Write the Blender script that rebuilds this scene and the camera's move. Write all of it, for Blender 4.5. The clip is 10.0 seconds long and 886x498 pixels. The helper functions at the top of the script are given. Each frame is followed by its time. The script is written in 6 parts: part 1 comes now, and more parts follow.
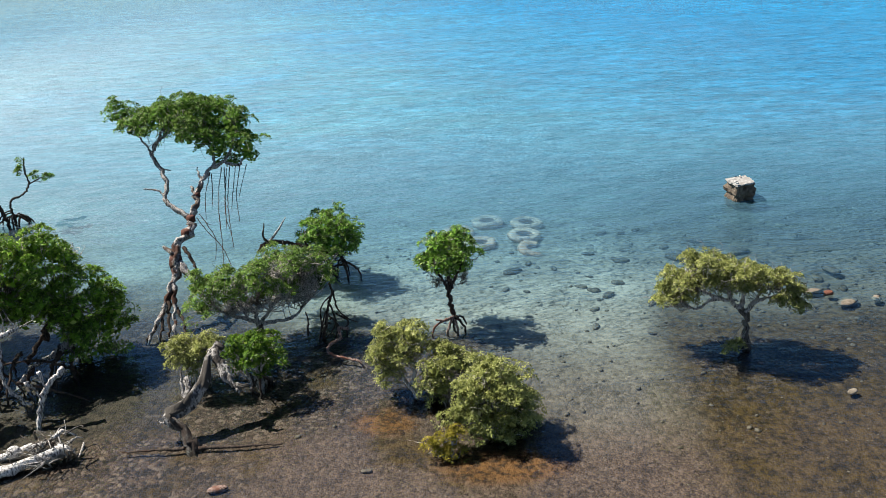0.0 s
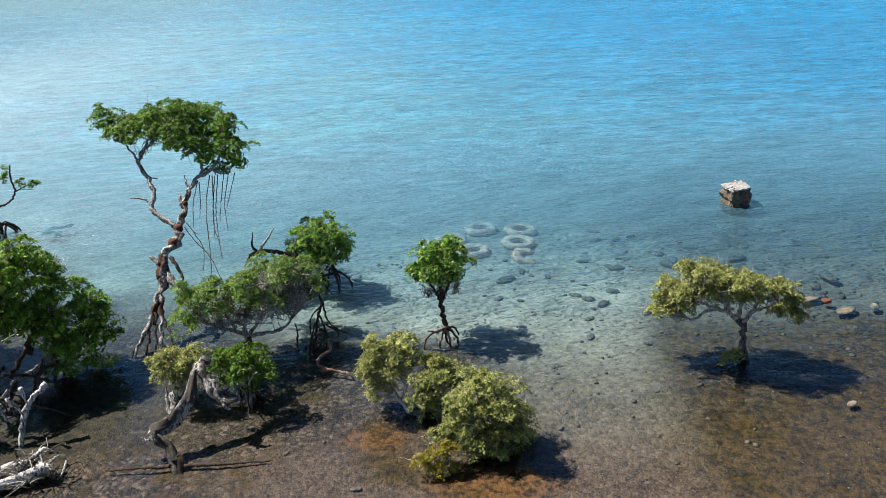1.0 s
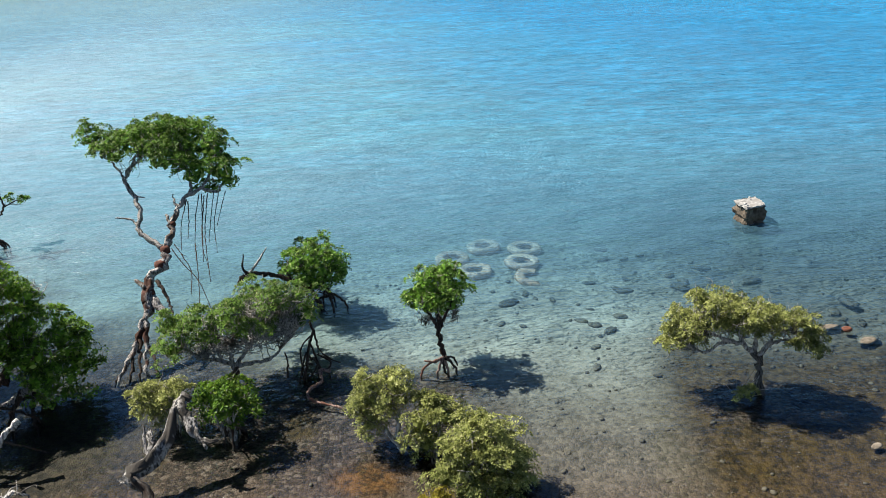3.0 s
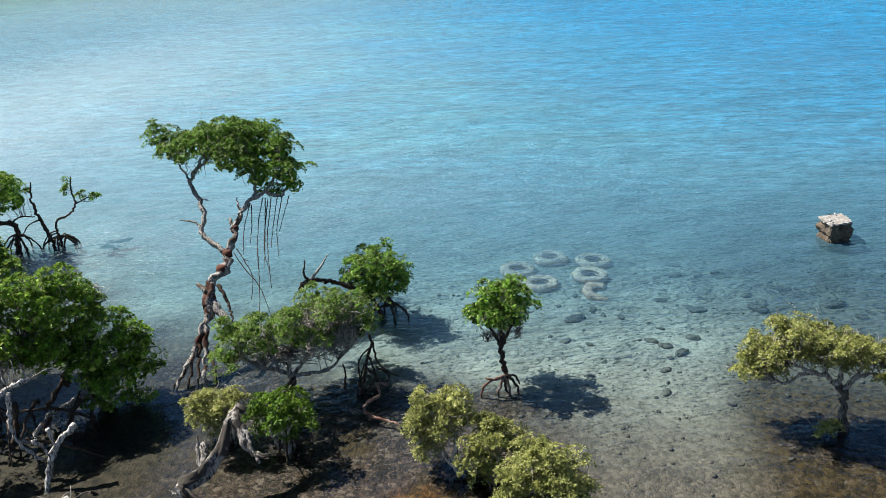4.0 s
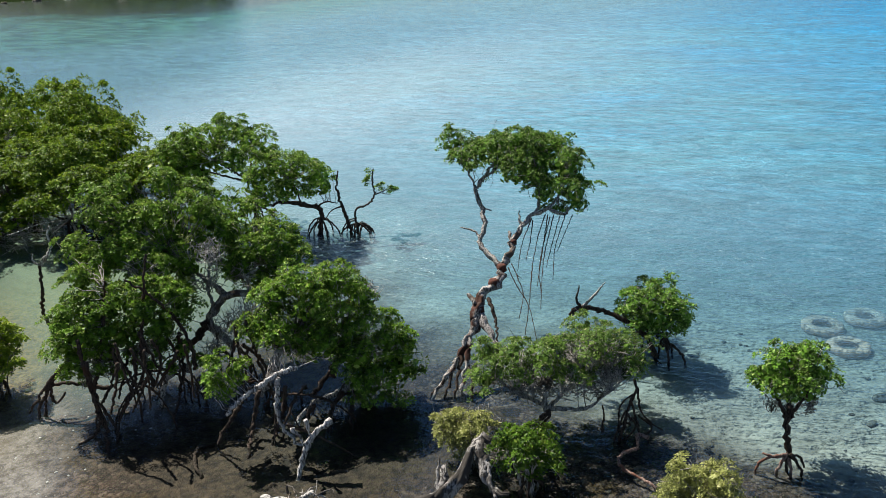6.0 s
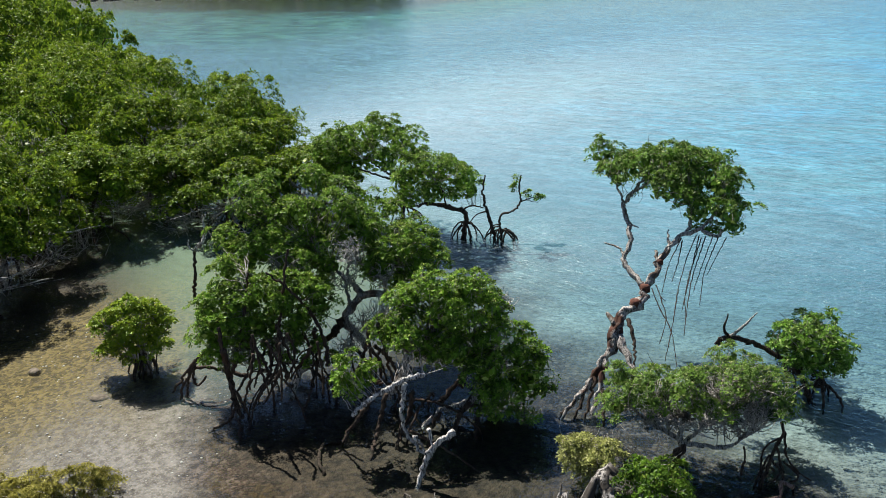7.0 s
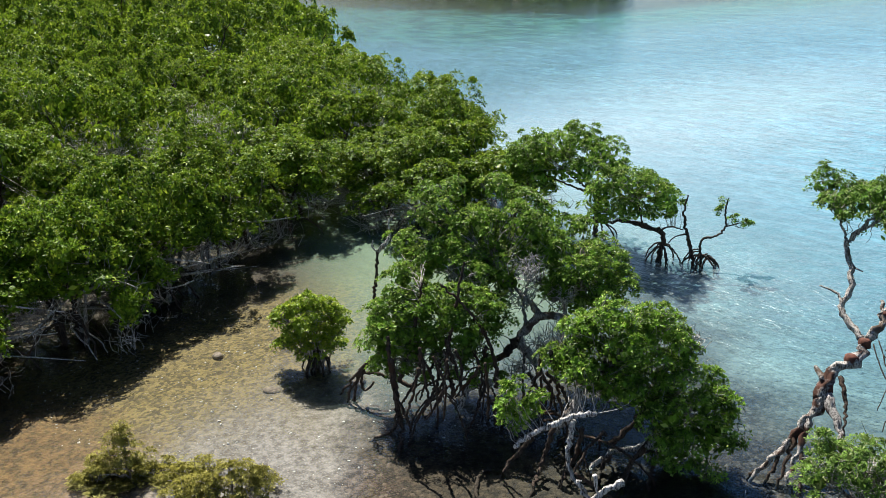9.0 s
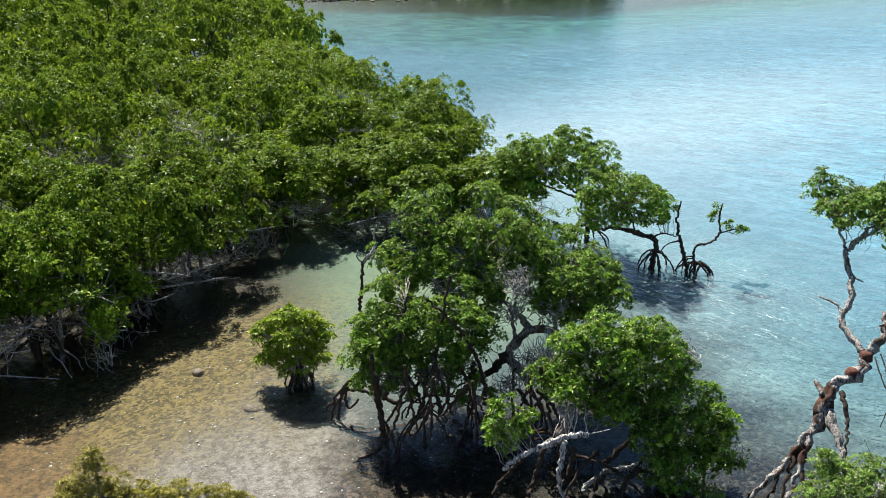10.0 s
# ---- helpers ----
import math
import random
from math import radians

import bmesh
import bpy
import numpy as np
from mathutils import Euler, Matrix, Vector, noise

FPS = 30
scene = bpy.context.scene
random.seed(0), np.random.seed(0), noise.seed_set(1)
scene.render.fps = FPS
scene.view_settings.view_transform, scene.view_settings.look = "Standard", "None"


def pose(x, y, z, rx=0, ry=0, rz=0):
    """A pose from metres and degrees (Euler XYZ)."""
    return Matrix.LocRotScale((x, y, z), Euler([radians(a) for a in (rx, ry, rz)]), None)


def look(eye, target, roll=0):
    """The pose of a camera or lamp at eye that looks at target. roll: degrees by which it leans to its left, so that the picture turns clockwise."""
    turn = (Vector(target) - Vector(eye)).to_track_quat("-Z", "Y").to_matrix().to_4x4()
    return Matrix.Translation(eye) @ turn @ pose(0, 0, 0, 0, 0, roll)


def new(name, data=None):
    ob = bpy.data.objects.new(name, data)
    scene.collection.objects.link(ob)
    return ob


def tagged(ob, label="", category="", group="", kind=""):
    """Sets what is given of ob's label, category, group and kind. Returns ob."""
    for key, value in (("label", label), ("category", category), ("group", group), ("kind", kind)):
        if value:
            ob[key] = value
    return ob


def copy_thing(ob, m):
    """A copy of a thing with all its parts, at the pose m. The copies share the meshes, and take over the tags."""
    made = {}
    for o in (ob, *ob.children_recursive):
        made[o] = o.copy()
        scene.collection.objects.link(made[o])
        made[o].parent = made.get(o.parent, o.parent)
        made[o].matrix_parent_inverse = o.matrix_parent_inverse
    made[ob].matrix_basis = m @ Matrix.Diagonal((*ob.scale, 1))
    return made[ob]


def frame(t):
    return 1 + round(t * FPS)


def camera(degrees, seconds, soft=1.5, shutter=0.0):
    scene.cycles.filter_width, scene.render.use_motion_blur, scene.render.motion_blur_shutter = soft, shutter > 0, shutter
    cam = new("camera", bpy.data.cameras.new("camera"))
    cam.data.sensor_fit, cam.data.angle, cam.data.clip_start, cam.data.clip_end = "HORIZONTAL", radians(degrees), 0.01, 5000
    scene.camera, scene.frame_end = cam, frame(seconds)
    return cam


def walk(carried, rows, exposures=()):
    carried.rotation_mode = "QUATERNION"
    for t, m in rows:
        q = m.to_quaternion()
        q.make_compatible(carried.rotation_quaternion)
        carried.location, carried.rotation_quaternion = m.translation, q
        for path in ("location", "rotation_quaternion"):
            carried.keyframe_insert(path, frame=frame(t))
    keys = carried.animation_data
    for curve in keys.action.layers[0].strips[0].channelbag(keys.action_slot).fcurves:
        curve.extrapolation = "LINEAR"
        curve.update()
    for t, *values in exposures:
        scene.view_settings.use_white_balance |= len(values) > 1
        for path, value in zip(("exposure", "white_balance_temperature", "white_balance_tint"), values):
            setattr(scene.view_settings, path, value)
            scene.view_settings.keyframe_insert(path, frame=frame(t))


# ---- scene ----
cam = camera(54.4, 10.0, soft=0.5)
PATH = [
    (0, (0.174, 0.087, 8.375), (0.135, 1.947, 7.639), -3.1),
    (0.5, (0.202, 0.245, 8.399), (0.168, 2.105, 7.664), -3.1),
    (1, (0.251, 0.457, 8.417), (0.223, 2.317, 7.683), -3.2),
    (1.5, (0.323, 0.697, 8.433), (0.299, 2.557, 7.699), -3.2),
    (2, (0.404, 0.95, 8.478), (0.385, 2.81, 7.743), -3.2),
    (3.5, (0.506, 1.79, 8.501), (0.402, 3.651, 7.777), -3.4),
    (4, (0.522, 2.12, 8.537), (0.317, 3.974, 7.814), -3.4),
    (4.5, (0.553, 2.436, 8.569), (0.182, 4.267, 7.855), -3.4),
    (5, (0.549, 2.742, 8.574), (0.015, 4.537, 7.871), -3.3),
    (5.5, (0.571, 3.047, 8.613), (-0.128, 4.787, 7.918), -3.3),
    (7, (0.529, 3.831, 8.651), (-0.62, 5.327, 7.985), -2.8),
    (7.5, (0.433, 4.07, 8.638), (-0.872, 5.436, 7.983), -2.5),
    (8, (0.306, 4.326, 8.651), (-1.14, 5.546, 8.002), -2.3),
    (8.5, (0.182, 4.587, 8.637), (-1.324, 5.735, 7.993), -2.2),
    (9, (0.015, 4.821, 8.601), (-1.463, 6.005, 7.958), -2.3),
    (9.5, (-0.177, 5.074, 8.576), (-1.647, 6.27, 7.936), -2.4),
    (10, (-0.385, 5.324, 8.57), (-1.854, 6.523, 7.932), -2.6),
]
EXPOSURE = [(0, 0.8), (4, 0.72), (5.5, 0.6), (7.5, 0.74), (9.0, 0.94), (10, 0.96)]
walk(cam, [(t, look(eye, target, roll)) for t, eye, target, roll in PATH], EXPOSURE)

# ---- light ----
SUN_AZ, SUN_EL = 70.0, 54.0
world = bpy.data.worlds.new("world")
scene.world = world
world.use_nodes = True
wn = world.node_tree.nodes
sky = wn.new("ShaderNodeTexSky")
sky.sky_type = "NISHITA"
sky.sun_disc = False
sky.sun_elevation = radians(SUN_EL)
sky.sun_rotation = radians(-SUN_AZ)
sky.air_density, sky.dust_density, sky.ozone_density = 1.0, 0.5, 6.0
wn["Background"].inputs[1].default_value = 0.05
world.node_tree.links.new(sky.outputs[0], wn["Background"].inputs[0])
sun_data = bpy.data.lights.new("sun", "SUN")
sun_data.energy, sun_data.angle, sun_data.color = 6.0, radians(0.53), (1.0, 0.935, 0.82)
sun = new("sun", sun_data)
a, e = radians(SUN_AZ), radians(SUN_EL)
sun.matrix_world = look((-60 * math.sin(a) * math.cos(e), 60 * math.cos(a) * math.cos(e), 60 * math.sin(e)), (0, 0, 0))


# ---- materials ----
class Nodes:
    """A node material with short calls."""

    def __init__(self, name, rough=0.7, spec=0.4):
        self.mat = bpy.data.materials.new(name)
        self.mat.use_nodes = True
        self.tree = self.mat.node_tree
        self.bsdf = self.tree.nodes["Principled BSDF"]
        self.out = self.tree.nodes["Material Output"]
        self.bsdf.inputs["Roughness"].default_value = rough
        self.bsdf.inputs["Specular IOR Level"].default_value = spec

    def add(self, kind, operation="", data="", blend="", curve=""):
        node = self.tree.nodes.new("ShaderNode" + kind)
        if operation:
            node.operation = operation
        if data:
            node.data_type = data
        if blend:
            node.blend_type = blend
        if curve:
            node.interpolation_type = curve
        return node

    def put(self, socket, value):
        if hasattr(value, "is_output"):
            self.tree.links.new(value, socket)
        else:
            socket.default_value = value

    def noise(self, scale, detail=3.0, rough=0.55, vector=None, stretch=None):
        n = self.add("TexNoise")
        n.inputs["Scale"].default_value, n.inputs["Detail"].default_value, n.inputs["Roughness"].default_value = scale, detail, rough
        if vector is None:
            vector = self.add("TexCoord").outputs["Object"]
        if stretch:
            m = self.add("Mapping")
            m.inputs["Scale"].default_value = stretch[:3]
            if len(stretch) > 3:
                m.inputs["Rotation"].default_value = (0, 0, radians(stretch[3]))
            self.put(m.inputs["Vector"], vector)
            vector = m.outputs[0]
        self.put(n.inputs["Vector"], vector)
        return n.outputs["Fac"]

    def math(self, op, a, b=0.0, c=0.0):
        n = self.add("Math", operation=op)
        for i, v in enumerate((a, b, c)):
            self.put(n.inputs[i], v)
        return n.outputs[0]

    def ramp(self, value, low, high, a=0.0, b=1.0, smooth=True):
        n = self.add("MapRange", curve="SMOOTHSTEP" if smooth else "LINEAR")
        for key, v in zip(("Value", "From Min", "From Max", "To Min", "To Max"), (value, low, high, a, b)):
            self.put(n.inputs[key], v)
        return n.outputs[0]

    def mix(self, fac, a, b, blend="MIX"):
        n = self.add("Mix", data="RGBA", blend=blend)
        for i, v in ((0, fac), (6, a), (7, b)):
            self.put(n.inputs[i], (*v, 1) if isinstance(v, tuple) else v)
        return n.outputs[2]

    def bump(self, height, strength, distance):
        n = self.add("Bump")
        n.inputs["Strength"].default_value, n.inputs["Distance"].default_value = strength, distance
        self.put(n.inputs["Height"], height)
        self.put(self.bsdf.inputs["Normal"], n.outputs[0])
        return n.outputs[0]

    def colour(self, value):
        self.put(self.bsdf.inputs["Base Color"], value)
        return self.mat


def leaf_material(name, dark, light, odd, rough, spec=0.12):
    n = Nodes(name, rough, spec)
    rand = n.add("NewGeometry").outputs["Random Per Island"]
    thing = n.add("ObjectInfo").outputs["Random"]
    pos = n.add("NewGeometry").outputs["Position"]
    # tone varies by rosette and bough, with lit tips and dark gaps painted in
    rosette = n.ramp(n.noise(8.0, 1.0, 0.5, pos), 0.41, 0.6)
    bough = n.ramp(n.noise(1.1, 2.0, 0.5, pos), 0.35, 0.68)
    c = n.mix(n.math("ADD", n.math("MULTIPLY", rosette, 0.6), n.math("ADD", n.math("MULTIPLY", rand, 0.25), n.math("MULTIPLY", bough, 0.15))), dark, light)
    # a few pale leaves, doubling as painted glints
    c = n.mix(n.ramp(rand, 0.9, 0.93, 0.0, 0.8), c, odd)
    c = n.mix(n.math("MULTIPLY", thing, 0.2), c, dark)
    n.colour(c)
    thin = n.add("BsdfTranslucent")
    n.put(thin.inputs["Color"], n.mix(0.25, c, odd))
    both = n.add("MixShader")
    both.inputs[0].default_value = 0.3
    n.put(both.inputs[1], n.bsdf.outputs[0])
    n.put(both.inputs[2], thin.outputs[0])
    n.put(n.out.inputs["Surface"], both.outputs[0])
    return n.mat


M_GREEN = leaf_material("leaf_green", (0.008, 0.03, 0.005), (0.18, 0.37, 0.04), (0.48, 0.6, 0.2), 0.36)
# brighter copy of the green: extra light painted on the near and point crowns
M_GREEN_LIT = leaf_material("leaf_green_lit", (0.01, 0.036, 0.006), (0.22, 0.43, 0.036), (0.5, 0.62, 0.16), 0.36)
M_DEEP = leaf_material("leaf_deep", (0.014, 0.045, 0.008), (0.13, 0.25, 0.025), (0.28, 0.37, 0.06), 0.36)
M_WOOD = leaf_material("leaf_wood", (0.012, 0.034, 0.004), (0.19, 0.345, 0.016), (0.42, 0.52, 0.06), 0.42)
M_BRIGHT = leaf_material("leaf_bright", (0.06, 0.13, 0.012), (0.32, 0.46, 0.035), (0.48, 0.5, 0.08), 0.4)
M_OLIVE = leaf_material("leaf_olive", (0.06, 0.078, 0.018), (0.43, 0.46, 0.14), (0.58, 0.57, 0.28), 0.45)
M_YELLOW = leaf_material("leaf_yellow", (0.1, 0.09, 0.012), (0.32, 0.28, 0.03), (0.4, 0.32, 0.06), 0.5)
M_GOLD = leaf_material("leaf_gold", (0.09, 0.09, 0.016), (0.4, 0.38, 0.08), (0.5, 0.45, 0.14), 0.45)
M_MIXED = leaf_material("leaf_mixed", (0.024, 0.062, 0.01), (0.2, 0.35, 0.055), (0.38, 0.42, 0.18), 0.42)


def bark_material(name, dark, light, patch, amount, grain=(14, 14, 3)):
    n = Nodes(name, 0.85, 0.2)
    pos = n.add("NewGeometry").outputs["Position"]
    fine = n.noise(3.0, 5.0, 0.65, pos, grain)
    broad = n.noise(2.3, 3.0, 0.6, pos)
    c = n.mix(n.ramp(fine, 0.38, 0.57), dark, light)
    c = n.mix(n.ramp(broad, 0.62 - amount, 0.74 - amount), c, patch)
    n.bump(fine, 0.9, 0.02)
    return n.colour(c)


M_BARK = bark_material("bark_pale", (0.03, 0.026, 0.024), (0.45, 0.43, 0.41), (0.1, 0.075, 0.06), 0.07)
M_TRUNK = bark_material("bark_patched", (0.03, 0.026, 0.024), (0.44, 0.42, 0.41), (0.06, 0.03, 0.022), 0.13)
M_ROOT = bark_material("bark_dark", (0.012, 0.009, 0.007), (0.07, 0.052, 0.042), (0.05, 0.028, 0.018), 0.08)
M_DEAD = bark_material("dead_wood", (0.03, 0.028, 0.027), (0.6, 0.585, 0.57), (0.1, 0.09, 0.08), 0.09, (13, 13, 3))
M_SNAG = bark_material("snag_grooved", (0.018, 0.016, 0.015), (0.36, 0.345, 0.33), (0.05, 0.045, 0.04), 0.14, (9, 9, 2))
M_DEADDARK = bark_material("dead_wood_wet", (0.02, 0.018, 0.016), (0.13, 0.12, 0.11), (0.04, 0.03, 0.025), 0.1, (18, 18, 3))
M_RED = bark_material("dead_root_red", (0.09, 0.05, 0.04), (0.28, 0.2, 0.17), (0.15, 0.07, 0.05), 0.1)
M_TWIG = bark_material("twig_grey", (0.09, 0.08, 0.07), (0.47, 0.445, 0.42), (0.1, 0.08, 0.065), 0.1)


def seaward(n):
    """How far out to sea a point lies, in metres, with the cove on the landward side counted back."""
    xyz = n.add("SeparateXYZ")
    n.put(xyz.inputs[0], n.add("NewGeometry").outputs["Position"])
    x, y = xyz.outputs[0], xyz.outputs[1]
    back = n.math("MULTIPLY", n.math("MINIMUM", n.math("ADD", x, 9.0), 0.0), 0.42)
    return x, y, n.math("ADD", y, back)


def seabed_material():
    n = Nodes("seabed", 0.8, 0.25)
    x, y, s = seaward(n)
    pos = n.add("NewGeometry").outputs["Position"]
    wobble = n.noise(0.35, 4.0, 0.6, pos)
    edge = n.math("ADD", s, n.math("MULTIPLY", n.math("SUBTRACT", wobble, 0.5), 6.0))
    pebble = n.add("TexVoronoi")
    pebble.inputs["Scale"].default_value = 14.0
    n.put(pebble.inputs["Vector"], pos)
    small = n.add("TexVoronoi")
    small.inputs["Scale"].default_value = 38.0
    n.put(small.inputs["Vector"], pos)
    fine = n.noise(7.0, 5.0, 0.7, pos)
    tone = n.add("SeparateColor")
    n.put(tone.inputs[0], pebble.outputs["Color"])
    tone2 = n.add("SeparateColor")
    n.put(tone2.inputs[0], small.outputs["Color"])
    gravel = n.mix(n.ramp(fine, 0.38, 0.64), (0.00814, 0.00518, 0.0036), (0.0681, 0.0425, 0.0295))
    gravel = n.mix(n.ramp(tone2.outputs[0], 0.55, 1.0, 0.0, 0.65), gravel, (0.141, 0.0994, 0.0763))
    gravel = n.mix(n.ramp(tone.outputs[0], 0.72, 0.95, 0.0, 0.6), gravel, (0.178, 0.135, 0.107))
    gravel = n.mix(n.ramp(tone.outputs[2], 0.7, 0.9, 0.0, 0.7), gravel, (0.00888, 0.00648, 0.00432))
    gravel = n.mix(n.ramp(n.noise(2.6, 4.0, 0.7, pos), 0.5, 0.66, 0.0, 0.75), gravel, (0.00592, 0.0036, 0.00216))
    bright = n.math("MULTIPLY", n.ramp(x, -5.0, -2.5), n.ramp(n.math("ADD", y, n.math("MULTIPLY", wobble, 2.0)), 14.6, 13.0))
    gravel = n.mix(n.math("MULTIPLY", bright, n.ramp(fine, 0.36, 0.6, 0.25, 0.75)), gravel, n.mix(tone2.outputs[1], (0.037, 0.023, 0.0158), (0.155, 0.108, 0.0828)))
    weed = n.noise(0.55, 4.0, 0.65, pos)
    gravel = n.mix(n.ramp(weed, 0.52, 0.66, 0.0, 0.8), gravel, n.mix(n.ramp(fine, 0.4, 0.6), (0.0104, 0.00576, 0.00108), (0.0555, 0.0331, 0.00576)))
    sand = n.mix(n.ramp(fine, 0.3, 0.7), (0.19, 0.168, 0.132), (0.385, 0.345, 0.285))
    sand = n.mix(n.math("MULTIPLY", n.ramp(y, 15.0, 18.5), n.ramp(y, 20.0, 23.0, 0.22, 0.1)), sand, n.mix(fine, (0.5, 0.46, 0.385), (0.66, 0.61, 0.52)))
    sand = n.mix(n.ramp(n.noise(2.2, 4.0, 0.7, pos), 0.52, 0.72, 0.0, 0.4), sand, (0.076, 0.0699, 0.0541))
    sand = n.mix(n.ramp(tone.outputs[1], 0.85, 0.97, 0.0, 0.45), sand, (0.0988, 0.0836, 0.0697))
    sand = n.mix(n.ramp(n.noise(4.5, 3.0, 0.6, pos), 0.62, 0.7, 0.0, 0.4), sand, (0.038, 0.038, 0.0328))
    sand = n.mix(n.ramp(n.noise(0.5, 3.0, 0.6, pos), 0.35, 0.65, 0.0, 0.3), sand, (0.0418, 0.038, 0.0295))
    sand = n.mix(n.ramp(y, 18.0, 14.5, 0.0, 0.62), sand, n.mix(n.ramp(tone.outputs[0], 0.2, 0.8), (0.034, 0.029, 0.022), (0.108, 0.093, 0.073)))
    far = n.mix(n.ramp(n.noise(0.12, 3.0, 0.6, pos), 0.4, 0.62), (0.26, 0.24, 0.18), (0.1, 0.105, 0.08))
    edge = n.math("SUBTRACT", edge, n.ramp(x, -3.0, -7.0, 0.0, 3.0))
    edge = n.math("SUBTRACT", edge, n.ramp(x, 1.0, -2.0, 0.0, 2.2))
    c = n.mix(n.ramp(edge, 13.0, 17.0), gravel, sand)
    c = n.mix(n.ramp(x, 3.5, 7.0, 0.0, 0.6), c, n.mix(fine, (0.03, 0.03, 0.025), (0.09, 0.086, 0.075)))
    # brown weed round the grey mangrove and a pale tongue of sand beside it
    right = n.math("MULTIPLY", n.ramp(n.math("ADD", x, n.math("MULTIPLY", wobble, 2.0)), 4.6, 5.6), n.ramp(edge, 19.5, 15.5))
    c = n.mix(n.math("MULTIPLY", right, 0.95), c, n.mix(n.ramp(tone2.outputs[2], 0.2, 0.9, 0.5, 0.95), gravel, n.mix(n.ramp(fine, 0.36, 0.64), (0.008, 0.005, 0.0012), (0.066, 0.041, 0.008))))
    tongue = n.math("MULTIPLY", n.ramp(n.math("ABSOLUTE", n.math("SUBTRACT", x, 2.7)), 2.0, 0.9), n.ramp(y, 11.4, 13.6))
    c = n.mix(n.math("MULTIPLY", tongue, 0.55), c, sand)
    # brown weed and mud gathered round the roots
    for px, py, rx, ry in ((-0.15, 16.1, 0.85, 0.7), (-3.0, 16.1, 1.7, 1.1), (-4.0, 14.4, 1.7, 1.0), (0.5, 12.4, 1.3, 0.9), (5.7, 15.0, 1.1, 0.8)):
        ex = n.math("DIVIDE", n.math("SUBTRACT", x, px), rx)
        ey = n.math("DIVIDE", n.math("SUBTRACT", y, py), ry)
        spot = n.math("ADD", n.math("ADD", n.math("MULTIPLY", ex, ex), n.math("MULTIPLY", ey, ey)), n.math("MULTIPLY", fine, 1.2))
        c = n.mix(n.ramp(spot, 1.9, 1.1, 0.0, 0.9), c, gravel)
    # rust-brown weed washed up round the front bushes
    for px, py, rx, ry in ((0.7, 11.75, 1.3, 0.6), (-1.3, 13.2, 0.7, 0.55)):
        ex = n.math("DIVIDE", n.math("SUBTRACT", x, px), rx)
        ey = n.math("DIVIDE", n.math("SUBTRACT", y, py), ry)
        spot = n.math("ADD", n.math("ADD", n.math("MULTIPLY", ex, ex), n.math("MULTIPLY", ey, ey)), n.math("MULTIPLY", fine, 1.4))
        c = n.mix(n.ramp(spot, 1.9, 0.9, 0.0, 0.85), c, n.mix(n.ramp(fine, 0.38, 0.62), (0.02, 0.009, 0.003), (0.15, 0.068, 0.018)))
    # the cove's sand flat
    bank = n.math("ADD", n.math("MULTIPLY", n.math("ADD", x, 13.3), 0.62), n.math("MULTIPLY", n.math("SUBTRACT", n.math("MINIMUM", y, 14.6), 14.0), 0.785))
    bank = n.math("ADD", bank, n.math("MULTIPLY", n.math("SUBTRACT", n.noise(1.3, 4.0, 0.65, pos), 0.5), 2.2))
    flat = n.math("MULTIPLY", n.ramp(bank, -0.1, -1.3), n.ramp(s, 18.0, 15.0))
    flat_col = n.mix(n.ramp(fine, 0.3, 0.7), (0.1, 0.086, 0.076), (0.27, 0.248, 0.235))
    flat_col = n.mix(n.ramp(tone.outputs[0], 0.7, 0.95, 0.0, 0.4), flat_col, (0.07, 0.06, 0.05))
    flat_col = n.mix(n.ramp(tone2.outputs[0], 0.8, 0.98, 0.0, 0.5), flat_col, (0.36, 0.33, 0.31))
    flat_col = n.mix(n.ramp(n.math("ADD", x, n.math("MULTIPLY", wobble, 5.0)), -10.0, -14.5), flat_col, n.mix(n.ramp(tone.outputs[1], 0.1, 0.9), (0.05, 0.037, 0.01), (0.185, 0.138, 0.045)))
    flat_col = n.mix(n.ramp(n.math("ADD", y, n.math("MULTIPLY", wobble, 3.0)), 11.2, 9.4, 0.0, 0.7), flat_col, n.mix(n.ramp(fine, 0.35, 0.65), (0.03, 0.014, 0.004), (0.19, 0.1, 0.035)))
    c = n.mix(n.math("MULTIPLY", flat, 0.85), c, flat_col)
    c = n.mix(n.ramp(edge, 24.0, 36.0), c, far)
    # dark mud that also paints shade under the wood and the near roots
    mud_shade = n.math("MULTIPLY", n.ramp(n.math("ADD", x, n.math("MULTIPLY", wobble, 3.0)), -17.4, -20.0), n.ramp(s, 22.0, 18.0))
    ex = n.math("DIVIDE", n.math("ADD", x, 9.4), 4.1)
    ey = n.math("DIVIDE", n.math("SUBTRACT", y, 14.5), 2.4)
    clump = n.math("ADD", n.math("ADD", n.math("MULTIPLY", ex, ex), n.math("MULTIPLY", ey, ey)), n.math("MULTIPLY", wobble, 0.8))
    mud_shade = n.math("MAXIMUM", mud_shade, n.ramp(clump, 1.7, 0.9))
    c = n.mix(mud_shade, c, n.mix(n.ramp(fine, 0.35, 0.65), (0.012, 0.009, 0.006), (0.06, 0.044, 0.028)))
    h = n.math("ADD", n.math("MULTIPLY", pebble.outputs["Distance"], -0.8), n.math("ADD", fine, n.math("MULTIPLY", small.outputs["Distance"], -0.5)))
    relief = n.bump(h, 0.6, 0.05).node
    n.put(relief.inputs["Strength"], n.ramp(edge, 12.5, 16.5, 0.6, 0.22))
    return n.colour(c)


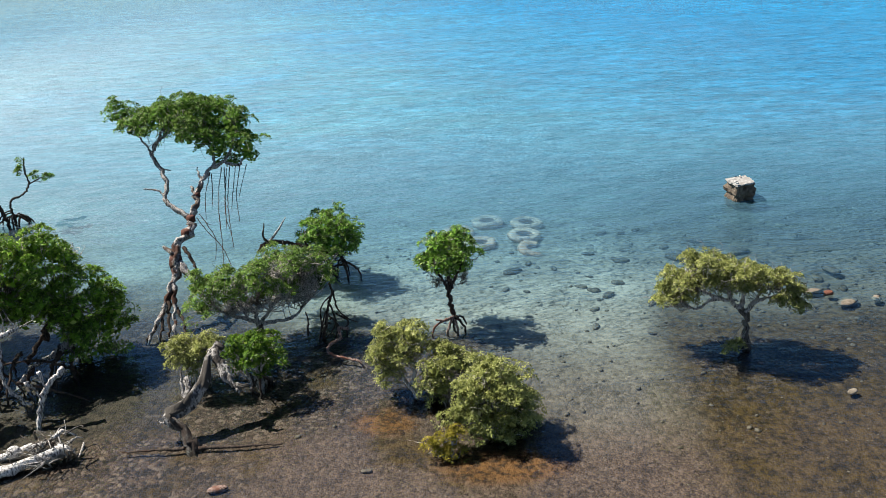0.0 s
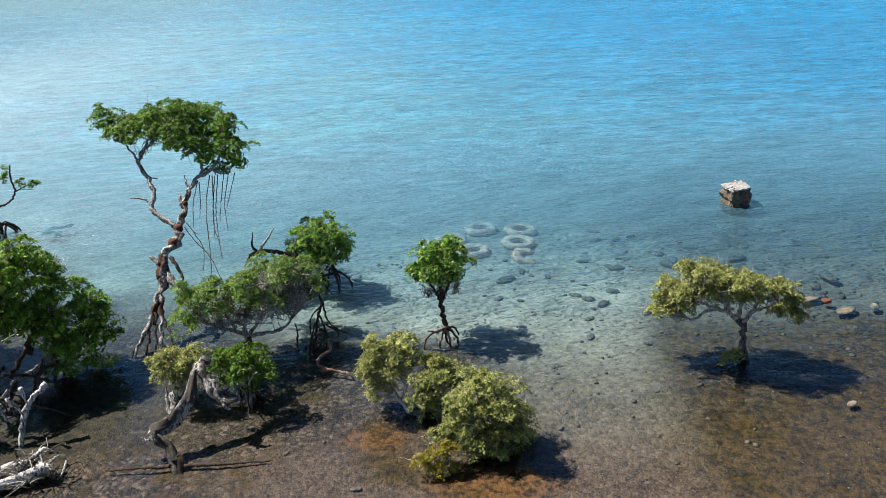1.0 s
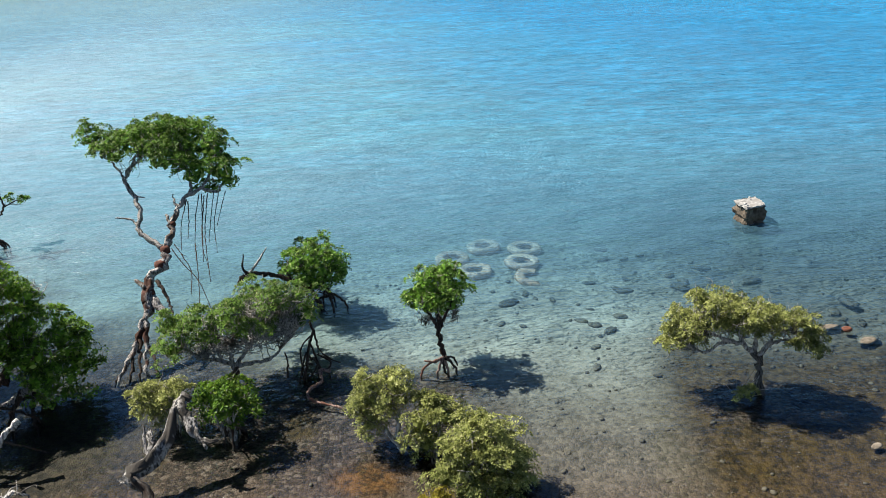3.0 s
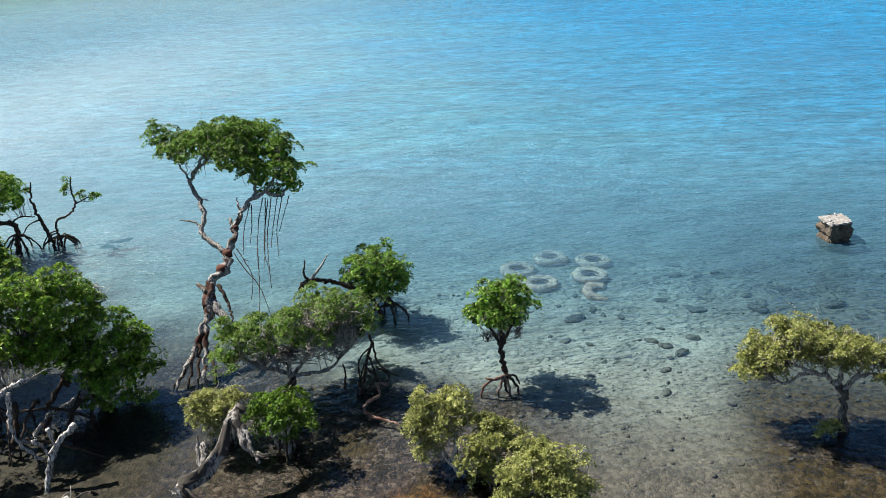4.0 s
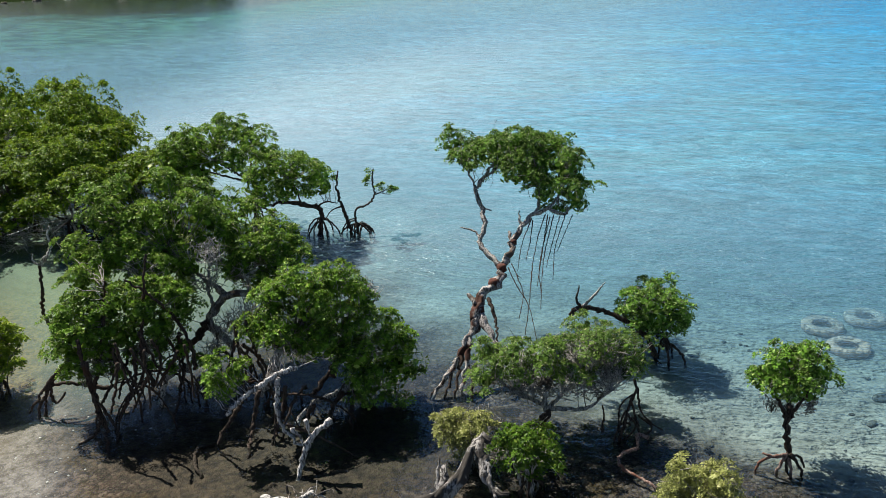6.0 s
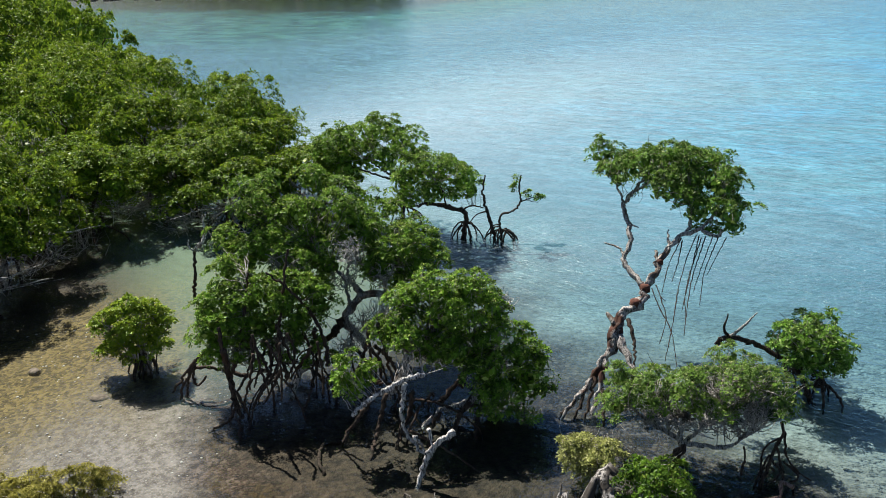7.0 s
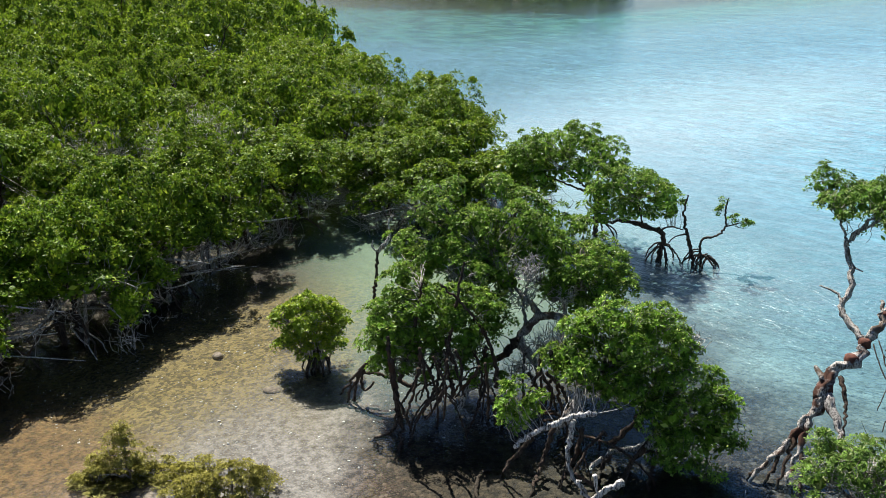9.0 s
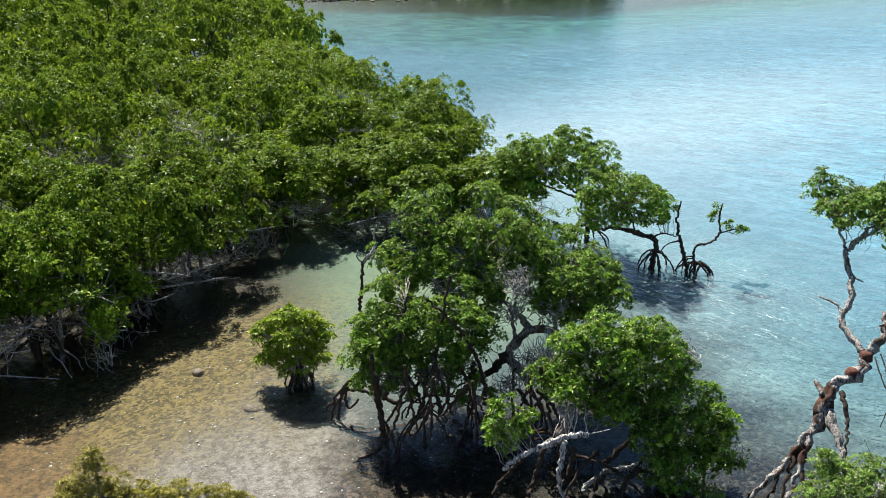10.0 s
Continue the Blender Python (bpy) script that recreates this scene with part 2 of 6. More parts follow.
def water_material():
    n = Nodes("sea_water")
    x, y, s = seaward(n)
    pos = n.add("NewGeometry").outputs["Position"]
    # ripples of three sizes
    swell = n.noise(0.5, 2.0, 0.5, pos, (1.0, 2.6, 1.0, 14.0))
    wave = n.noise(1.7, 3.0, 0.6, pos, (1.0, 2.8, 1.0, 22.0))
    fine = n.noise(6.0, 3.0, 0.6, pos, (1.0, 1.8, 1.0, -12.0))
    height = n.math("ADD", n.math("MULTIPLY", swell, 1.5), n.math("ADD", n.math("MULTIPLY", wave, 0.65), n.math("MULTIPLY", fine, 0.46)))
    calm = n.ramp(s, 12.5, 25.0, n.ramp(x, -7.0, -2.0, 0.16, 0.24), n.ramp(x, -16.0, 4.0, 0.42, 1.0))
    calm = n.math("MULTIPLY", calm, n.math("MULTIPLY", n.ramp(s, 40.0, 100.0, 1.0, 0.5), n.ramp(x, -35.0, -70.0, 1.0, 0.7)))
    gust = n.ramp(n.noise(0.05, 3.0, 0.5, pos), 0.35, 0.65, 0.6, 1.15)
    bump = n.add("Bump")
    bump.inputs["Distance"].default_value = 0.16
    n.put(bump.inputs["Strength"], n.math("MULTIPLY", n.math("MULTIPLY", calm, gust), 1.0))
    n.put(bump.inputs["Height"], height)
    gloss = n.add("BsdfGlossy")
    n.put(gloss.inputs["Roughness"], n.math("MULTIPLY", n.math("MAXIMUM", n.ramp(s, 10.0, 26.0, 0.1, 0.34), n.ramp(x, -11.5, -14.5, 0.1, 0.15)), n.math("MULTIPLY", n.ramp(s, 40.0, 100.0, 1.0, 0.5), n.ramp(x, -22.0, -50.0, 1.0, 0.45))))
    # reflections tinted bluer near and seaward, painting in a deeper sky
    near = n.math("MULTIPLY", n.ramp(s, 30.0, 20.0), n.ramp(x, -12.0, -6.0))
    n.put(gloss.inputs["Color"], n.mix(near, n.mix(n.ramp(x, -18.0, 12.0), (0.9, 0.96, 1.0), (0.66, 0.88, 1.0)), (0.52, 0.81, 1.0)))
    n.put(gloss.inputs["Normal"], bump.outputs[0])
    fres = n.add("Fresnel")
    n.put(fres.inputs["IOR"], n.math("SUBTRACT", n.math("SUBTRACT", n.ramp(near, 0.0, 1.0, 1.42, 1.46), n.math("MULTIPLY", n.math("MULTIPLY", n.ramp(x, -6.5, -9.0), n.ramp(s, 20.0, 17.0)), 0.12)), n.math("MULTIPLY", n.ramp(x, -48.0, -72.0), 0.17)))
    n.put(fres.inputs["Normal"], bump.outputs[0])
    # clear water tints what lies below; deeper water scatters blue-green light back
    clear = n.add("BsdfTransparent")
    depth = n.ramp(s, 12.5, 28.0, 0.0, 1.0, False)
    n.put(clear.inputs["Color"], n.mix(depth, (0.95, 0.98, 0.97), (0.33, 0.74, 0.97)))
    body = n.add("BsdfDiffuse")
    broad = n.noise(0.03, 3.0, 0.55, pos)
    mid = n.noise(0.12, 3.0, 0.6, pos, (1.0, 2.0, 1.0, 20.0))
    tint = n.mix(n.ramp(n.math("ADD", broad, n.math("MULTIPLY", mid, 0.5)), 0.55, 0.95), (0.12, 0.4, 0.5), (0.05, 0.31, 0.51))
    # paler to landward: sky sheen put into the body colour
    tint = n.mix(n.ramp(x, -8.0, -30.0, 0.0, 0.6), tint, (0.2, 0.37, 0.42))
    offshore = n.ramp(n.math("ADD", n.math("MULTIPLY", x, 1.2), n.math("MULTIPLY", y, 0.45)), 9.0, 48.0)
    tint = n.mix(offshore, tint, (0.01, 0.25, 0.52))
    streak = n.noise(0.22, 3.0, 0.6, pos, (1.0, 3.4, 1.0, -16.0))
    # the near-shore body colour is paled too, for the same painted sheen
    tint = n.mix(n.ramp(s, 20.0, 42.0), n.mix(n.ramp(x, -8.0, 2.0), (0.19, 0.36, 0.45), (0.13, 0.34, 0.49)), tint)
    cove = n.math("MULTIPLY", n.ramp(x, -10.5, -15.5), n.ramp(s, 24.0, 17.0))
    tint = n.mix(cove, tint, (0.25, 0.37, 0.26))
    # bright and dark faces of the ripples, painted into the body colour
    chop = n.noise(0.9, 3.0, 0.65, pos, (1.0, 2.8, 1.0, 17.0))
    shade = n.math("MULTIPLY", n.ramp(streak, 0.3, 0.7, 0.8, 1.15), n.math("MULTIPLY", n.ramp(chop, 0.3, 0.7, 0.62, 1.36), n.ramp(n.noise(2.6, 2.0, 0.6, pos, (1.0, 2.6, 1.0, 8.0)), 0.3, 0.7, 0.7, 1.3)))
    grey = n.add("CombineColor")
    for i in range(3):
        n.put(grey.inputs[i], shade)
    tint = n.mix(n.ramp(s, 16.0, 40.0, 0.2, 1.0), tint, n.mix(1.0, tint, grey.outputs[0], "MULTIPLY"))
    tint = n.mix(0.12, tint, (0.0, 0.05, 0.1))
    # weed off the far shore, with the headland's dark reflection painted in
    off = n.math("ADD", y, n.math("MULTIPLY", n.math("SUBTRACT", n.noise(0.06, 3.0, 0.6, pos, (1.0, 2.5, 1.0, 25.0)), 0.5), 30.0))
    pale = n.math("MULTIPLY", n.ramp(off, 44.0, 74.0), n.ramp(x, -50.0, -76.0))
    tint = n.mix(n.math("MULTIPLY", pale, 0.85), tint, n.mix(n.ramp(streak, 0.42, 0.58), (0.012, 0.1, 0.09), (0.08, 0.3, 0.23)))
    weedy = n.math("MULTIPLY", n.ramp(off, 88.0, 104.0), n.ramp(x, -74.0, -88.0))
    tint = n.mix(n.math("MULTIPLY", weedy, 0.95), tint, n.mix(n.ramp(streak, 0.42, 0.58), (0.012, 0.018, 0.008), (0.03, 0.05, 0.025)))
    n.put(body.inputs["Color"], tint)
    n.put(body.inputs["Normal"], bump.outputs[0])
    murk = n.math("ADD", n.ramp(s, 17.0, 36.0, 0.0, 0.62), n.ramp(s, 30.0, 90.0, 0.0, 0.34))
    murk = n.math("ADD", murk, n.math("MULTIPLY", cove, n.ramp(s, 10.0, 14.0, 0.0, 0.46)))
    inner = n.add("MixShader")
    n.put(inner.inputs[0], n.math("MULTIPLY", murk, n.ramp(mid, 0.2, 0.8, 0.85, 1.1)))
    n.put(inner.inputs[1], clear.outputs[0])
    n.put(inner.inputs[2], body.outputs[0])
    whole = n.add("MixShader")
    n.put(whole.inputs[0], fres.outputs[0])
    n.put(whole.inputs[1], inner.outputs[0])
    n.put(whole.inputs[2], gloss.outputs[0])
    n.put(n.out.inputs["Surface"], whole.outputs[0])
    return n.mat


def stone_material(name, dark, light, patch, spec=0.3):
    n = Nodes(name, 0.85, spec)
    pos = n.add("NewGeometry").outputs["Position"]
    fine = n.noise(11.0, 5.0, 0.65, pos)
    c = n.mix(n.ramp(fine, 0.3, 0.7), dark, light)
    c = n.mix(n.ramp(n.noise(3.1, 3.0, 0.6, pos), 0.55, 0.66), c, patch)
    c = n.mix(n.math("MULTIPLY", n.add("ObjectInfo").outputs["Random"], 0.5), c, dark)
    n.bump(fine, 0.8, 0.02)
    return n.colour(c)


M_SEABED, M_WATER = seabed_material(), water_material()
M_STONE = stone_material("stone_pale", (0.08, 0.065, 0.05), (0.29, 0.25, 0.2), (0.15, 0.125, 0.085))
M_STONEDARK = stone_material("stone_wet", (0.065, 0.056, 0.044), (0.21, 0.18, 0.14), (0.1, 0.085, 0.055))
M_RUST = stone_material("rust", (0.07, 0.028, 0.018), (0.24, 0.09, 0.055), (0.12, 0.045, 0.03))
M_ROCK = stone_material("rock_shore", (0.03, 0.026, 0.02), (0.14, 0.12, 0.095), (0.34, 0.31, 0.27))
M_TYRE = stone_material("tyre_silted", (0.46, 0.27, 0.18), (0.92, 0.58, 0.41), (0.64, 0.38, 0.26))
M_KNOT = stone_material("knot_red", (0.05, 0.02, 0.014), (0.17, 0.068, 0.048), (0.09, 0.03, 0.02))
M_CONCRETE = stone_material("concrete_worn", (0.05, 0.036, 0.025), (0.19, 0.155, 0.12), (0.08, 0.052, 0.034))
M_CAP = stone_material("lime_crust", (0.14, 0.135, 0.13), (0.42, 0.41, 0.395), (0.24, 0.225, 0.21))
M_LIME = stone_material("bird_lime", (0.22, 0.21, 0.2), (0.62, 0.61, 0.59), (0.34, 0.32, 0.3))
M_HILL = stone_material("hill_scrub", (0.008, 0.014, 0.005), (0.02, 0.034, 0.01), (0.026, 0.03, 0.014), 0.0)


# ---- building helpers ----
def mesh_object(name, verts, faces, material, parent=None, smooth=True, label=""):
    """One mesh object, under a thing or at top level."""
    me = bpy.data.meshes.new(name)
    me.from_pydata(verts, [], faces)
    me.update()
    if smooth:
        me.polygons.foreach_set("use_smooth", [True] * len(me.polygons))
    me.materials.append(material)
    ob = new(name, me)
    ob.parent = parent
    if label:
        ob["label"] = label
    return ob


def smooth_line(points, step):
    """A soft curve through the points, at about even steps."""
    p = [np.array(q, float) for q in points]
    p = [2 * p[0] - p[1]] + p + [2 * p[-1] - p[-2]]
    out = []
    for i in range(1, len(p) - 2):
        count = max(2, int(np.linalg.norm(p[i + 1] - p[i]) / step))
        for k in range(count):
            t = k / count
            a, b, c, d = p[i - 1], p[i], p[i + 1], p[i + 2]
            out.append(0.5 * (2 * b + (c - a) * t + (2 * a - 5 * b + 4 * c - d) * t * t + (3 * b - a - 3 * c + d) * t ** 3))
    return np.array(out + [p[-2]])


def tube(points, r0, r1, rng, sides=8, knots=0.18, step=0.12, wander=0.25, flute=0.0):
    """Vertices and faces of a tapered, slightly crooked limb."""
    line = smooth_line(points, step)
    count = len(line)
    line[1:-1] += rng.normal(0, wander * r0, (count - 2, 3)) * np.array((1, 1, 0.7))
    way = np.gradient(line, axis=0)
    way /= np.linalg.norm(way, axis=1)[:, None] + 1e-9
    ref = np.array((0.31, 0.87, 0.38))
    side = np.cross(way, ref)
    side /= np.linalg.norm(side, axis=1)[:, None] + 1e-9
    other = np.cross(way, side)
    t = np.linspace(0, 1, count)
    radius = (r0 + (r1 - r0) * t) * (1 + rng.normal(0, knots, count) * 0.6)
    ang = np.linspace(0, 2 * np.pi, sides, endpoint=False)
    twist = t[:, None] * rng.uniform(1.5, 4.0) + rng.uniform(0, 6.28)
    rr = radius[:, None] * (1 + rng.normal(0, knots * 0.5, (count, sides)) + flute * (np.cos(2 * ang + twist) + 0.7 * np.cos(5 * ang - 1.7 * twist)))
    verts = line[:, None] + rr[..., None] * (np.cos(ang)[None, :, None] * side[:, None] + np.sin(ang)[None, :, None] * other[:, None])
    verts = np.vstack([verts.reshape(-1, 3), line[-1] + way[-1] * r1 * 0.6])
    faces = []
    for i in range(count - 1):
        for k in range(sides):
            j = (k + 1) % sides
            faces.append((i * sides + k, i * sides + j, (i + 1) * sides + j, (i + 1) * sides + k))
    last, top = (count - 1) * sides, count * sides
    faces += [(last + k, last + (k + 1) % sides, top) for k in range(sides)]
    faces.append(tuple(range(sides - 1, -1, -1)))
    return verts, faces, line


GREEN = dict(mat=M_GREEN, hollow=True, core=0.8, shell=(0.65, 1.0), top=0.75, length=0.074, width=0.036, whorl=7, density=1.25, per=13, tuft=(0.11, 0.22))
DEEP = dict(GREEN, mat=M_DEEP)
GREEN_LIT = dict(GREEN, mat=M_GREEN_LIT, hollow=True, core=1.0, shell=(0.72, 1.0), density=1.35, per=13, tuft=(0.11, 0.22))
BRIGHT = dict(GREEN, hollow=False, under=0.6, mat=M_BRIGHT, length=0.085, width=0.04, per=10, tuft=(0.1, 0.2))
MIXED = dict(GREEN, mat=M_MIXED, hollow=False, under=0.4, length=0.066, width=0.03)
OLIVE = dict(GREEN, mat=M_OLIVE, hollow=False, under=0.8, shell=(0.5, 1.04), top=0.3, length=0.058, width=0.024, density=1.25, per=14, tuft=(0.09, 0.2))
GOLD = dict(OLIVE, mat=M_GOLD)
YELLOW = dict(OLIVE, mat=M_YELLOW)
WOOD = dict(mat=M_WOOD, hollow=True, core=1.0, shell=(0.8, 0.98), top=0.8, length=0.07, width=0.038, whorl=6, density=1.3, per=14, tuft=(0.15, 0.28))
HILL = dict(WOOD, hollow=False, core=0.0, shell=(0.6, 1.0), top=0.4, length=1.5, width=1.1, whorl=5, density=0.4, per=11, tuft=(0.6, 1.2))


def unit(v):
    return v / (np.linalg.norm(v, axis=-1, keepdims=True) + 1e-9)


def leaves(rng, blobs, kind, grow=1.0, thin=1.0):
    """Rosettes of leaves on domed tufts, and the tufts' centres. blobs: x, y, z, radius across, radius up."""
    spots, axes, centres = [], [], []
    hollow, per = kind.get("hollow", False), kind["per"]
    blobs = [(x + rng.normal(0, 0.09) * rx, y + rng.normal(0, 0.09) * rx, z + rng.normal(0, 0.1) * rz, rx * rng.uniform(0.8, 1.12), rz * rng.uniform(0.8, 1.12)) for x, y, z, rx, rz in blobs]
    for x, y, z, rx, rz in blobs:
        mid, radii = np.array((x, y, z)), np.array((rx, rx, rz))
        area = 12.6 * ((2 * (rx * rz) ** 1.6 + rx ** 3.2) / 3) ** 0.625
        count = kind["density"] * thin * area / (0.6 * kind["length"] * kind["width"] * grow * grow)
        tufts = max(3, int(count / kind["whorl"] / per))
        d = unit(rng.normal(0, 1, (tufts, 3)) + np.array((0, 0, kind["top"])))
        # few leaves on the shaded underside
        d = d[(d[:, 2] > -0.2) | (rng.random(tufts) < kind.get("under", 0.0))]
        tufts = len(d)
        # an uneven outline: bulges, hollows and a few shoots that stand out
        wave, steep = rng.uniform(0, 6.28, 3), 4.0 if hollow else 3.0
        lumpy = 1 + 0.13 * (np.sin(steep * d[:, :1] + wave[0]) + np.sin(steep * d[:, 1:2] + wave[1]) + 0.8 * np.sin(steep * d[:, 2:] + wave[2]))
        shoot = rng.random((tufts, 1)) < 0.1
        at = mid + d * radii * lumpy * np.where(shoot, rng.uniform(1.02, 1.2, (tufts, 1)), rng.uniform(*kind["shell"], (tufts, 1))) * np.array((1, 1, 0.92))
        if hollow:
            # leaves inside a neighbouring lobe would never see light
            keep = np.ones(tufts, bool)
            for ox, oy, oz, orx, orz in blobs:
                if (ox, oy, oz) != (x, y, z):
                    keep &= (((at - (ox, oy, oz)) / (orx, orx, orz)) ** 2).sum(1) > 0.62
            d, at, shoot, tufts = d[keep], at[keep], shoot[keep], int(keep.sum())
            if not tufts:
                continue
        centres.append(at)
        size = np.minimum(rng.uniform(*kind["tuft"], tufts) * (0.5 + 0.5 * grow), 0.6 * min(rx, rz) + 0.04) * np.where(shoot[:, 0], 0.6, 1.0)
        # each tuft is a small umbrella, closed above and open below
        far, ang = np.sqrt(rng.random((tufts, per))), rng.uniform(0, 6.28, (tufts, per))
        dome = np.stack([far * np.cos(ang), far * np.sin(ang), 0.55 * (1 - far ** 2) + rng.normal(0, 0.07, far.shape)], -1)
        lean = 0.45 * d[:, None] * np.array((1, 1, 0))
        dome[..., 2] -= (dome * lean).sum(-1)
        pos = at[:, None] + dome * size[:, None, None]
        spots.append(pos.reshape(-1, 3))
        axes.append(unit(0.7 * dome * np.array((1, 1, 0)) + lean + np.array((-0.1, 0.05, 0.8)) + rng.normal(0, 0.25, dome.shape)).reshape(-1, 3))
    inner = []
    for x, y, z, rx, rz in blobs:
        # oversized leaves added deep in the lobe to block the light
        size = min(0.15 * grow, 0.5 * min(rx, rz))
        many = int(kind.get("core", 0.9) * min(1.0, thin + 0.2) * 12.6 * rx * rz * 0.3 / (0.4 * size * size)) + 3
        d = unit(rng.normal(0, 1, (many, 3)))
        at = np.array((x, y, z)) + d * np.array((rx, rx, rz)) * rng.uniform(*((0.35, 0.68) if hollow else (0.15, 0.42)), (many, 1))
        a = unit(np.cross(d, rng.normal(0, 1, (many, 3))))
        b = unit(np.cross(d + rng.normal(0, 0.4, (many, 3)), a))
        inner.append(np.stack([at - a * size * 0.5, at + b * size * 0.36, at + a * size * 0.5, at - b * size * 0.36], 1).reshape(-1, 3))
    spots, axes = np.vstack(spots), np.vstack(axes)
    w = kind["whorl"]
    n = len(spots)
    ref = unit(np.cross(axes, unit(rng.normal(0, 1, (n, 3)))))
    ref2 = np.cross(axes, ref)
    ang = np.arange(w) * 2.4 + rng.uniform(0, 6.28, (n, 1)) + rng.normal(0, 0.25, (n, w))
    tilt = rng.uniform(-0.1, 0.8, (n, w))
    radial = np.cos(ang)[..., None] * ref[:, None] + np.sin(ang)[..., None] * ref2[:, None]
    along = unit(np.cos(tilt)[..., None] * radial + np.sin(tilt)[..., None] * axes[:, None])
    across = unit(np.cross(along, axes[:, None] + 0.001))
    up = np.cross(across, along)
    ln = (kind["length"] * grow * rng.uniform(0.7, 1.15, (n, w)))[..., None]
    wd = ln * kind["width"] / kind["length"]
    base = spots[:, None] + along * 0.012 * grow
    v = np.stack([base, base + along * ln * 0.55 + across * wd * 0.5 + up * wd * 0.14, base + along * ln - up * ln * 0.08, base + along * ln * 0.55 - across * wd * 0.5 + up * wd * 0.14], 2)
    return np.vstack([v.reshape(-1, 3)] + inner), np.vstack(centres)


def leaf_mesh(name, verts, material, parent):
    """All leaves of one crown: each is folded along its midrib."""
    count = len(verts) // 4
    me = bpy.data.meshes.new(name)
    me.vertices.add(len(verts))
    me.vertices.foreach_set("co", verts.astype(np.float32).ravel())
    first = np.arange(count) * 4
    tri = np.stack([first, first + 1, first + 2, first, first + 2, first + 3], 1).ravel()
    me.loops.add(len(tri))
    me.loops.foreach_set("vertex_index", tri.astype(np.int32))
    me.polygons.add(count * 2)
    me.polygons.foreach_set("loop_start", np.arange(0, len(tri), 3, dtype=np.int32))
    me.update(calc_edges=True)
    me.materials.append(material)
    ob = new(name, me)
    ob.parent = parent
    return ob


SEED = [100]


class Tree:
    """A mangrove: limbs and roots along soft curves, twigs and a crown of leaf rosettes."""

    def __init__(self, name, label, base, kind, category="tree", group="", twig=1.0, thin=1.0, grow=1.0):
        SEED[0] += 1
        self.rng = np.random.default_rng(SEED[0])
        self.base = np.array((base[0], base[1], 0.0))
        self.kind, self.twig, self.thin, self.grow = kind, twig, thin, grow
        self.ob = tagged(new(name), label, category, group)
        self.ob.location = self.base
        self.blobs, self.lines = [], []
        ALL_TREES.append(self)

    def limb(self, part, r0, r1, points, material=None):
        p = np.array(points, float) - self.base
        if part.endswith("root") or part == "trunk" or part == "root":
            if p[-1][2] < 0.12 and part != "hanging_root" and part != "root":
                p = np.vstack([p, p[-1] + (p[-1] - p[-2]) * 0.3 * (1, 1, 0) - (0, 0, 0.35)])
            elif p[0][2] < 0.12 and part == "trunk":
                p = np.vstack([p[0] - (0, 0, 0.35), p])
        coarse = self.kind is WOOD
        v, f, line = tube(p, r0, r1, self.rng, 5 if coarse else 16 if r0 > 0.06 else 6 if r0 > 0.015 else 4, step=0.3 if coarse else max(0.05, r0 * 1.1), wander=0.6 if coarse else 0.3, flute=0.0 if r0 <= 0.05 or coarse else 0.34 if material in (M_DEAD, M_DEADDARK, M_SNAG) else 0.22)
        mesh_object(part, v, f, material or M_BARK, self.ob)
        if "root" not in part:
            self.lines.append(line)

    def blob(self, x, y, z, rx, rz):
        self.blobs.append((x - self.base[0], y - self.base[1], z, rx, rz))

    def bare(self, x, y, z, rx, rz, count=60, material=None):
        """A patch of dead twigs where the leaves have gone."""
        tv, tf, off, rng = [], [], 0, self.rng
        mid = np.array((x, y, z)) - self.base
        for _ in range(count):
            d = unit(rng.normal(0, 1, 3) + (0, 0, 0.5))
            s = mid + rng.normal(0, 0.3, 3) * (rx, rx, rz) - (0, 0, rz * 0.4)
            e = mid + d * np.array((rx, rx, rz)) * rng.uniform(0.6, 1.05)
            v, f, _ = tube([s, s * 0.65 + e * 0.35 + rng.normal(0, 0.13 * rx, 3), s * 0.3 + e * 0.7 + rng.normal(0, 0.13 * rx, 3), e], rng.uniform(0.006, 0.014), 0.004, rng, 3, 0.1, 0.15, 1.0)
            tv.append(v)
            tf += [tuple(i + off for i in face) for face in f]
            off += len(v)
        tagged(mesh_object("twig_patch", np.vstack(tv), tf, material or M_DEAD, self.ob), kind="stuff")

    def spread_roots(self, count, height, reach, r=0.03, material=None, at=(0, 0)):
        """Prop roots that arch out from the stem's foot."""
        foot = self.base + np.array((*at, 0.0))
        for k in range(count):
            ang = self.rng.uniform(0, 6.28) if count < 4 else k * 6.28 / count + self.rng.normal(0, 0.3)
            d = np.array((math.cos(ang), math.sin(ang), 0))
            h, w = height * self.rng.uniform(0.6, 1.1), reach * self.rng.uniform(0.6, 1.15)
            self.limb("prop_root", r * self.rng.uniform(0.7, 1.2), r * 0.55, [foot + (0, 0, h), foot + d * w * 0.45 + (0, 0, h * 0.85), foot + d * w * 0.85 + (0, 0, h * 0.4), foot + d * w], material or M_ROOT)

    def finish(self):
        if not self.blobs:
            return self.ob
        rng = self.rng
        if not self.lines:
            # a shrub: several stems fan out from the foot
            for x, y, z, rx, rz in self.blobs:
                start = self.base + (*rng.normal(0, 0.07, 2), 0.0)
                self.limb("stem", 0.028, 0.012, [start - (0, 0, 0.3), start + (x * 0.35, y * 0.35, max(z, 0.1) * 0.5), self.base + (x, y, max(z, 0.1) - rz * 0.2)], M_TWIG)
        verts, centres = leaves(rng, self.blobs, self.kind, self.grow, self.thin)
        verts[:, 2] = np.maximum(verts[:, 2], 0.015)
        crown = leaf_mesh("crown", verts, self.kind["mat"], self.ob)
        # twigs run from the nearest limb to each clump
        line = np.vstack(self.lines)
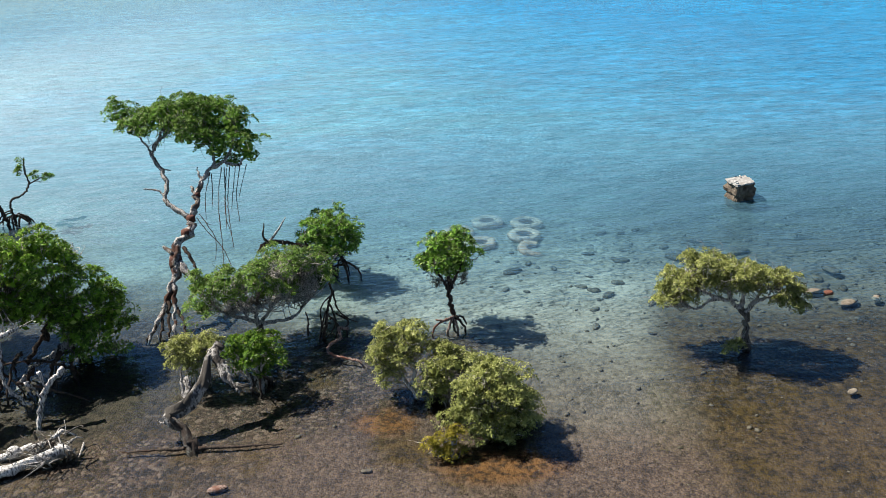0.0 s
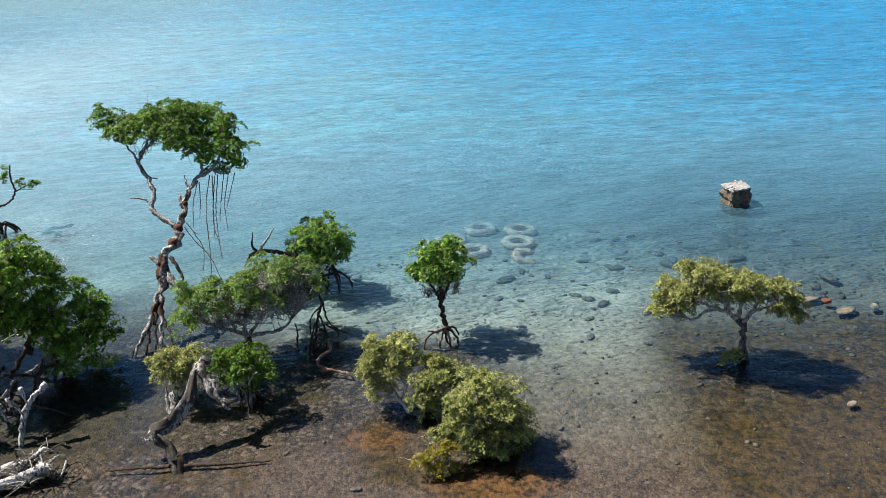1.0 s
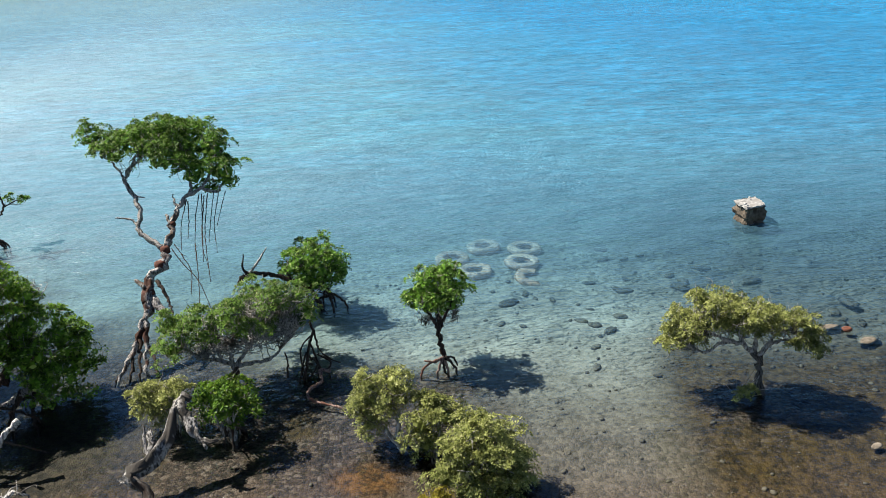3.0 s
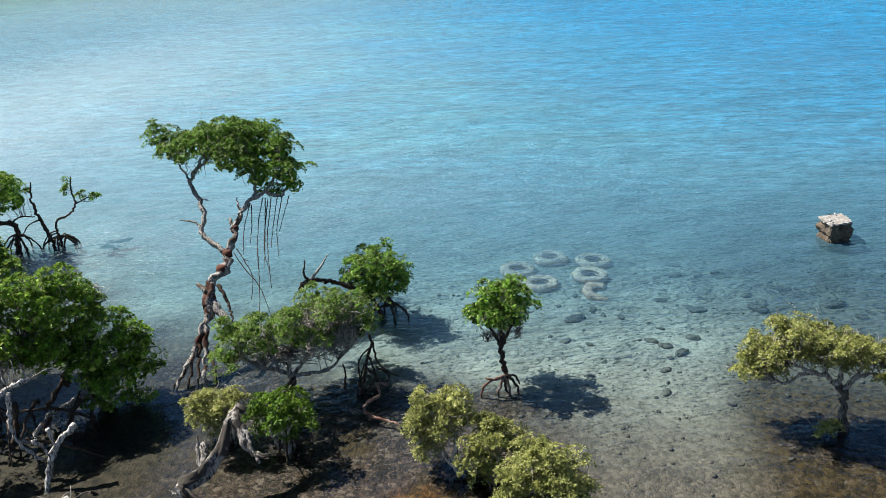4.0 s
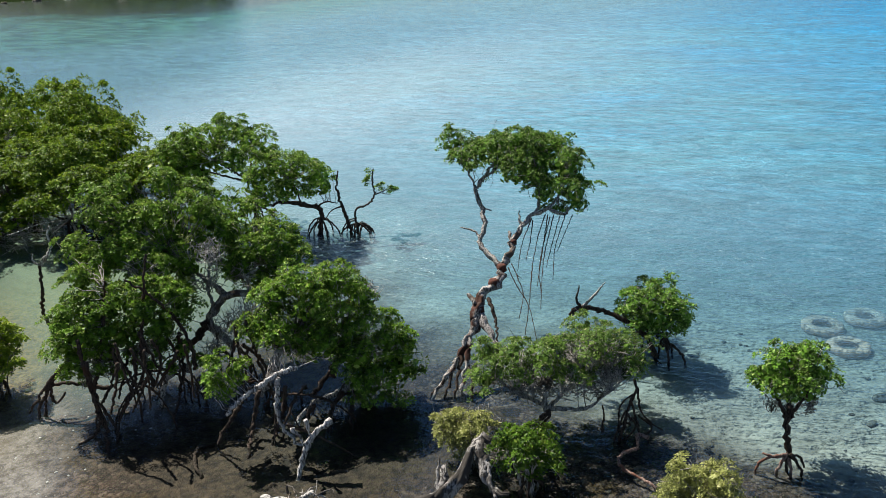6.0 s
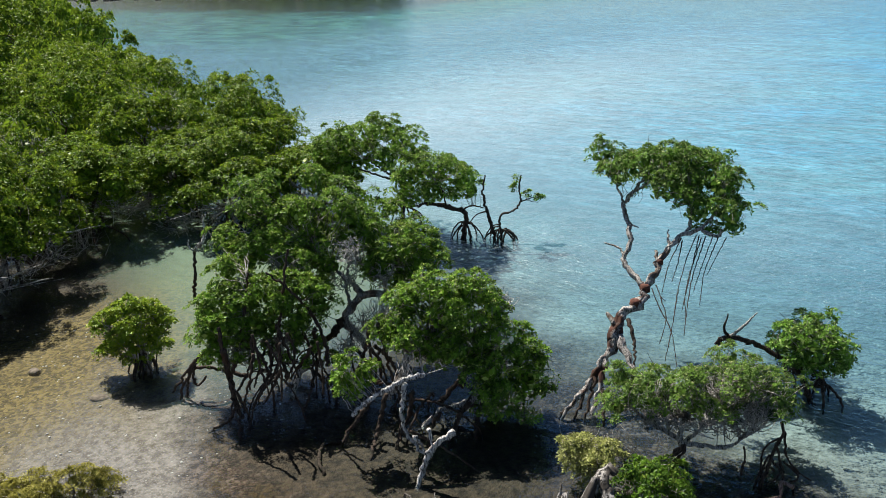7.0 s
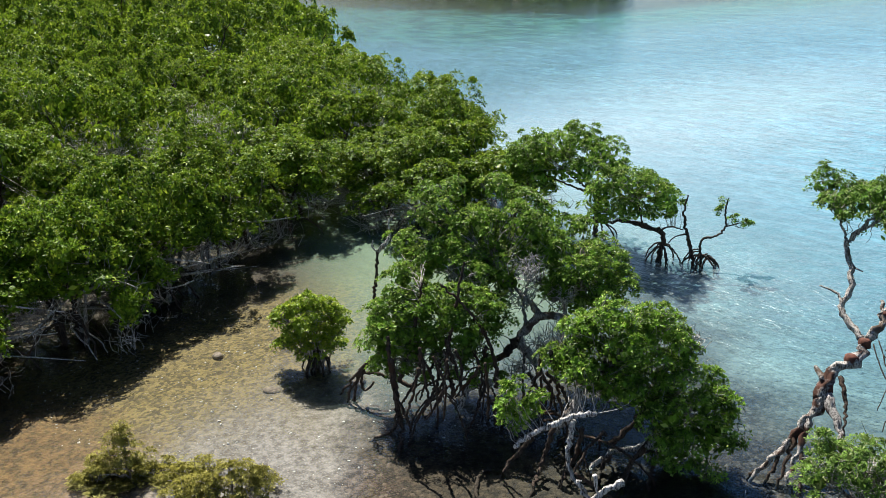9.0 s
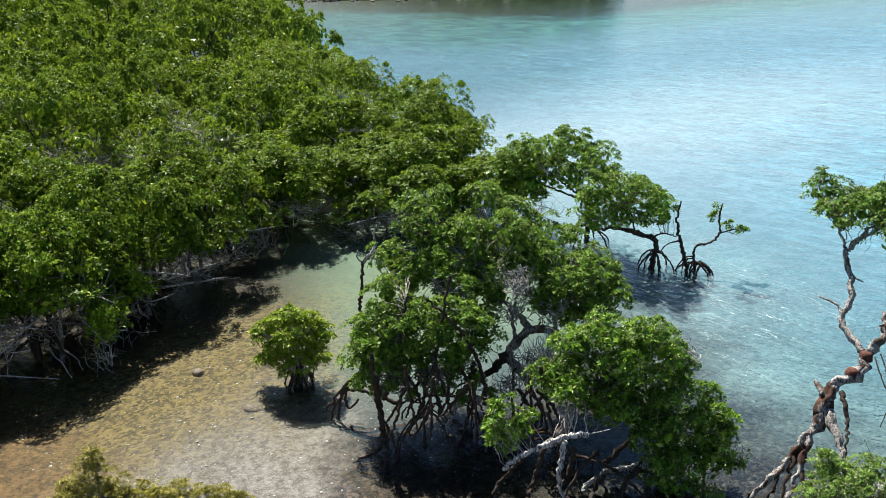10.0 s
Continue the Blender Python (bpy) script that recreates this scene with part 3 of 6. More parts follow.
        tv, tf = [], []
        step = max(1, int(len(centres) / (90 * self.twig)))
        for c in centres[::step]:
            near = line[np.argsort(((line - c) ** 2).sum(1))[: 6]]
            q = near[rng.integers(0, len(near))]
            sag = (q + c) / 2 + rng.normal(0, 0.07, 3) - (0, 0, 0.05)
            v, f, _ = tube([q, sag, c], 0.01, 0.004, rng, 3, 0.1, 0.3, 1.6)
            off = sum(map(len, tv))
            tv.append(v)
            tf += [tuple(i + off for i in face) for face in f]
            if self.twig > 1.2 or rng.random() < 0.4 * self.twig:
                tip = c + unit(rng.normal(0, 1, 3) + (0, 0, 0.4)) * rng.uniform(0.15, 0.35)
                v, f, _ = tube([c, (c + tip) / 2 + rng.normal(0, 0.03, 3), tip], 0.006, 0.003, rng, 3, 0.1, 0.2, 1.2)
                off = sum(map(len, tv))
                tv.append(v)
                tf += [tuple(i + off for i in face) for face in f]
        tagged(mesh_object("twig_work", np.vstack(tv), tf, M_TWIG, crown, label="fine grey twigs"), kind="stuff")
        return self.ob


ALL_TREES = []


def lump(rng, sx, sy, sz, rough=0.18, cuts=2):
    """An uneven stone as verts and faces."""
    bm = bmesh.new()
    bmesh.ops.create_icosphere(bm, subdivisions=cuts, radius=1.0)
    shift = Vector(rng.uniform(-50, 50, 3))
    for v in bm.verts:
        n = noise.noise(v.co * 1.3 + shift) + 0.5 * noise.noise(v.co * 3.1 + shift)
        p = v.co * (1 + rough * 1.6 * n)
        v.co = (p.x * sx, p.y * sy, max(-0.6, min(0.75, p.z)) * sz)
    verts, faces = [tuple(v.co) for v in bm.verts], [tuple(v.index for v in f.verts) for f in bm.faces]
    bm.free()
    return verts, faces


# ---- ground and water ----
def axis(near0, near1, step, far0, far1, growth):
    line = list(np.arange(near0, near1, step))
    a, b, s = near0, near1, step
    low, high = [], []
    while a > far0:
        s *= growth
        a -= s
        low.append(a)
    s = step
    while b < far1:
        high.append(b)
        s *= growth
        b += s
    return np.array(low[::-1] + line + high)


def depth_at(x, y):
    s = y + 0.42 * np.minimum(0, x + 9.0)
    d = 0.06 + np.interp(s, (12.0, 16.0, 24.0, 40.0, 100.0), (0.0, 0.05, 0.2, 0.6, 2.0))
    return d - np.clip((1.0 - y) * 0.25, 0, 2.5) * (x > -40)


def build_ground():
    xs, ys = axis(-30.0, 14.0, 0.3, -3500, 3500, 1.16), axis(4.0, 30.0, 0.3, -1500, 3500, 1.16)
    gx, gy = np.meshgrid(xs, ys)
    z = -depth_at(gx, gy)
    for i in range(gx.shape[0]):
        for j in range(gx.shape[1]):
            if abs(gx[i, j]) < 60 and abs(gy[i, j]) < 60:
                z[i, j] += 0.05 * noise.noise((gx[i, j] * 0.5, gy[i, j] * 0.5, 0)) + 0.025 * noise.noise((gx[i, j] * 1.9, gy[i, j] * 1.9, 3))
    w = gx.shape[1]
    verts = np.stack([gx, gy, z], -1).reshape(-1, 3)
    faces = [(i * w + j, i * w + j + 1, (i + 1) * w + j + 1, (i + 1) * w + j) for i in range(gx.shape[0] - 1) for j in range(w - 1)]
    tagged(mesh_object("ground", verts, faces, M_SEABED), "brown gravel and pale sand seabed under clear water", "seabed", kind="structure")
    xs, ys = axis(-40.0, 40.0, 8.0, -3500, 3500, 1.5), axis(-2.0, 60.0, 8.0, -60, 3500, 1.5)
    gx, gy = np.meshgrid(xs, ys)
    w = gx.shape[1]
    verts = np.stack([gx, gy, gx * 0], -1).reshape(-1, 3)
    faces = [(i * w + j, i * w + j + 1, (i + 1) * w + j + 1, (i + 1) * w + j) for i in range(gx.shape[0] - 1) for j in range(w - 1)]
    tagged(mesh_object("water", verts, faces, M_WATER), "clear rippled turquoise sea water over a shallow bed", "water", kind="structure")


build_ground()


# ---- trees and shrubs ----
# tall mangrove that leans out over the water

tall = Tree("mangrove_tree", "tall leaning mangrove with bare pale limbs and hanging roots", (-6.55, 17.0), GREEN, twig=1.6, thin=0.85)
tall.limb("trunk", 0.095, 0.075, [(-6.25, 18.05, 1.1), (-6.35, 18.32, 1.35), (-6.21, 18.57, 1.55), (-6.03, 18.8, 1.72), (-6.06, 19.06, 1.96)], M_TRUNK)
tall.limb("limb", 0.065, 0.03, [(-6.06, 19.06, 1.96), (-6.31, 19.14, 2.07), (-6.54, 19.23, 2.2), (-6.7, 19.37, 2.35), (-6.68, 19.6, 2.55), (-6.87, 19.94, 2.89), (-7.12, 20.19, 3.16), (-7.1, 20.42, 3.36), (-6.91, 20.81, 3.67)])
tall.limb("limb", 0.035, 0.012, [(-6.7, 19.37, 2.35), (-6.83, 19.49, 2.49), (-7, 19.52, 2.54), (-7.21, 19.5, 2.56)])
tall.limb("limb", 0.025, 0.01, [(-6.89, 19.94, 2.89), (-6.78, 19.95, 2.89), (-6.65, 19.95, 2.86)])
tall.limb("limb", 0.03, 0.012, [(-7.1, 20.22, 3.18), (-7.41, 20.5, 3.49), (-7.78, 20.84, 3.86)])
tall.limb("limb", 0.03, 0.012, [(-7.1, 20.42, 3.36), (-6.77, 20.83, 3.66), (-6.42, 21.15, 3.89)])
tall.limb("limb", 0.07, 0.042, [(-6.06, 19.06, 1.96), (-5.98, 19.31, 2.17), (-5.97, 19.56, 2.39), (-5.84, 19.95, 2.71), (-5.67, 20.13, 2.84)])
tall.limb("limb", 0.05, 0.02, [(-5.67, 20.13, 2.84), (-5.42, 20.26, 2.92), (-5.09, 20.25, 2.85), (-4.85, 20.59, 3.11)])
tall.limb("limb", 0.04, 0.015, [(-5.67, 20.13, 2.84), (-5.69, 20.34, 3.03), (-5.87, 20.76, 3.44), (-6.1, 21.13, 3.81)])
tall.limb("limb", 0.04, 0.015, [(-5.42, 20.26, 2.92), (-5.25, 20.73, 3.3), (-5.42, 21.16, 3.72)])
tall.limb("limb", 0.04, 0.012, [(-5.88, 19.86, 2.64), (-5.99, 19.95, 2.74), (-6.04, 20.08, 2.87)])
tall.limb("stub", 0.05, 0.03, [(-5.99, 19.5, 2.34), (-6.1, 19.58, 2.43), (-6.14, 19.68, 2.52)])
tall.limb("stub", 0.07, 0.035, [(-6.36, 18.29, 1.33), (-6.51, 18.37, 1.43), (-6.6, 18.43, 1.5)])
tall.limb("prop_root", 0.085, 0.03, [(-6.25, 18.08, 1.12), (-6.3, 17.66, 0.76), (-6.4, 17.38, 0.52), (-6.51, 16.99, 0.2), (-6.62, 16.74, -0)], M_TRUNK)
tall.limb("prop_root", 0.07, 0.03, [(-6.24, 18.08, 1.12), (-6.24, 17.78, 0.85), (-6.2, 17.41, 0.52), (-6.15, 17.1, 0.23), (-6.12, 16.93, 0.07)], M_TRUNK)
tall.limb("prop_root", 0.08, 0.03, [(-6.23, 18.17, 1.2), (-6, 18.01, 1.01), (-5.8, 17.85, 0.83), (-5.65, 17.68, 0.66), (-5.55, 17.4, 0.39)], M_TRUNK)
tall.limb("prop_root", 0.045, 0.018, [(-6.16, 18.46, 1.45), (-5.95, 18.27, 1.23), (-5.81, 18.07, 1.03), (-5.69, 17.81, 0.78)], M_ROOT)
tall.limb("prop_root", 0.05, 0.018, [(-6.3, 17.66, 0.76), (-6.31, 17.29, 0.43), (-6.24, 16.88, 0.05)], M_ROOT)
tall.limb("prop_root", 0.04, 0.018, [(-6.45, 17.16, 0.34), (-6.4, 16.96, 0.15), (-6.42, 16.8, 0.01)], M_ROOT)
tall.limb("prop_root", 0.04, 0.018, [(-6.49, 17.05, 0.25), (-6.58, 16.88, 0.11), (-6.69, 16.72, -0.01)], M_ROOT)
tall.limb("prop_root", 0.04, 0.018, [(-6.2, 17.41, 0.52), (-6.01, 17.18, 0.27), (-5.91, 16.96, 0.06)], M_ROOT)
tall.limb("hanging_root", 0.013, 0.007, [(-5.74, 20.02, 2.75), (-5.78, 19.52, 2.32), (-5.71, 19.05, 1.89)], M_ROOT)
tall.limb("hanging_root", 0.013, 0.007, [(-5.7, 19.99, 2.72), (-5.63, 19.6, 2.36), (-5.6, 19.27, 2.07)], M_ROOT)
tall.limb("hanging_root", 0.013, 0.007, [(-5.47, 20.15, 2.83), (-5.49, 19.74, 2.47), (-5.44, 19.21, 1.98)], M_ROOT)
tall.limb("hanging_root", 0.013, 0.007, [(-5.42, 20.16, 2.82), (-5.31, 19.47, 2.19), (-5.22, 18.89, 1.66)], M_ROOT)
tall.limb("hanging_root", 0.013, 0.007, [(-5.29, 20.18, 2.82), (-5.24, 19.36, 2.08), (-5.02, 18.55, 1.32)], M_ROOT)
tall.limb("hanging_root", 0.013, 0.007, [(-5.15, 20.22, 2.83), (-5.16, 19.61, 2.29), (-5.14, 19.25, 1.97)], M_ROOT)
tall.limb("hanging_root", 0.013, 0.007, [(-5.05, 20.25, 2.83), (-5.07, 19.62, 2.29), (-4.94, 19.08, 1.78)], M_ROOT)
tall.limb("hanging_root", 0.013, 0.007, [(-4.9, 20.27, 2.83), (-4.92, 20.14, 2.72), (-5.01, 19.57, 2.23)], M_ROOT)
tall.limb("hanging_root", 0.013, 0.007, [(-5.36, 20.14, 2.79), (-5.3, 19.29, 2.03), (-5.1, 18.79, 1.55)], M_ROOT)
tall.limb("hanging_root", 0.013, 0.007, [(-5.93, 19.06, 1.94), (-5.66, 18.82, 1.68), (-5.28, 18.54, 1.36), (-4.94, 18.06, 0.87)], M_ROOT)
tall.limb("hanging_root", 0.013, 0.007, [(-5.71, 18.99, 1.84), (-5.45, 18.68, 1.52), (-5.4, 18.29, 1.16)], M_ROOT)
tall.limb("hanging_root", 0.013, 0.007, [(-5.44, 19.21, 1.98), (-5.3, 18.65, 1.46), (-5.19, 18.08, 0.93)], M_ROOT)
tall.limb("hanging_root", 0.013, 0.007, [(-5.88, 19.14, 2), (-5.71, 18.99, 1.84), (-5.58, 18.95, 1.78)], M_ROOT)
tall.blob(-8.07, 21.2, 3.96, 0.47, 0.29)
tall.blob(-7.37, 20.48, 3.78, 0.41, 0.33)
tall.blob(-7.7, 21.25, 3.59, 0.41, 0.35)
tall.blob(-7.42, 20.69, 3.96, 0.37, 0.26)
tall.blob(-7.74, 21.43, 3.78, 0.39, 0.27)
tall.blob(-7.09, 20.8, 3.85, 0.41, 0.3)
tall.blob(-7.29, 21.3, 3.73, 0.41, 0.31)
tall.blob(-6.79, 20.79, 4.04, 0.52, 0.28)
tall.blob(-7.15, 21.71, 3.82, 0.54, 0.3)
tall.blob(-6.34, 20.99, 4.14, 0.59, 0.26)
tall.blob(-6.68, 21.92, 3.92, 0.62, 0.27)
tall.blob(-5.78, 21.12, 3.91, 0.63, 0.34)
tall.blob(-5.96, 21.64, 3.78, 0.65, 0.35)
tall.blob(-5.25, 20.82, 3.75, 0.48, 0.37)
tall.blob(-5.52, 21.68, 3.53, 0.5, 0.38)
tall.blob(-4.97, 20.49, 3.31, 0.45, 0.4)
tall.blob(-5.18, 21.17, 3.12, 0.47, 0.41)
tall.blob(-5.5, 20.46, 3.25, 0.55, 0.4)
tall.blob(-5.65, 20.92, 3.11, 0.56, 0.41)
tall.blob(-6.19, 20.39, 3.65, 0.62, 0.36)
tall.blob(-6.57, 21.41, 3.38, 0.65, 0.38)
tall.blob(-6.61, 20.55, 3.83, 0.44, 0.29)
tall.blob(-6.99, 21.53, 3.58, 0.46, 0.31)
tall.blob(-6.03, 20.86, 3.75, 0.59, 0.33)
tall.blob(-6.23, 21.42, 3.61, 0.61, 0.34)
tall.blob(-4.8, 20.46, 2.98, 0.29, 0.26)
tall.blob(-5.37, 20.66, 2.8, 0.37, 0.15)

# round-headed mangrove on a fallen stem

rounded = Tree("mangrove_tree", "round-headed bright green mangrove on a dark fallen stem", (-2.75, 19.9), GREEN, twig=1.6, thin=0.8)
rounded.limb("trunk", 0.06, 0.045, [(-4.59, 19.14, 0.98), (-4.4, 19.22, 1.19), (-4.09, 19.34, 1.11), (-3.6, 19.54, 0.9), (-3.18, 19.71, 0.57), (-2.86, 19.83, -0.15)], M_ROOT)
rounded.limb("limb", 0.04, 0.012, [(-4.4, 19.22, 1.17), (-4.47, 19.19, 1.38), (-4.42, 19.21, 1.67)], M_ROOT)
rounded.limb("limb", 0.04, 0.012, [(-4.36, 19.23, 1.19), (-4.16, 19.31, 1.4), (-3.93, 19.41, 1.72)])
rounded.limb("limb", 0.035, 0.012, [(-3.18, 19.71, 0.57), (-3.22, 19.69, 0.98), (-3.33, 19.65, 1.26)], M_ROOT)
rounded.limb("limb", 0.035, 0.012, [(-3.25, 19.68, 0.66), (-2.95, 19.8, 0.87), (-2.64, 19.92, 1.03)], M_ROOT)
rounded.limb("limb", 0.035, 0.012, [(-3.1, 19.74, 0.42), (-3.06, 19.75, 0.88), (-3.02, 19.77, 1.37)], M_ROOT)
rounded.limb("limb", 0.035, 0.012, [(-3.48, 19.58, 0.82), (-3.56, 19.55, 1.09), (-3.4, 19.62, 1.31)], M_ROOT)
rounded.limb("prop_root", 0.03, 0.015, [(-3.1, 19.74, 0.52), (-2.94, 19.8, 0.14), (-2.83, 19.85, -0.29)], M_ROOT)
rounded.limb("prop_root", 0.03, 0.015, [(-3.25, 19.68, 0.62), (-3.18, 19.71, 0.15), (-3.22, 19.69, -0.17)], M_ROOT)
rounded.limb("prop_root", 0.03, 0.015, [(-2.95, 19.8, 0.6), (-2.71, 19.89, 0.4), (-2.67, 19.91, 0.16)], M_ROOT)
rounded.limb("prop_root", 0.03, 0.015, [(-3.41, 19.62, 0.72), (-3.33, 19.65, 0.26), (-3.41, 19.61, -0.02)], M_ROOT)
rounded.blob(-2.91, 19.52, 1.45, 0.5, 0.32)
rounded.blob(-3.02, 20.02, 1.23, 0.51, 0.33)
rounded.blob(-2.47, 19.54, 1.26, 0.34, 0.3)
rounded.blob(-2.62, 20.34, 0.91, 0.35, 0.32)
rounded.blob(-3.2, 19.2, 1.37, 0.36, 0.29)
rounded.blob(-3.41, 20.06, 0.99, 0.38, 0.3)
rounded.blob(-2.9, 19.48, 1.07, 0.57, 0.32)
rounded.blob(-3.03, 20.06, 0.8, 0.59, 0.34)
rounded.blob(-2.37, 19.7, 0.9, 0.26, 0.23)
rounded.blob(-2.48, 20.27, 0.63, 0.27, 0.24)
rounded.blob(-3.42, 19.25, 1.16, 0.24, 0.2)
rounded.blob(-3.58, 19.86, 0.88, 0.25, 0.21)
rounded.blob(-2.76, 19.57, 0.78, 0.41, 0.23)
rounded.blob(-2.86, 20.09, 0.53, 0.42, 0.24)
rounded.blob(-3.08, 19.2, 0.99, 0.36, 0.22)
rounded.blob(-3.3, 20.15, 0.55, 0.38, 0.24)
rounded.bare(-3.25, 19.68, 0.66, 0.37, 0.25, 35, M_ROOT)
rounded.bare(-2.83, 19.85, 0.54, 0.37, 0.25, 35, M_ROOT)

# spreading shrub mangrove beside it

spread = Tree("mangrove_tree", "low spreading mangrove with a flat olive-green crown and bare twigs", (-4.1, 16.2), MIXED, twig=3.5, thin=0.48)
spread.limb("trunk", 0.09, 0.06, [(-4.18, 16.17, 0.06), (-4.14, 16.19, 0.3), (-4.06, 16.21, 0.5)], M_ROOT)
spread.limb("limb", 0.05, 0.015, [(-4.06, 16.21, 0.5), (-4.31, 16.12, 0.7), (-4.63, 15.99, 0.86), (-4.93, 15.87, 1.24)])
spread.limb("limb", 0.05, 0.015, [(-4.06, 16.21, 0.5), (-3.72, 16.35, 0.5), (-3.39, 16.49, 0.51), (-3.05, 16.62, 0.87)])
spread.limb("limb", 0.05, 0.015, [(-4.08, 16.21, 0.46), (-4.1, 16.2, 0.86), (-3.96, 16.26, 1.32)])
spread.limb("limb", 0.04, 0.015, [(-4.06, 16.21, 0.5), (-3.78, 16.33, 0.84), (-3.44, 16.47, 1.29)])
spread.limb("limb", 0.04, 0.015, [(-4.31, 16.12, 0.7), (-4.36, 16.1, 1.04), (-4.61, 16, 1.29)])
spread.blob(-5.06, 15.77, 1.62, 0.38, 0.29)
spread.blob(-5.24, 16.19, 1.39, 0.39, 0.3)
spread.blob(-4.93, 15.57, 1.24, 0.34, 0.31)
spread.blob(-5.23, 16.26, 0.83, 0.36, 0.33)
spread.blob(-4.46, 15.67, 1.78, 0.41, 0.27)
spread.blob(-4.87, 16.69, 1.23, 0.44, 0.29)
spread.blob(-4.47, 15.84, 1.35, 0.41, 0.29)
spread.blob(-4.71, 16.43, 1.02, 0.43, 0.3)
spread.blob(-3.98, 15.93, 1.68, 0.44, 0.31)
spread.blob(-4.29, 16.82, 1.2, 0.47, 0.33)
spread.blob(-3.82, 16.06, 1.33, 0.41, 0.19)
spread.blob(-4.05, 16.73, 0.95, 0.43, 0.2)
spread.blob(-3.72, 16.7, 1.45, 0.46, 0.35)
spread.blob(-3.85, 17.1, 1.24, 0.47, 0.36)
spread.blob(-3.23, 16.51, 1.6, 0.45, 0.38)
spread.blob(-3.53, 17.59, 1.04, 0.49, 0.41)
spread.blob(-3.37, 16.47, 1.22, 0.42, 0.2)
spread.blob(-3.64, 17.38, 0.71, 0.45, 0.21)
spread.blob(-2.91, 16.95, 1.51, 0.39, 0.35)
spread.blob(-3.05, 17.49, 1.23, 0.4, 0.37)
spread.blob(-2.79, 16.7, 1.18, 0.35, 0.31)
spread.blob(-3.01, 17.62, 0.68, 0.37, 0.34)
spread.blob(-2.66, 16.78, 1.39, 0.24, 0.28)
spread.blob(-2.88, 17.73, 0.89, 0.26, 0.3)
spread.blob(-3.93, 18.17, 1.23, 0.35, 0.22)
spread.blob(-3.71, 18.25, 1.13, 0.31, 0.23)

# dark root clump at its seaward foot

rootclump = Tree("mangrove_stump", "dark rooted mangrove stem with tangled prop roots", (-2.65, 16.6), GREEN)
rootclump.limb("trunk", 0.025, 0.038, [(-2.58, 16.51, 1.23), (-2.55, 16.52, 0.99), (-2.66, 16.47, 0.69), (-2.73, 16.45, 0.29), (-2.8, 16.42, 0.05)], M_ROOT)
rootclump.limb("prop_root", 0.022, 0.015, [(-2.53, 16.53, 1.07), (-2.46, 16.56, 0.59), (-2.27, 16.63, 0.34), (-2.09, 16.7, 0.21)], M_ROOT)
rootclump.limb("prop_root", 0.022, 0.015, [(-2.63, 16.49, 0.84), (-2.53, 16.53, 0.36), (-2.63, 16.49, 0.12), (-2.8, 16.42, -0.07)], M_ROOT)
rootclump.limb("prop_root", 0.020, 0.015, [(-2.7, 16.46, 0.61), (-2.83, 16.41, 0.22), (-2.9, 16.38, -0.14)], M_ROOT)
rootclump.limb("prop_root", 0.019, 0.015, [(-2.53, 16.53, 0.99), (-2.79, 16.42, 0.7), (-2.8, 16.42, 0.22)], M_ROOT)
rootclump.limb("prop_root", 0.022, 0.015, [(-2.5, 16.54, 0.52), (-2.27, 16.63, 0.26), (-2.37, 16.59, 0.11), (-2.33, 16.61, 0.04)], M_ROOT)
rootclump.limb("prop_root", 0.019, 0.015, [(-2.66, 16.47, 0.53), (-2.47, 16.55, 0.19), (-2.54, 16.53, 0.04)], M_ROOT)
rootclump.limb("dead_root", 0.036, 0.02, [(-2.24, 16.23, 0.3), (-2.44, 16.24, 0.3), (-2.36, 16, 0.22), (-2.58, 15.84, 0.14), (-2.6, 15.62, 0.1), (-2.36, 15.45, 0.06), (-2.14, 15.37, 0.04), (-1.91, 15.27, 0.02)], M_RED)
rootclump.limb("prop_root", 0.022, 0.015, [(-3.15, 16.52, 0.02), (-3.11, 16.53, 0.34), (-3.14, 16.52, 0.59)], M_ROOT)
spread.bare(-3.6, 16.6, 1.55, 0.5, 0.25, 110, M_TWIG)
spread.bare(-3.1, 16.85, 1.5, 0.45, 0.3, 110, M_TWIG)
spread.bare(-4.3, 16.0, 1.45, 0.45, 0.25, 80, M_TWIG)
spread.bare(-3.71, 16.39, 1.05, 0.53, 0.3, 90)
spread.bare(-4.17, 16.2, 0.97, 0.42, 0.21, 90)
spread.bare(-3.26, 16.58, 1.1, 0.46, 0.34, 90)
spread.bare(-4.56, 16.04, 0.96, 0.32, 0.21, 90)
spread.bare(-2.93, 16.73, 1.3, 0.31, 0.31, 90)
spread.bare(-3.52, 16.51, 1.41, 0.35, 0.28, 90)

# two low shrubs behind the snag

low_olive = Tree("mangrove_shrub", "low olive-green mangrove shrub with fine pale twigs", (-4.9, 14.8), OLIVE, category="shrub", twig=2.0)
low_olive.blob(-5.17, 14.53, 0.94, 0.31, 0.21)
low_olive.blob(-5.3, 14.8, 0.75, 0.32, 0.21)
low_olive.blob(-4.76, 14.49, 0.95, 0.31, 0.21)
low_olive.blob(-5.05, 15.11, 0.54, 0.33, 0.22)
low_olive.blob(-4.97, 14.44, 0.72, 0.33, 0.23)
low_olive.blob(-5.24, 15, 0.34, 0.34, 0.24)
low_olive.blob(-4.76, 14.68, 0.99, 0.2, 0.13)
low_olive.blob(-4.9, 14.97, 0.8, 0.2, 0.13)

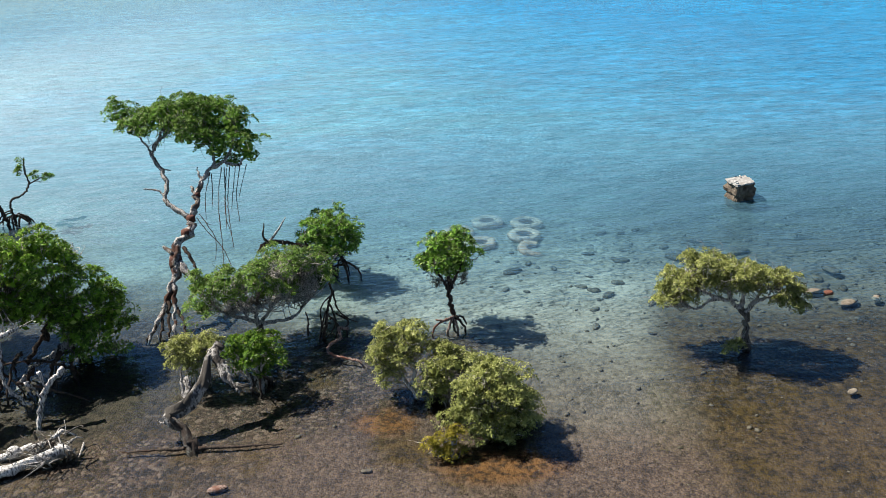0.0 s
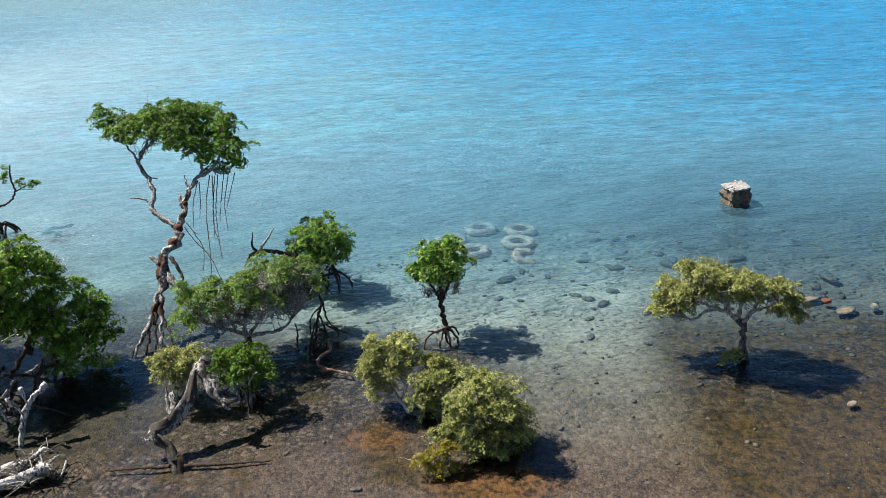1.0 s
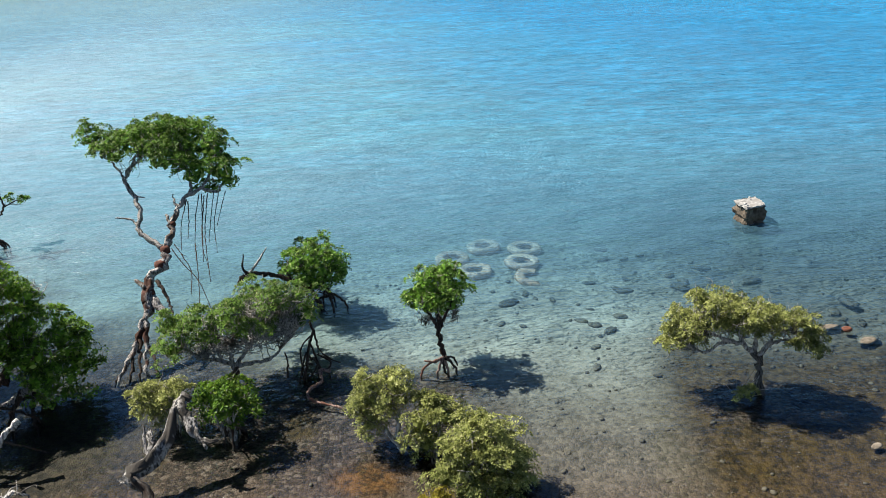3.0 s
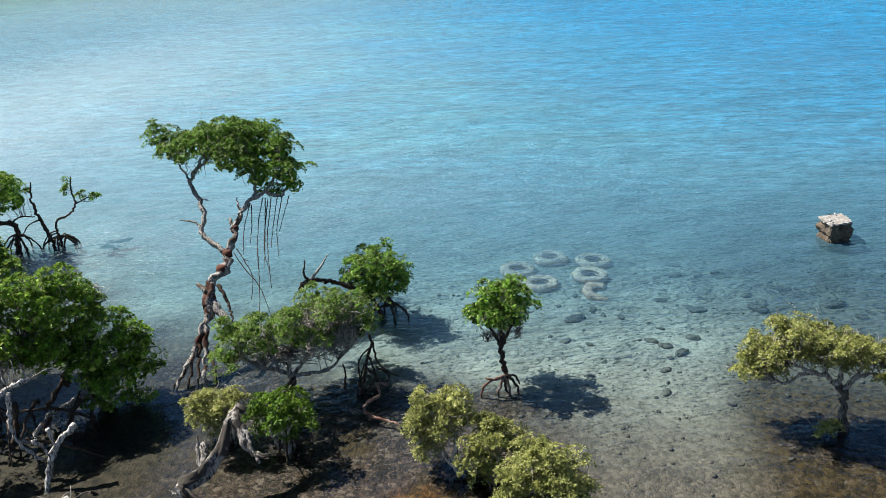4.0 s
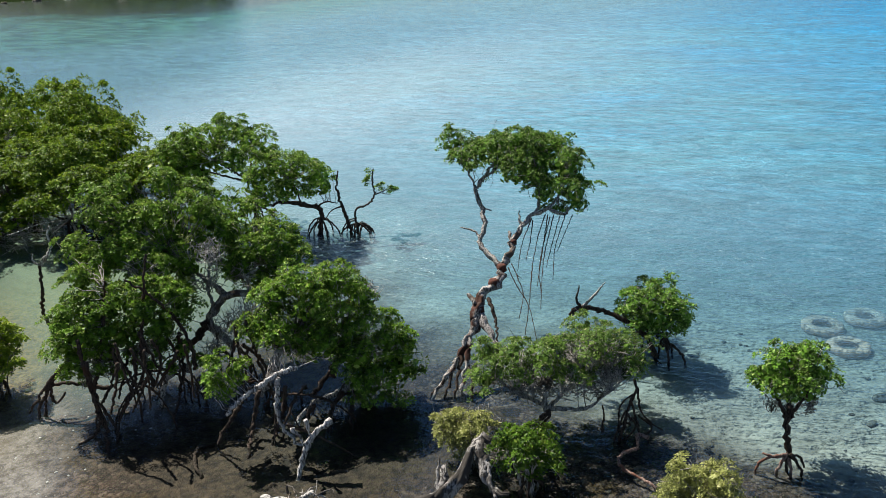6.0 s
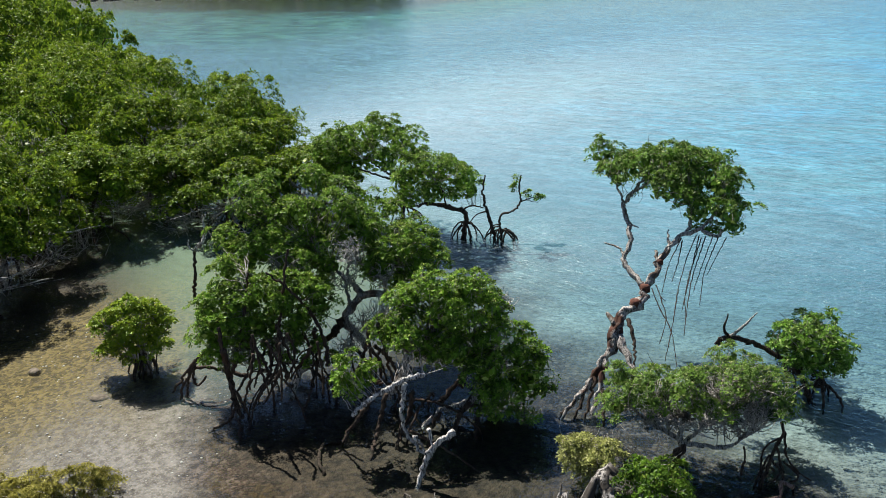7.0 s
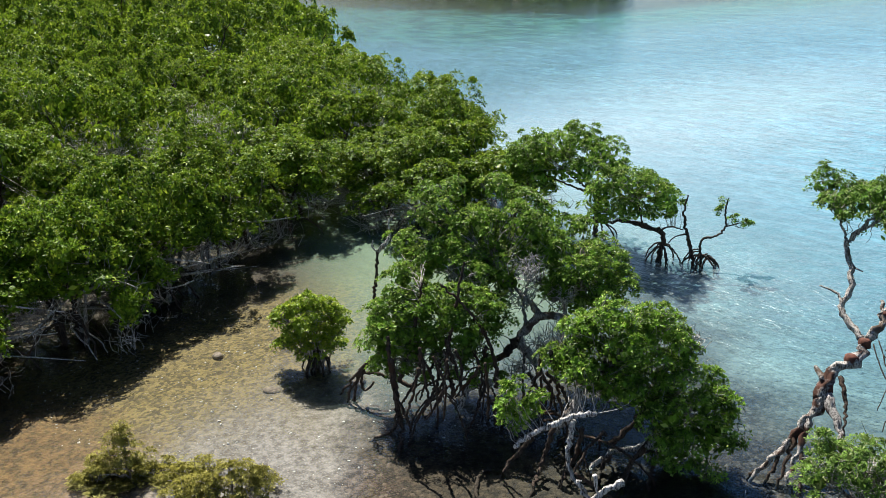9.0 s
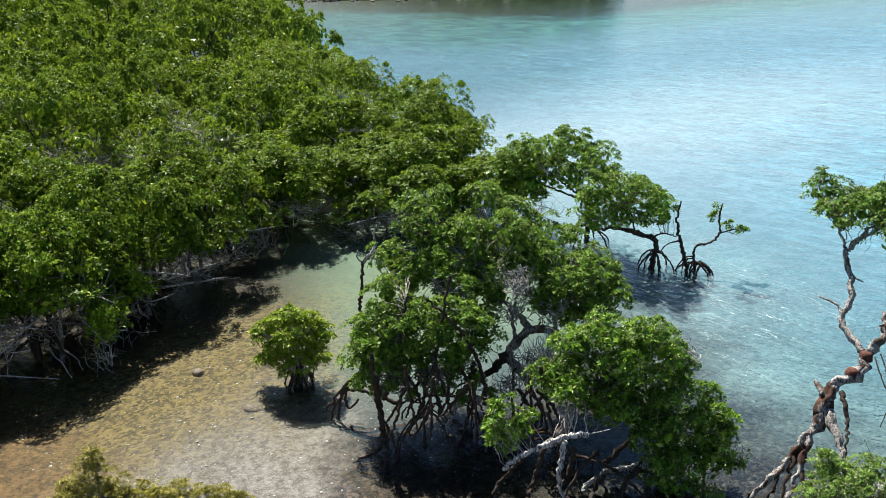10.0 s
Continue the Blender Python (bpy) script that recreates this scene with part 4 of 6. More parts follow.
low_green = Tree("mangrove_shrub", "low dark green mangrove shrub standing in shallow water", (-3.75, 14.55), DEEP, thin=0.75, category="shrub")
low_green.blob(-3.9, 14.23, 1.07, 0.31, 0.24)
low_green.blob(-4.05, 14.6, 0.82, 0.32, 0.24)
low_green.blob(-3.53, 14.19, 1.08, 0.29, 0.26)
low_green.blob(-3.78, 14.88, 0.62, 0.31, 0.27)
low_green.blob(-3.73, 14.08, 0.87, 0.43, 0.23)
low_green.blob(-4.01, 14.82, 0.35, 0.46, 0.25)
low_green.blob(-3.53, 14.44, 0.68, 0.24, 0.2)
low_green.blob(-3.62, 14.7, 0.49, 0.24, 0.21)
low_green.blob(-4.05, 14.1, 1.02, 0.19, 0.17)
low_green.blob(-4.25, 14.58, 0.68, 0.19, 0.18)

# dead snag

snag = Tree("dead_tree", "dead silver-grey twisted mangrove snag standing in shallow water", (-4.5, 12.5), GREEN, category="dead tree")
snag.limb("trunk", 0.1, 0.07, [(-4.52, 12.47, -0.03), (-4.62, 12.61, 0.11), (-4.78, 12.77, 0.26), (-4.95, 12.88, 0.37)], M_DEADDARK)
snag.limb("limb", 0.09, 0.1, [(-4.89, 12.83, 0.32), (-5.04, 12.89, 0.38), (-4.83, 13.01, 0.49), (-4.65, 13.11, 0.58)], M_SNAG)
snag.limb("limb", 0.1, 0.042, [(-4.7, 13.05, 0.52), (-4.56, 13.25, 0.71), (-4.44, 13.45, 0.9), (-4.38, 13.66, 1.1), (-4.29, 13.8, 1.24), (-4.15, 13.81, 1.24)], M_SNAG)
snag.limb("limb", 0.085, 0.03, [(-4.65, 13.11, 0.58), (-4.72, 13.27, 0.74), (-4.79, 13.42, 0.89)], M_SNAG)
snag.limb("limb", 0.07, 0.025, [(-4.31, 13.76, 1.2), (-4.2, 13.61, 1.05), (-4.08, 13.44, 0.89), (-3.91, 13.32, 0.77), (-3.65, 13.3, 0.75)], M_SNAG)
snag.limb("limb", 0.05, 0.03, [(-4.2, 13.65, 1.09), (-4.03, 13.48, 0.93), (-3.93, 13.31, 0.77), (-3.81, 13.21, 0.66)], M_SNAG)
snag.limb("splinter", 0.045, 0.012, [(-4.74, 13.12, 0.6), (-4.84, 13.34, 0.86), (-4.86, 13.46, 1.0)], M_SNAG)
snag.limb("splinter", 0.04, 0.01, [(-4.7, 13.16, 0.64), (-4.7, 13.34, 0.84), (-4.74, 13.44, 0.93)], M_SNAG)
snag.limb("splinter", 0.035, 0.01, [(-4.98, 12.88, 0.38), (-5.1, 12.86, 0.34), (-5.16, 12.84, 0.29)], M_SNAG)
snag.limb("root", 0.032, 0.015, [(-4.44, 12.5, 0.02), (-3.94, 12.51, 0.02), (-3.38, 12.52, 0.02), (-3, 12.53, 0.02)], M_ROOT)
snag.limb("root", 0.03, 0.012, [(-4.67, 12.5, 0.02), (-5.07, 12.49, 0.02), (-5.37, 12.48, 0.02), (-5.75, 12.48, 0.02)], M_ROOT)

# near clump: seaward tree with broken pale boughs

near_sea = Tree("mangrove_tree", "dense green mangrove with broken pale boughs near the waterline", (-8.6, 15.2), GREEN_LIT, twig=3.0, thin=0.75)
near_sea.limb("trunk", 0.042, 0.045, [(-8.97, 13.35, 0.93), (-8.74, 13.57, 1.2), (-8.49, 13.82, 1.39), (-8.24, 14.06, 1.53), (-8.03, 14.26, 1.58)], M_DEAD)
near_sea.limb("limb", 0.055, 0.035, [(-8.28, 14.01, 1.46), (-8.33, 13.96, 1.02), (-8.33, 13.96, 0.58), (-8.2, 14.09, 0.21), (-8.08, 14.2, 0.01)], M_DEAD)
near_sea.limb("limb", 0.06, 0.02, [(-7.12, 13.86, 0.93), (-7.37, 13.62, 0.7), (-7.5, 13.5, 0.37), (-7.58, 13.34, -0.06), (-7.3, 12.88, -0.06)], M_DEAD)
near_sea.limb("limb", 0.04, 0.015, [(-7.43, 13.56, 1.04), (-7.41, 13.58, 0.78), (-7.37, 13.62, 0.7)], M_DEAD)
near_sea.limb("limb", 0.04, 0.015, [(-7.6, 13.4, 0.95), (-7.53, 13.47, 0.71), (-7.46, 13.53, 0.49)], M_DEAD)
near_sea.limb("limb", 0.08, 0.03, [(-7.88, 15.9, 0.5), (-8.24, 15.56, 0.29), (-8.54, 15.27, 0.21), (-8.7, 14.81, -0.06)])
near_sea.limb("limb", 0.08, 0.03, [(-8.37, 15.74, 0.59), (-8.25, 15.85, 0.96), (-8.13, 15.97, 1.32)], M_ROOT)
near_sea.limb("limb", 0.08, 0.04, [(-9.4, 14.74, 0.48), (-9.21, 14.92, 0.84), (-9.02, 15.1, 1.38), (-8.66, 15.45, 1.81)])
near_sea.limb("limb", 0.06, 0.02, [(-8.68, 15.44, 0.23), (-8.31, 15.79, 0.77), (-7.95, 16.14, 1.12)], M_ROOT)
near_sea.limb("limb", 0.05, 0.02, [(-9.2, 15.31, 1.24), (-9.43, 15.09, 1.63), (-9.55, 14.98, 2)])
near_sea.limb("prop_root", 0.045, 0.025, [(-8.4, 15.09, 0.3), (-8.52, 14.97, -0.06), (-8.18, 14.48, -0.06)], M_ROOT)
near_sea.limb("prop_root", 0.045, 0.025, [(-7.98, 15.49, 0.46), (-8.16, 15.31, 0.1), (-7.9, 14.71, -0.06)], M_ROOT)
near_sea.limb("prop_root", 0.045, 0.025, [(-9.34, 14.19, 0.65), (-9.59, 13.95, 0.2), (-9.62, 13.67, -0.06)], M_ROOT)
near_sea.limb("prop_root", 0.045, 0.025, [(-9.67, 13.72, -0.06), (-9.92, 13.5, -0.06), (-9.66, 13.09, -0.06), (-9.3, 12.83, -0.06)], M_ROOT)
near_sea.limb("prop_root", 0.045, 0.025, [(-9.1, 14.42, 0.81), (-9.23, 14.29, 0.17), (-8.92, 13.7, -0.06)], M_ROOT)
near_sea.limb("prop_root", 0.045, 0.025, [(-7.75, 15.71, 0.63), (-7.86, 15.6, 0.08), (-7.53, 15, -0.06)], M_ROOT)
near_sea.limb("prop_root", 0.045, 0.025, [(-8.75, 14.76, 0.79), (-8.81, 14.69, 0.33), (-8.74, 14.21, -0.06)], M_ROOT)
near_sea.limb("limb", 0.03, 0.012, [(-7.94, 13.68, 0.78), (-7.56, 14.03, 0.41), (-6.95, 14.33, -0.06)], M_ROOT)
near_sea.blob(-9.06, 15.07, 2.37, 0.44, 0.32)
near_sea.blob(-9.23, 15.25, 2.26, 0.45, 0.33)
near_sea.blob(-8.58, 15.37, 2.65, 0.48, 0.32)
near_sea.blob(-8.94, 15.82, 2.41, 0.5, 0.33)
near_sea.blob(-8.16, 15.73, 2.64, 0.4, 0.28)
near_sea.blob(-8.54, 16.25, 2.37, 0.42, 0.29)
near_sea.blob(-7.91, 16.06, 2.33, 0.32, 0.28)
near_sea.blob(-8.12, 16.37, 2.17, 0.33, 0.29)
near_sea.blob(-8.81, 14.87, 1.89, 0.52, 0.44)
near_sea.blob(-9.2, 15.32, 1.61, 0.54, 0.46)
near_sea.blob(-8.28, 15.36, 2.13, 0.6, 0.44)
near_sea.blob(-8.73, 15.94, 1.79, 0.63, 0.46)
near_sea.blob(-7.86, 15.86, 1.71, 0.56, 0.44)
near_sea.blob(-8.1, 16.2, 1.51, 0.58, 0.46)
near_sea.blob(-8.12, 15.28, 1.5, 0.6, 0.4)
near_sea.blob(-8.58, 15.87, 1.12, 0.63, 0.42)
near_sea.blob(-7.62, 15.67, 1.14, 0.6, 0.44)
near_sea.blob(-8.02, 16.24, 0.78, 0.63, 0.46)
near_sea.blob(-7.35, 16.26, 1.26, 0.41, 0.36)
near_sea.blob(-7.53, 16.54, 1.09, 0.41, 0.37)
near_sea.blob(-7.37, 16.47, 0.43, 0.5, 0.46)
near_sea.blob(-7.54, 15.7, 0.62, 0.44, 0.32)
near_sea.blob(-7.83, 16.13, 0.32, 0.46, 0.34)
near_sea.blob(-7.15, 16.4, 0.9, 0.33, 0.33)
near_sea.blob(-7.27, 16.6, 0.78, 0.33, 0.33)
near_sea.blob(-9.2, 14.71, 1.93, 0.36, 0.36)
near_sea.blob(-9.37, 13.63, 1.46, 0.31, 0.35)
near_sea.blob(-9.09, 13.9, 1.4, 0.33, 0.35)
near_sea.blob(-9.24, 13.76, 1.14, 0.39, 0.24)
near_sea.blob(-8.3, 16.1, 2.34, 0.38, 0.21)
near_sea.blob(-7.88, 16.41, 1.96, 0.29, 0.23)
near_sea.blob(-7.5, 16.63, 1.49, 0.29, 0.27)
near_sea.blob(-7.19, 16.72, 0.94, 0.25, 0.32)
near_sea.blob(-7.05, 16.64, 0.48, 0.21, 0.29)
near_sea.blob(-7.3, 16.15, 0.2, 0.32, 0.23)
near_sea.blob(-7.59, 15.76, 0.15, 0.29, 0.17)
near_sea.blob(-8.64, 15.22, 1.47, 0.42, 0.29)
near_sea.blob(-9.11, 14.89, 1.95, 0.32, 0.29)
near_sea.bare(-8.27, 16.21, 2.5, 0.36, 0.3, 70)
near_sea.bare(-7.91, 16.52, 2.2, 0.33, 0.28, 50)
near_sea.bare(-8.9, 15.42, 1.43, 0.42, 0.33, 90)
near_sea.bare(-8.76, 15.57, 1.55, 0.33, 0.25, 90)
near_sea.bare(-10.84, 15.86, 1.33, 0.55, 0.46, 50)
near_sea.bare(-10.58, 16.13, 1.51, 0.46, 0.46, 50)
near_sea.bare(-11.09, 15.56, 0.87, 0.46, 0.37, 50)

# near clump: landward tree on a thicket of prop roots

near_land = Tree("mangrove_tree", "broad green mangrove on a dark thicket of arching prop roots", (-12.0, 14.6), GREEN_LIT, twig=3.5, thin=0.75)
near_land.limb("trunk", 0.085, 0.06, [(-10.75, 16.53, 1.68), (-11.11, 16.18, 1.77), (-11.31, 15.99, 1.48), (-11.45, 15.86, 1.25), (-11.24, 16.05, 0.79), (-11.14, 16.16, 0.5)])
near_land.limb("limb", 0.07, 0.04, [(-11.34, 15.75, 1.31), (-11.57, 15.53, 0.94), (-11.86, 15.26, 0.65), (-12.08, 15.05, 0.25), (-11.94, 14.63, -0.06)], M_ROOT)
near_land.limb("limb", 0.06, 0.025, [(-11.26, 16.33, 1.66), (-11.5, 16.1, 2.03), (-11.74, 15.87, 2.44), (-12.02, 15.6, 2.9)])
near_land.limb("limb", 0.05, 0.02, [(-10.87, 16.52, 1.67), (-10.79, 16.6, 2.09), (-10.55, 16.83, 2.47)])
near_land.limb("limb", 0.05, 0.02, [(-11.36, 16.04, 1.45), (-11.42, 15.98, 1.94), (-11.34, 16.06, 2.52)])
near_land.limb("limb", 0.045, 0.02, [(-10.93, 14.74, 0.74), (-10.93, 14.73, 1.32), (-11.07, 14.6, 1.91), (-11.35, 14.33, 2.48), (-11.64, 14.06, 2.87)], M_ROOT)
near_land.limb("limb", 0.045, 0.02, [(-12.27, 13.46, 0.83), (-12.09, 13.63, 1.59), (-11.99, 13.72, 2.15), (-11.89, 13.82, 2.89)], M_ROOT)
near_land.limb("limb", 0.045, 0.02, [(-11.51, 14.18, 0.58), (-11.6, 14.1, 1.37), (-11.5, 14.19, 2.03), (-11.31, 14.37, 3.3)], M_ROOT)
near_land.limb("limb", 0.07, 0.035, [(-11.36, 15.03, 0.54), (-11.56, 14.84, 0.6), (-11.73, 14.67, 0.36), (-11.67, 14.38, -0.06)])
near_land.limb("prop_root", 0.06, 0.025, [(-12.99, 13.8, 1.23), (-13.35, 13.45, 0.85), (-13.61, 13.2, 0.45), (-13.81, 13.02, 0.12)], M_ROOT)
near_land.limb("prop_root", 0.035, 0.025, [(-13.35, 13.45, 0.85), (-13.51, 13.3, 0.5), (-13.59, 13.23, 0.09)], M_ROOT)
near_land.limb("prop_root", 0.035, 0.025, [(-13.24, 13.56, 0.99), (-13.62, 13.19, 0.3), (-13.67, 13.14, 0.09)], M_ROOT)
near_land.limb("prop_root", 0.05, 0.025, [(-12.68, 14.09, 0.34), (-13.1, 13.69, 0.57), (-13.36, 13.44, 0.64), (-13.46, 13.35, 0.5), (-13.41, 13.39, 0.23), (-13.28, 13.52, 0.43)], M_ROOT)
near_land.limb("prop_root", 0.055, 0.02, [(-11.94, 13.06, 1.57), (-11.9, 13.1, 0.8), (-11.85, 13.15, 0.12), (-11.29, 12.67, -0.06)], M_ROOT)
near_land.limb("prop_root", 0.04, 0.02, [(-11.86, 13.13, 0.37), (-12.01, 12.99, 0.03), (-12.11, 12.56, -0.06)], M_ROOT)
near_land.limb("prop_root", 0.035, 0.02, [(-11.87, 13.12, 0.71), (-11.72, 13.27, 0.11), (-11.44, 13, -0.06)], M_ROOT)
near_land.limb("prop_root", 0.04, 0.02, [(-11.97, 13.03, 2.03), (-11.94, 13.06, 1.09), (-11.9, 13.1, 0.32)], M_ROOT)
near_land.limb("prop_root", 0.026, 0.018, [(-11.21, 13.83, 1.86), (-11.24, 13.8, 1.35), (-11.34, 13.7, 0.68)], M_ROOT)
near_land.limb("prop_root", 0.028, 0.018, [(-11.01, 15.59, 1.16), (-11.03, 15.57, 0.61), (-10.95, 15.5, -0.06)], M_ROOT)
near_land.limb("prop_root", 0.031, 0.018, [(-10.33, 15.12, 0.96), (-10.17, 15.28, 0.74), (-10.14, 15.3, 0.37)], M_ROOT)
near_land.limb("prop_root", 0.035, 0.018, [(-9.77, 14.77, 1.93), (-9.76, 14.78, 1.19), (-9.75, 14.79, 0.26)], M_ROOT)
near_land.limb("prop_root", 0.043, 0.018, [(-9.98, 15.16, 1), (-9.91, 15.22, 0.77), (-9.96, 15.17, 0.38)], M_ROOT)
near_land.limb("prop_root", 0.028, 0.018, [(-10.08, 13.74, 1.93), (-10.06, 13.77, 1.46), (-10.07, 13.76, 0.83)], M_ROOT)
near_land.limb("prop_root", 0.034, 0.018, [(-10.88, 12.9, 1.83), (-10.95, 12.83, 1.41), (-11.08, 12.71, 0.84)], M_ROOT)
near_land.limb("prop_root", 0.032, 0.018, [(-11.26, 14.49, 1.51), (-11.15, 14.59, 0.96), (-11.22, 14.52, 0.26)], M_ROOT)
near_land.limb("prop_root", 0.040, 0.018, [(-10.17, 15.28, 1.63), (-10.27, 15.18, 1.08), (-10.51, 14.95, 0.36)], M_ROOT)
near_land.limb("prop_root", 0.042, 0.018, [(-11.69, 14, 1.32), (-11.77, 13.93, 0.7), (-12.1, 13.62, -0.08)], M_ROOT)
near_land.limb("prop_root", 0.033, 0.018, [(-11.97, 13.7, 1.52), (-11.74, 13.92, 0.76), (-11.59, 13.8, -0.06)], M_ROOT)
near_land.limb("prop_root", 0.032, 0.018, [(-10.93, 13.79, 1.87), (-10.86, 13.86, 1.41), (-11.03, 13.7, 0.81)], M_ROOT)
near_land.limb("prop_root", 0.030, 0.018, [(-11.11, 13.12, 2.08), (-11.07, 13.16, 1.52), (-11, 13.23, 0.8)], M_ROOT)
near_land.limb("prop_root", 0.038, 0.018, [(-11.88, 14.3, 1.54), (-12.08, 14.11, 0.99), (-12.28, 13.93, 0.26)], M_ROOT)
near_land.limb("prop_root", 0.040, 0.018, [(-10.83, 13.48, 1.28), (-10.93, 13.38, 1.02), (-11.11, 13.2, 0.61)], M_ROOT)
near_land.limb("prop_root", 0.029, 0.018, [(-11, 13.65, 1.7), (-11.08, 13.58, 1.22), (-11.37, 13.29, 0.59)], M_ROOT)
near_land.limb("prop_root", 0.029, 0.018, [(-11.68, 13.52, 1.7), (-11.69, 13.5, 1.23), (-11.92, 13.28, 0.61)], M_ROOT)
near_land.limb("prop_root", 0.043, 0.018, [(-9.98, 15.15, 1.29), (-9.75, 15.37, 0.86), (-9.66, 15.45, 0.27)], M_ROOT)
near_land.limb("prop_root", 0.042, 0.018, [(-11.17, 14.72, 1.56), (-11.2, 14.69, 0.67), (-11.02, 14.04, -0.06)], M_ROOT)
near_land.limb("prop_root", 0.038, 0.018, [(-10.9, 15.59, 0.77), (-10.72, 15.76, 0.29), (-10.33, 15.39, -0.06)], M_ROOT)
near_land.limb("prop_root", 0.038, 0.018, [(-9.26, 14.51, 2.18), (-9.16, 14.61, 1.32), (-9, 14.76, 0.27)], M_ROOT)
near_land.limb("prop_root", 0.037, 0.018, [(-10.11, 15.44, 1.04), (-10.21, 15.34, 0.79), (-10.44, 15.12, 0.38)], M_ROOT)
near_land.limb("prop_root", 0.042, 0.018, [(-11.33, 13.89, 1.9), (-11.23, 13.99, 1.4), (-11.1, 14.11, 0.73)], M_ROOT)
near_land.limb("prop_root", 0.038, 0.018, [(-10, 14.98, 1.36), (-9.86, 15.12, 1.02), (-9.77, 15.21, 0.53)], M_ROOT)
near_land.limb("prop_root", 0.036, 0.018, [(-10.65, 14.12, 1.52), (-10.77, 14, 1.27), (-11, 13.79, 0.88)], M_ROOT)
near_land.limb("prop_root", 0.025, 0.018, [(-10.77, 13.13, 2.01), (-10.62, 13.27, 1.46), (-10.67, 13.23, 0.76)], M_ROOT)
near_land.blob(-12.75, 13.47, 1.95, 0.35, 0.35)
near_land.blob(-13.08, 13.71, 1.78, 0.36, 0.36)
near_land.blob(-12.3, 13.66, 2.28, 0.48, 0.43)
near_land.blob(-12.97, 14.16, 1.95, 0.5, 0.46)
near_land.blob(-12.34, 13.51, 1.76, 0.48, 0.35)
near_land.blob(-13.01, 14.01, 1.39, 0.51, 0.37)
near_land.blob(-12.15, 14.1, 2.37, 0.53, 0.44)
near_land.blob(-12.5, 14.38, 2.19, 0.54, 0.45)
near_land.blob(-11.85, 13.91, 1.84, 0.43, 0.35)
near_land.blob(-12.59, 14.5, 1.44, 0.46, 0.37)
near_land.blob(-12.08, 13.71, 1.47, 0.35, 0.25)
near_land.blob(-12.72, 14.21, 1.1, 0.37, 0.26)
near_land.blob(-11.7, 14.51, 2.25, 0.53, 0.4)
near_land.blob(-12.03, 14.79, 2.07, 0.54, 0.41)
near_land.blob(-11.35, 14.5, 1.77, 0.48, 0.31)
near_land.blob(-11.93, 15.01, 1.43, 0.5, 0.32)
near_land.blob(-11.47, 15.25, 1.97, 0.41, 0.36)
near_land.blob(-12.68, 13.49, 1.18, 0.27, 0.2)
near_land.blob(-11.63, 14.2, 2.09, 0.48, 0.39)
near_land.blob(-12.33, 14.78, 1.71, 0.51, 0.41)
near_land.blob(-11.33, 14.77, 2.26, 0.44, 0.35)
near_land.blob(-11.75, 15.15, 2.03, 0.45, 0.36)
near_land.blob(-12.36, 13.77, 1.95, 0.44, 0.35)
near_land.blob(-12.76, 14.08, 1.74, 0.45, 0.36)
near_land.blob(-12.67, 13.31, 1.64, 0.31, 0.31)
near_land.blob(-13.2, 13.69, 1.36, 0.32, 0.32)
near_land.blob(-11.41, 14.41, 1.5, 0.35, 0.22)
near_land.blob(-11.96, 14.89, 1.17, 0.37, 0.23)
near_land.blob(-13.76, 14.9, 2.85, 0.48, 0.43)
near_land.blob(-13.33, 15.23, 3.53, 0.56, 0.42)
near_land.blob(-13.05, 14.78, 2.63, 0.56, 0.46)
near_land.blob(-13.58, 15.19, 2.39, 0.58, 0.48)
near_land.blob(-12.84, 15.38, 3.09, 0.61, 0.47)
near_land.blob(-13.18, 15.67, 2.95, 0.62, 0.48)
near_land.blob(-12.34, 15.26, 2.64, 0.55, 0.41)
near_land.blob(-13.04, 15.87, 2.31, 0.58, 0.44)
near_land.blob(-12.3, 15.8, 3.47, 0.55, 0.42)
near_land.blob(-12.9, 16.35, 3.23, 0.58, 0.44)
near_land.blob(-12.08, 15.92, 2.9, 0.51, 0.47)
near_land.blob(-12.48, 16.3, 2.71, 0.53, 0.48)
near_land.blob(-11.66, 15.73, 2.36, 0.46, 0.37)
near_land.blob(-12.36, 16.4, 1.99, 0.49, 0.39)
near_land.blob(-11.68, 16.35, 3.45, 0.55, 0.46)
near_land.blob(-12.28, 16.96, 3.19, 0.58, 0.48)
near_land.blob(-11.29, 16.72, 2.94, 0.56, 0.47)
near_land.blob(-11.65, 17.1, 2.76, 0.58, 0.48)
near_land.blob(-10.91, 16.54, 2.48, 0.55, 0.41)
near_land.blob(-11.54, 17.23, 2.13, 0.58, 0.44)
near_land.blob(-10.67, 16.98, 2.79, 0.55, 0.46)
near_land.blob(-11.23, 17.63, 2.5, 0.58, 0.48)
near_land.blob(-10.46, 17.29, 2.25, 0.51, 0.47)
near_land.blob(-10.7, 17.59, 2.11, 0.53, 0.48)
near_land.blob(-10.29, 17.22, 1.81, 0.42, 0.37)
near_land.blob(-10.67, 16.67, 2, 0.46, 0.32)
near_land.blob(-11.17, 17.23, 1.7, 0.48, 0.34)
near_land.blob(-10.29, 17.53, 2.32, 0.28, 0.37)
near_land.blob(-10.49, 17.78, 2.2, 0.29, 0.38)
near_land.blob(-12.15, 15.3, 2.28, 0.51, 0.41)
near_land.blob(-12.81, 15.88, 1.95, 0.53, 0.44)
near_land.blob(-11.47, 16.08, 2.78, 0.55, 0.41)
near_land.blob(-12.19, 16.81, 2.43, 0.58, 0.44)
near_land.blob(-11.56, 16.61, 3.21, 0.47, 0.37)
near_land.blob(-11.91, 16.98, 3.05, 0.48, 0.38)
near_land.blob(-12.76, 15.03, 2.81, 0.51, 0.42)
near_land.blob(-13.39, 15.56, 2.53, 0.53, 0.44)
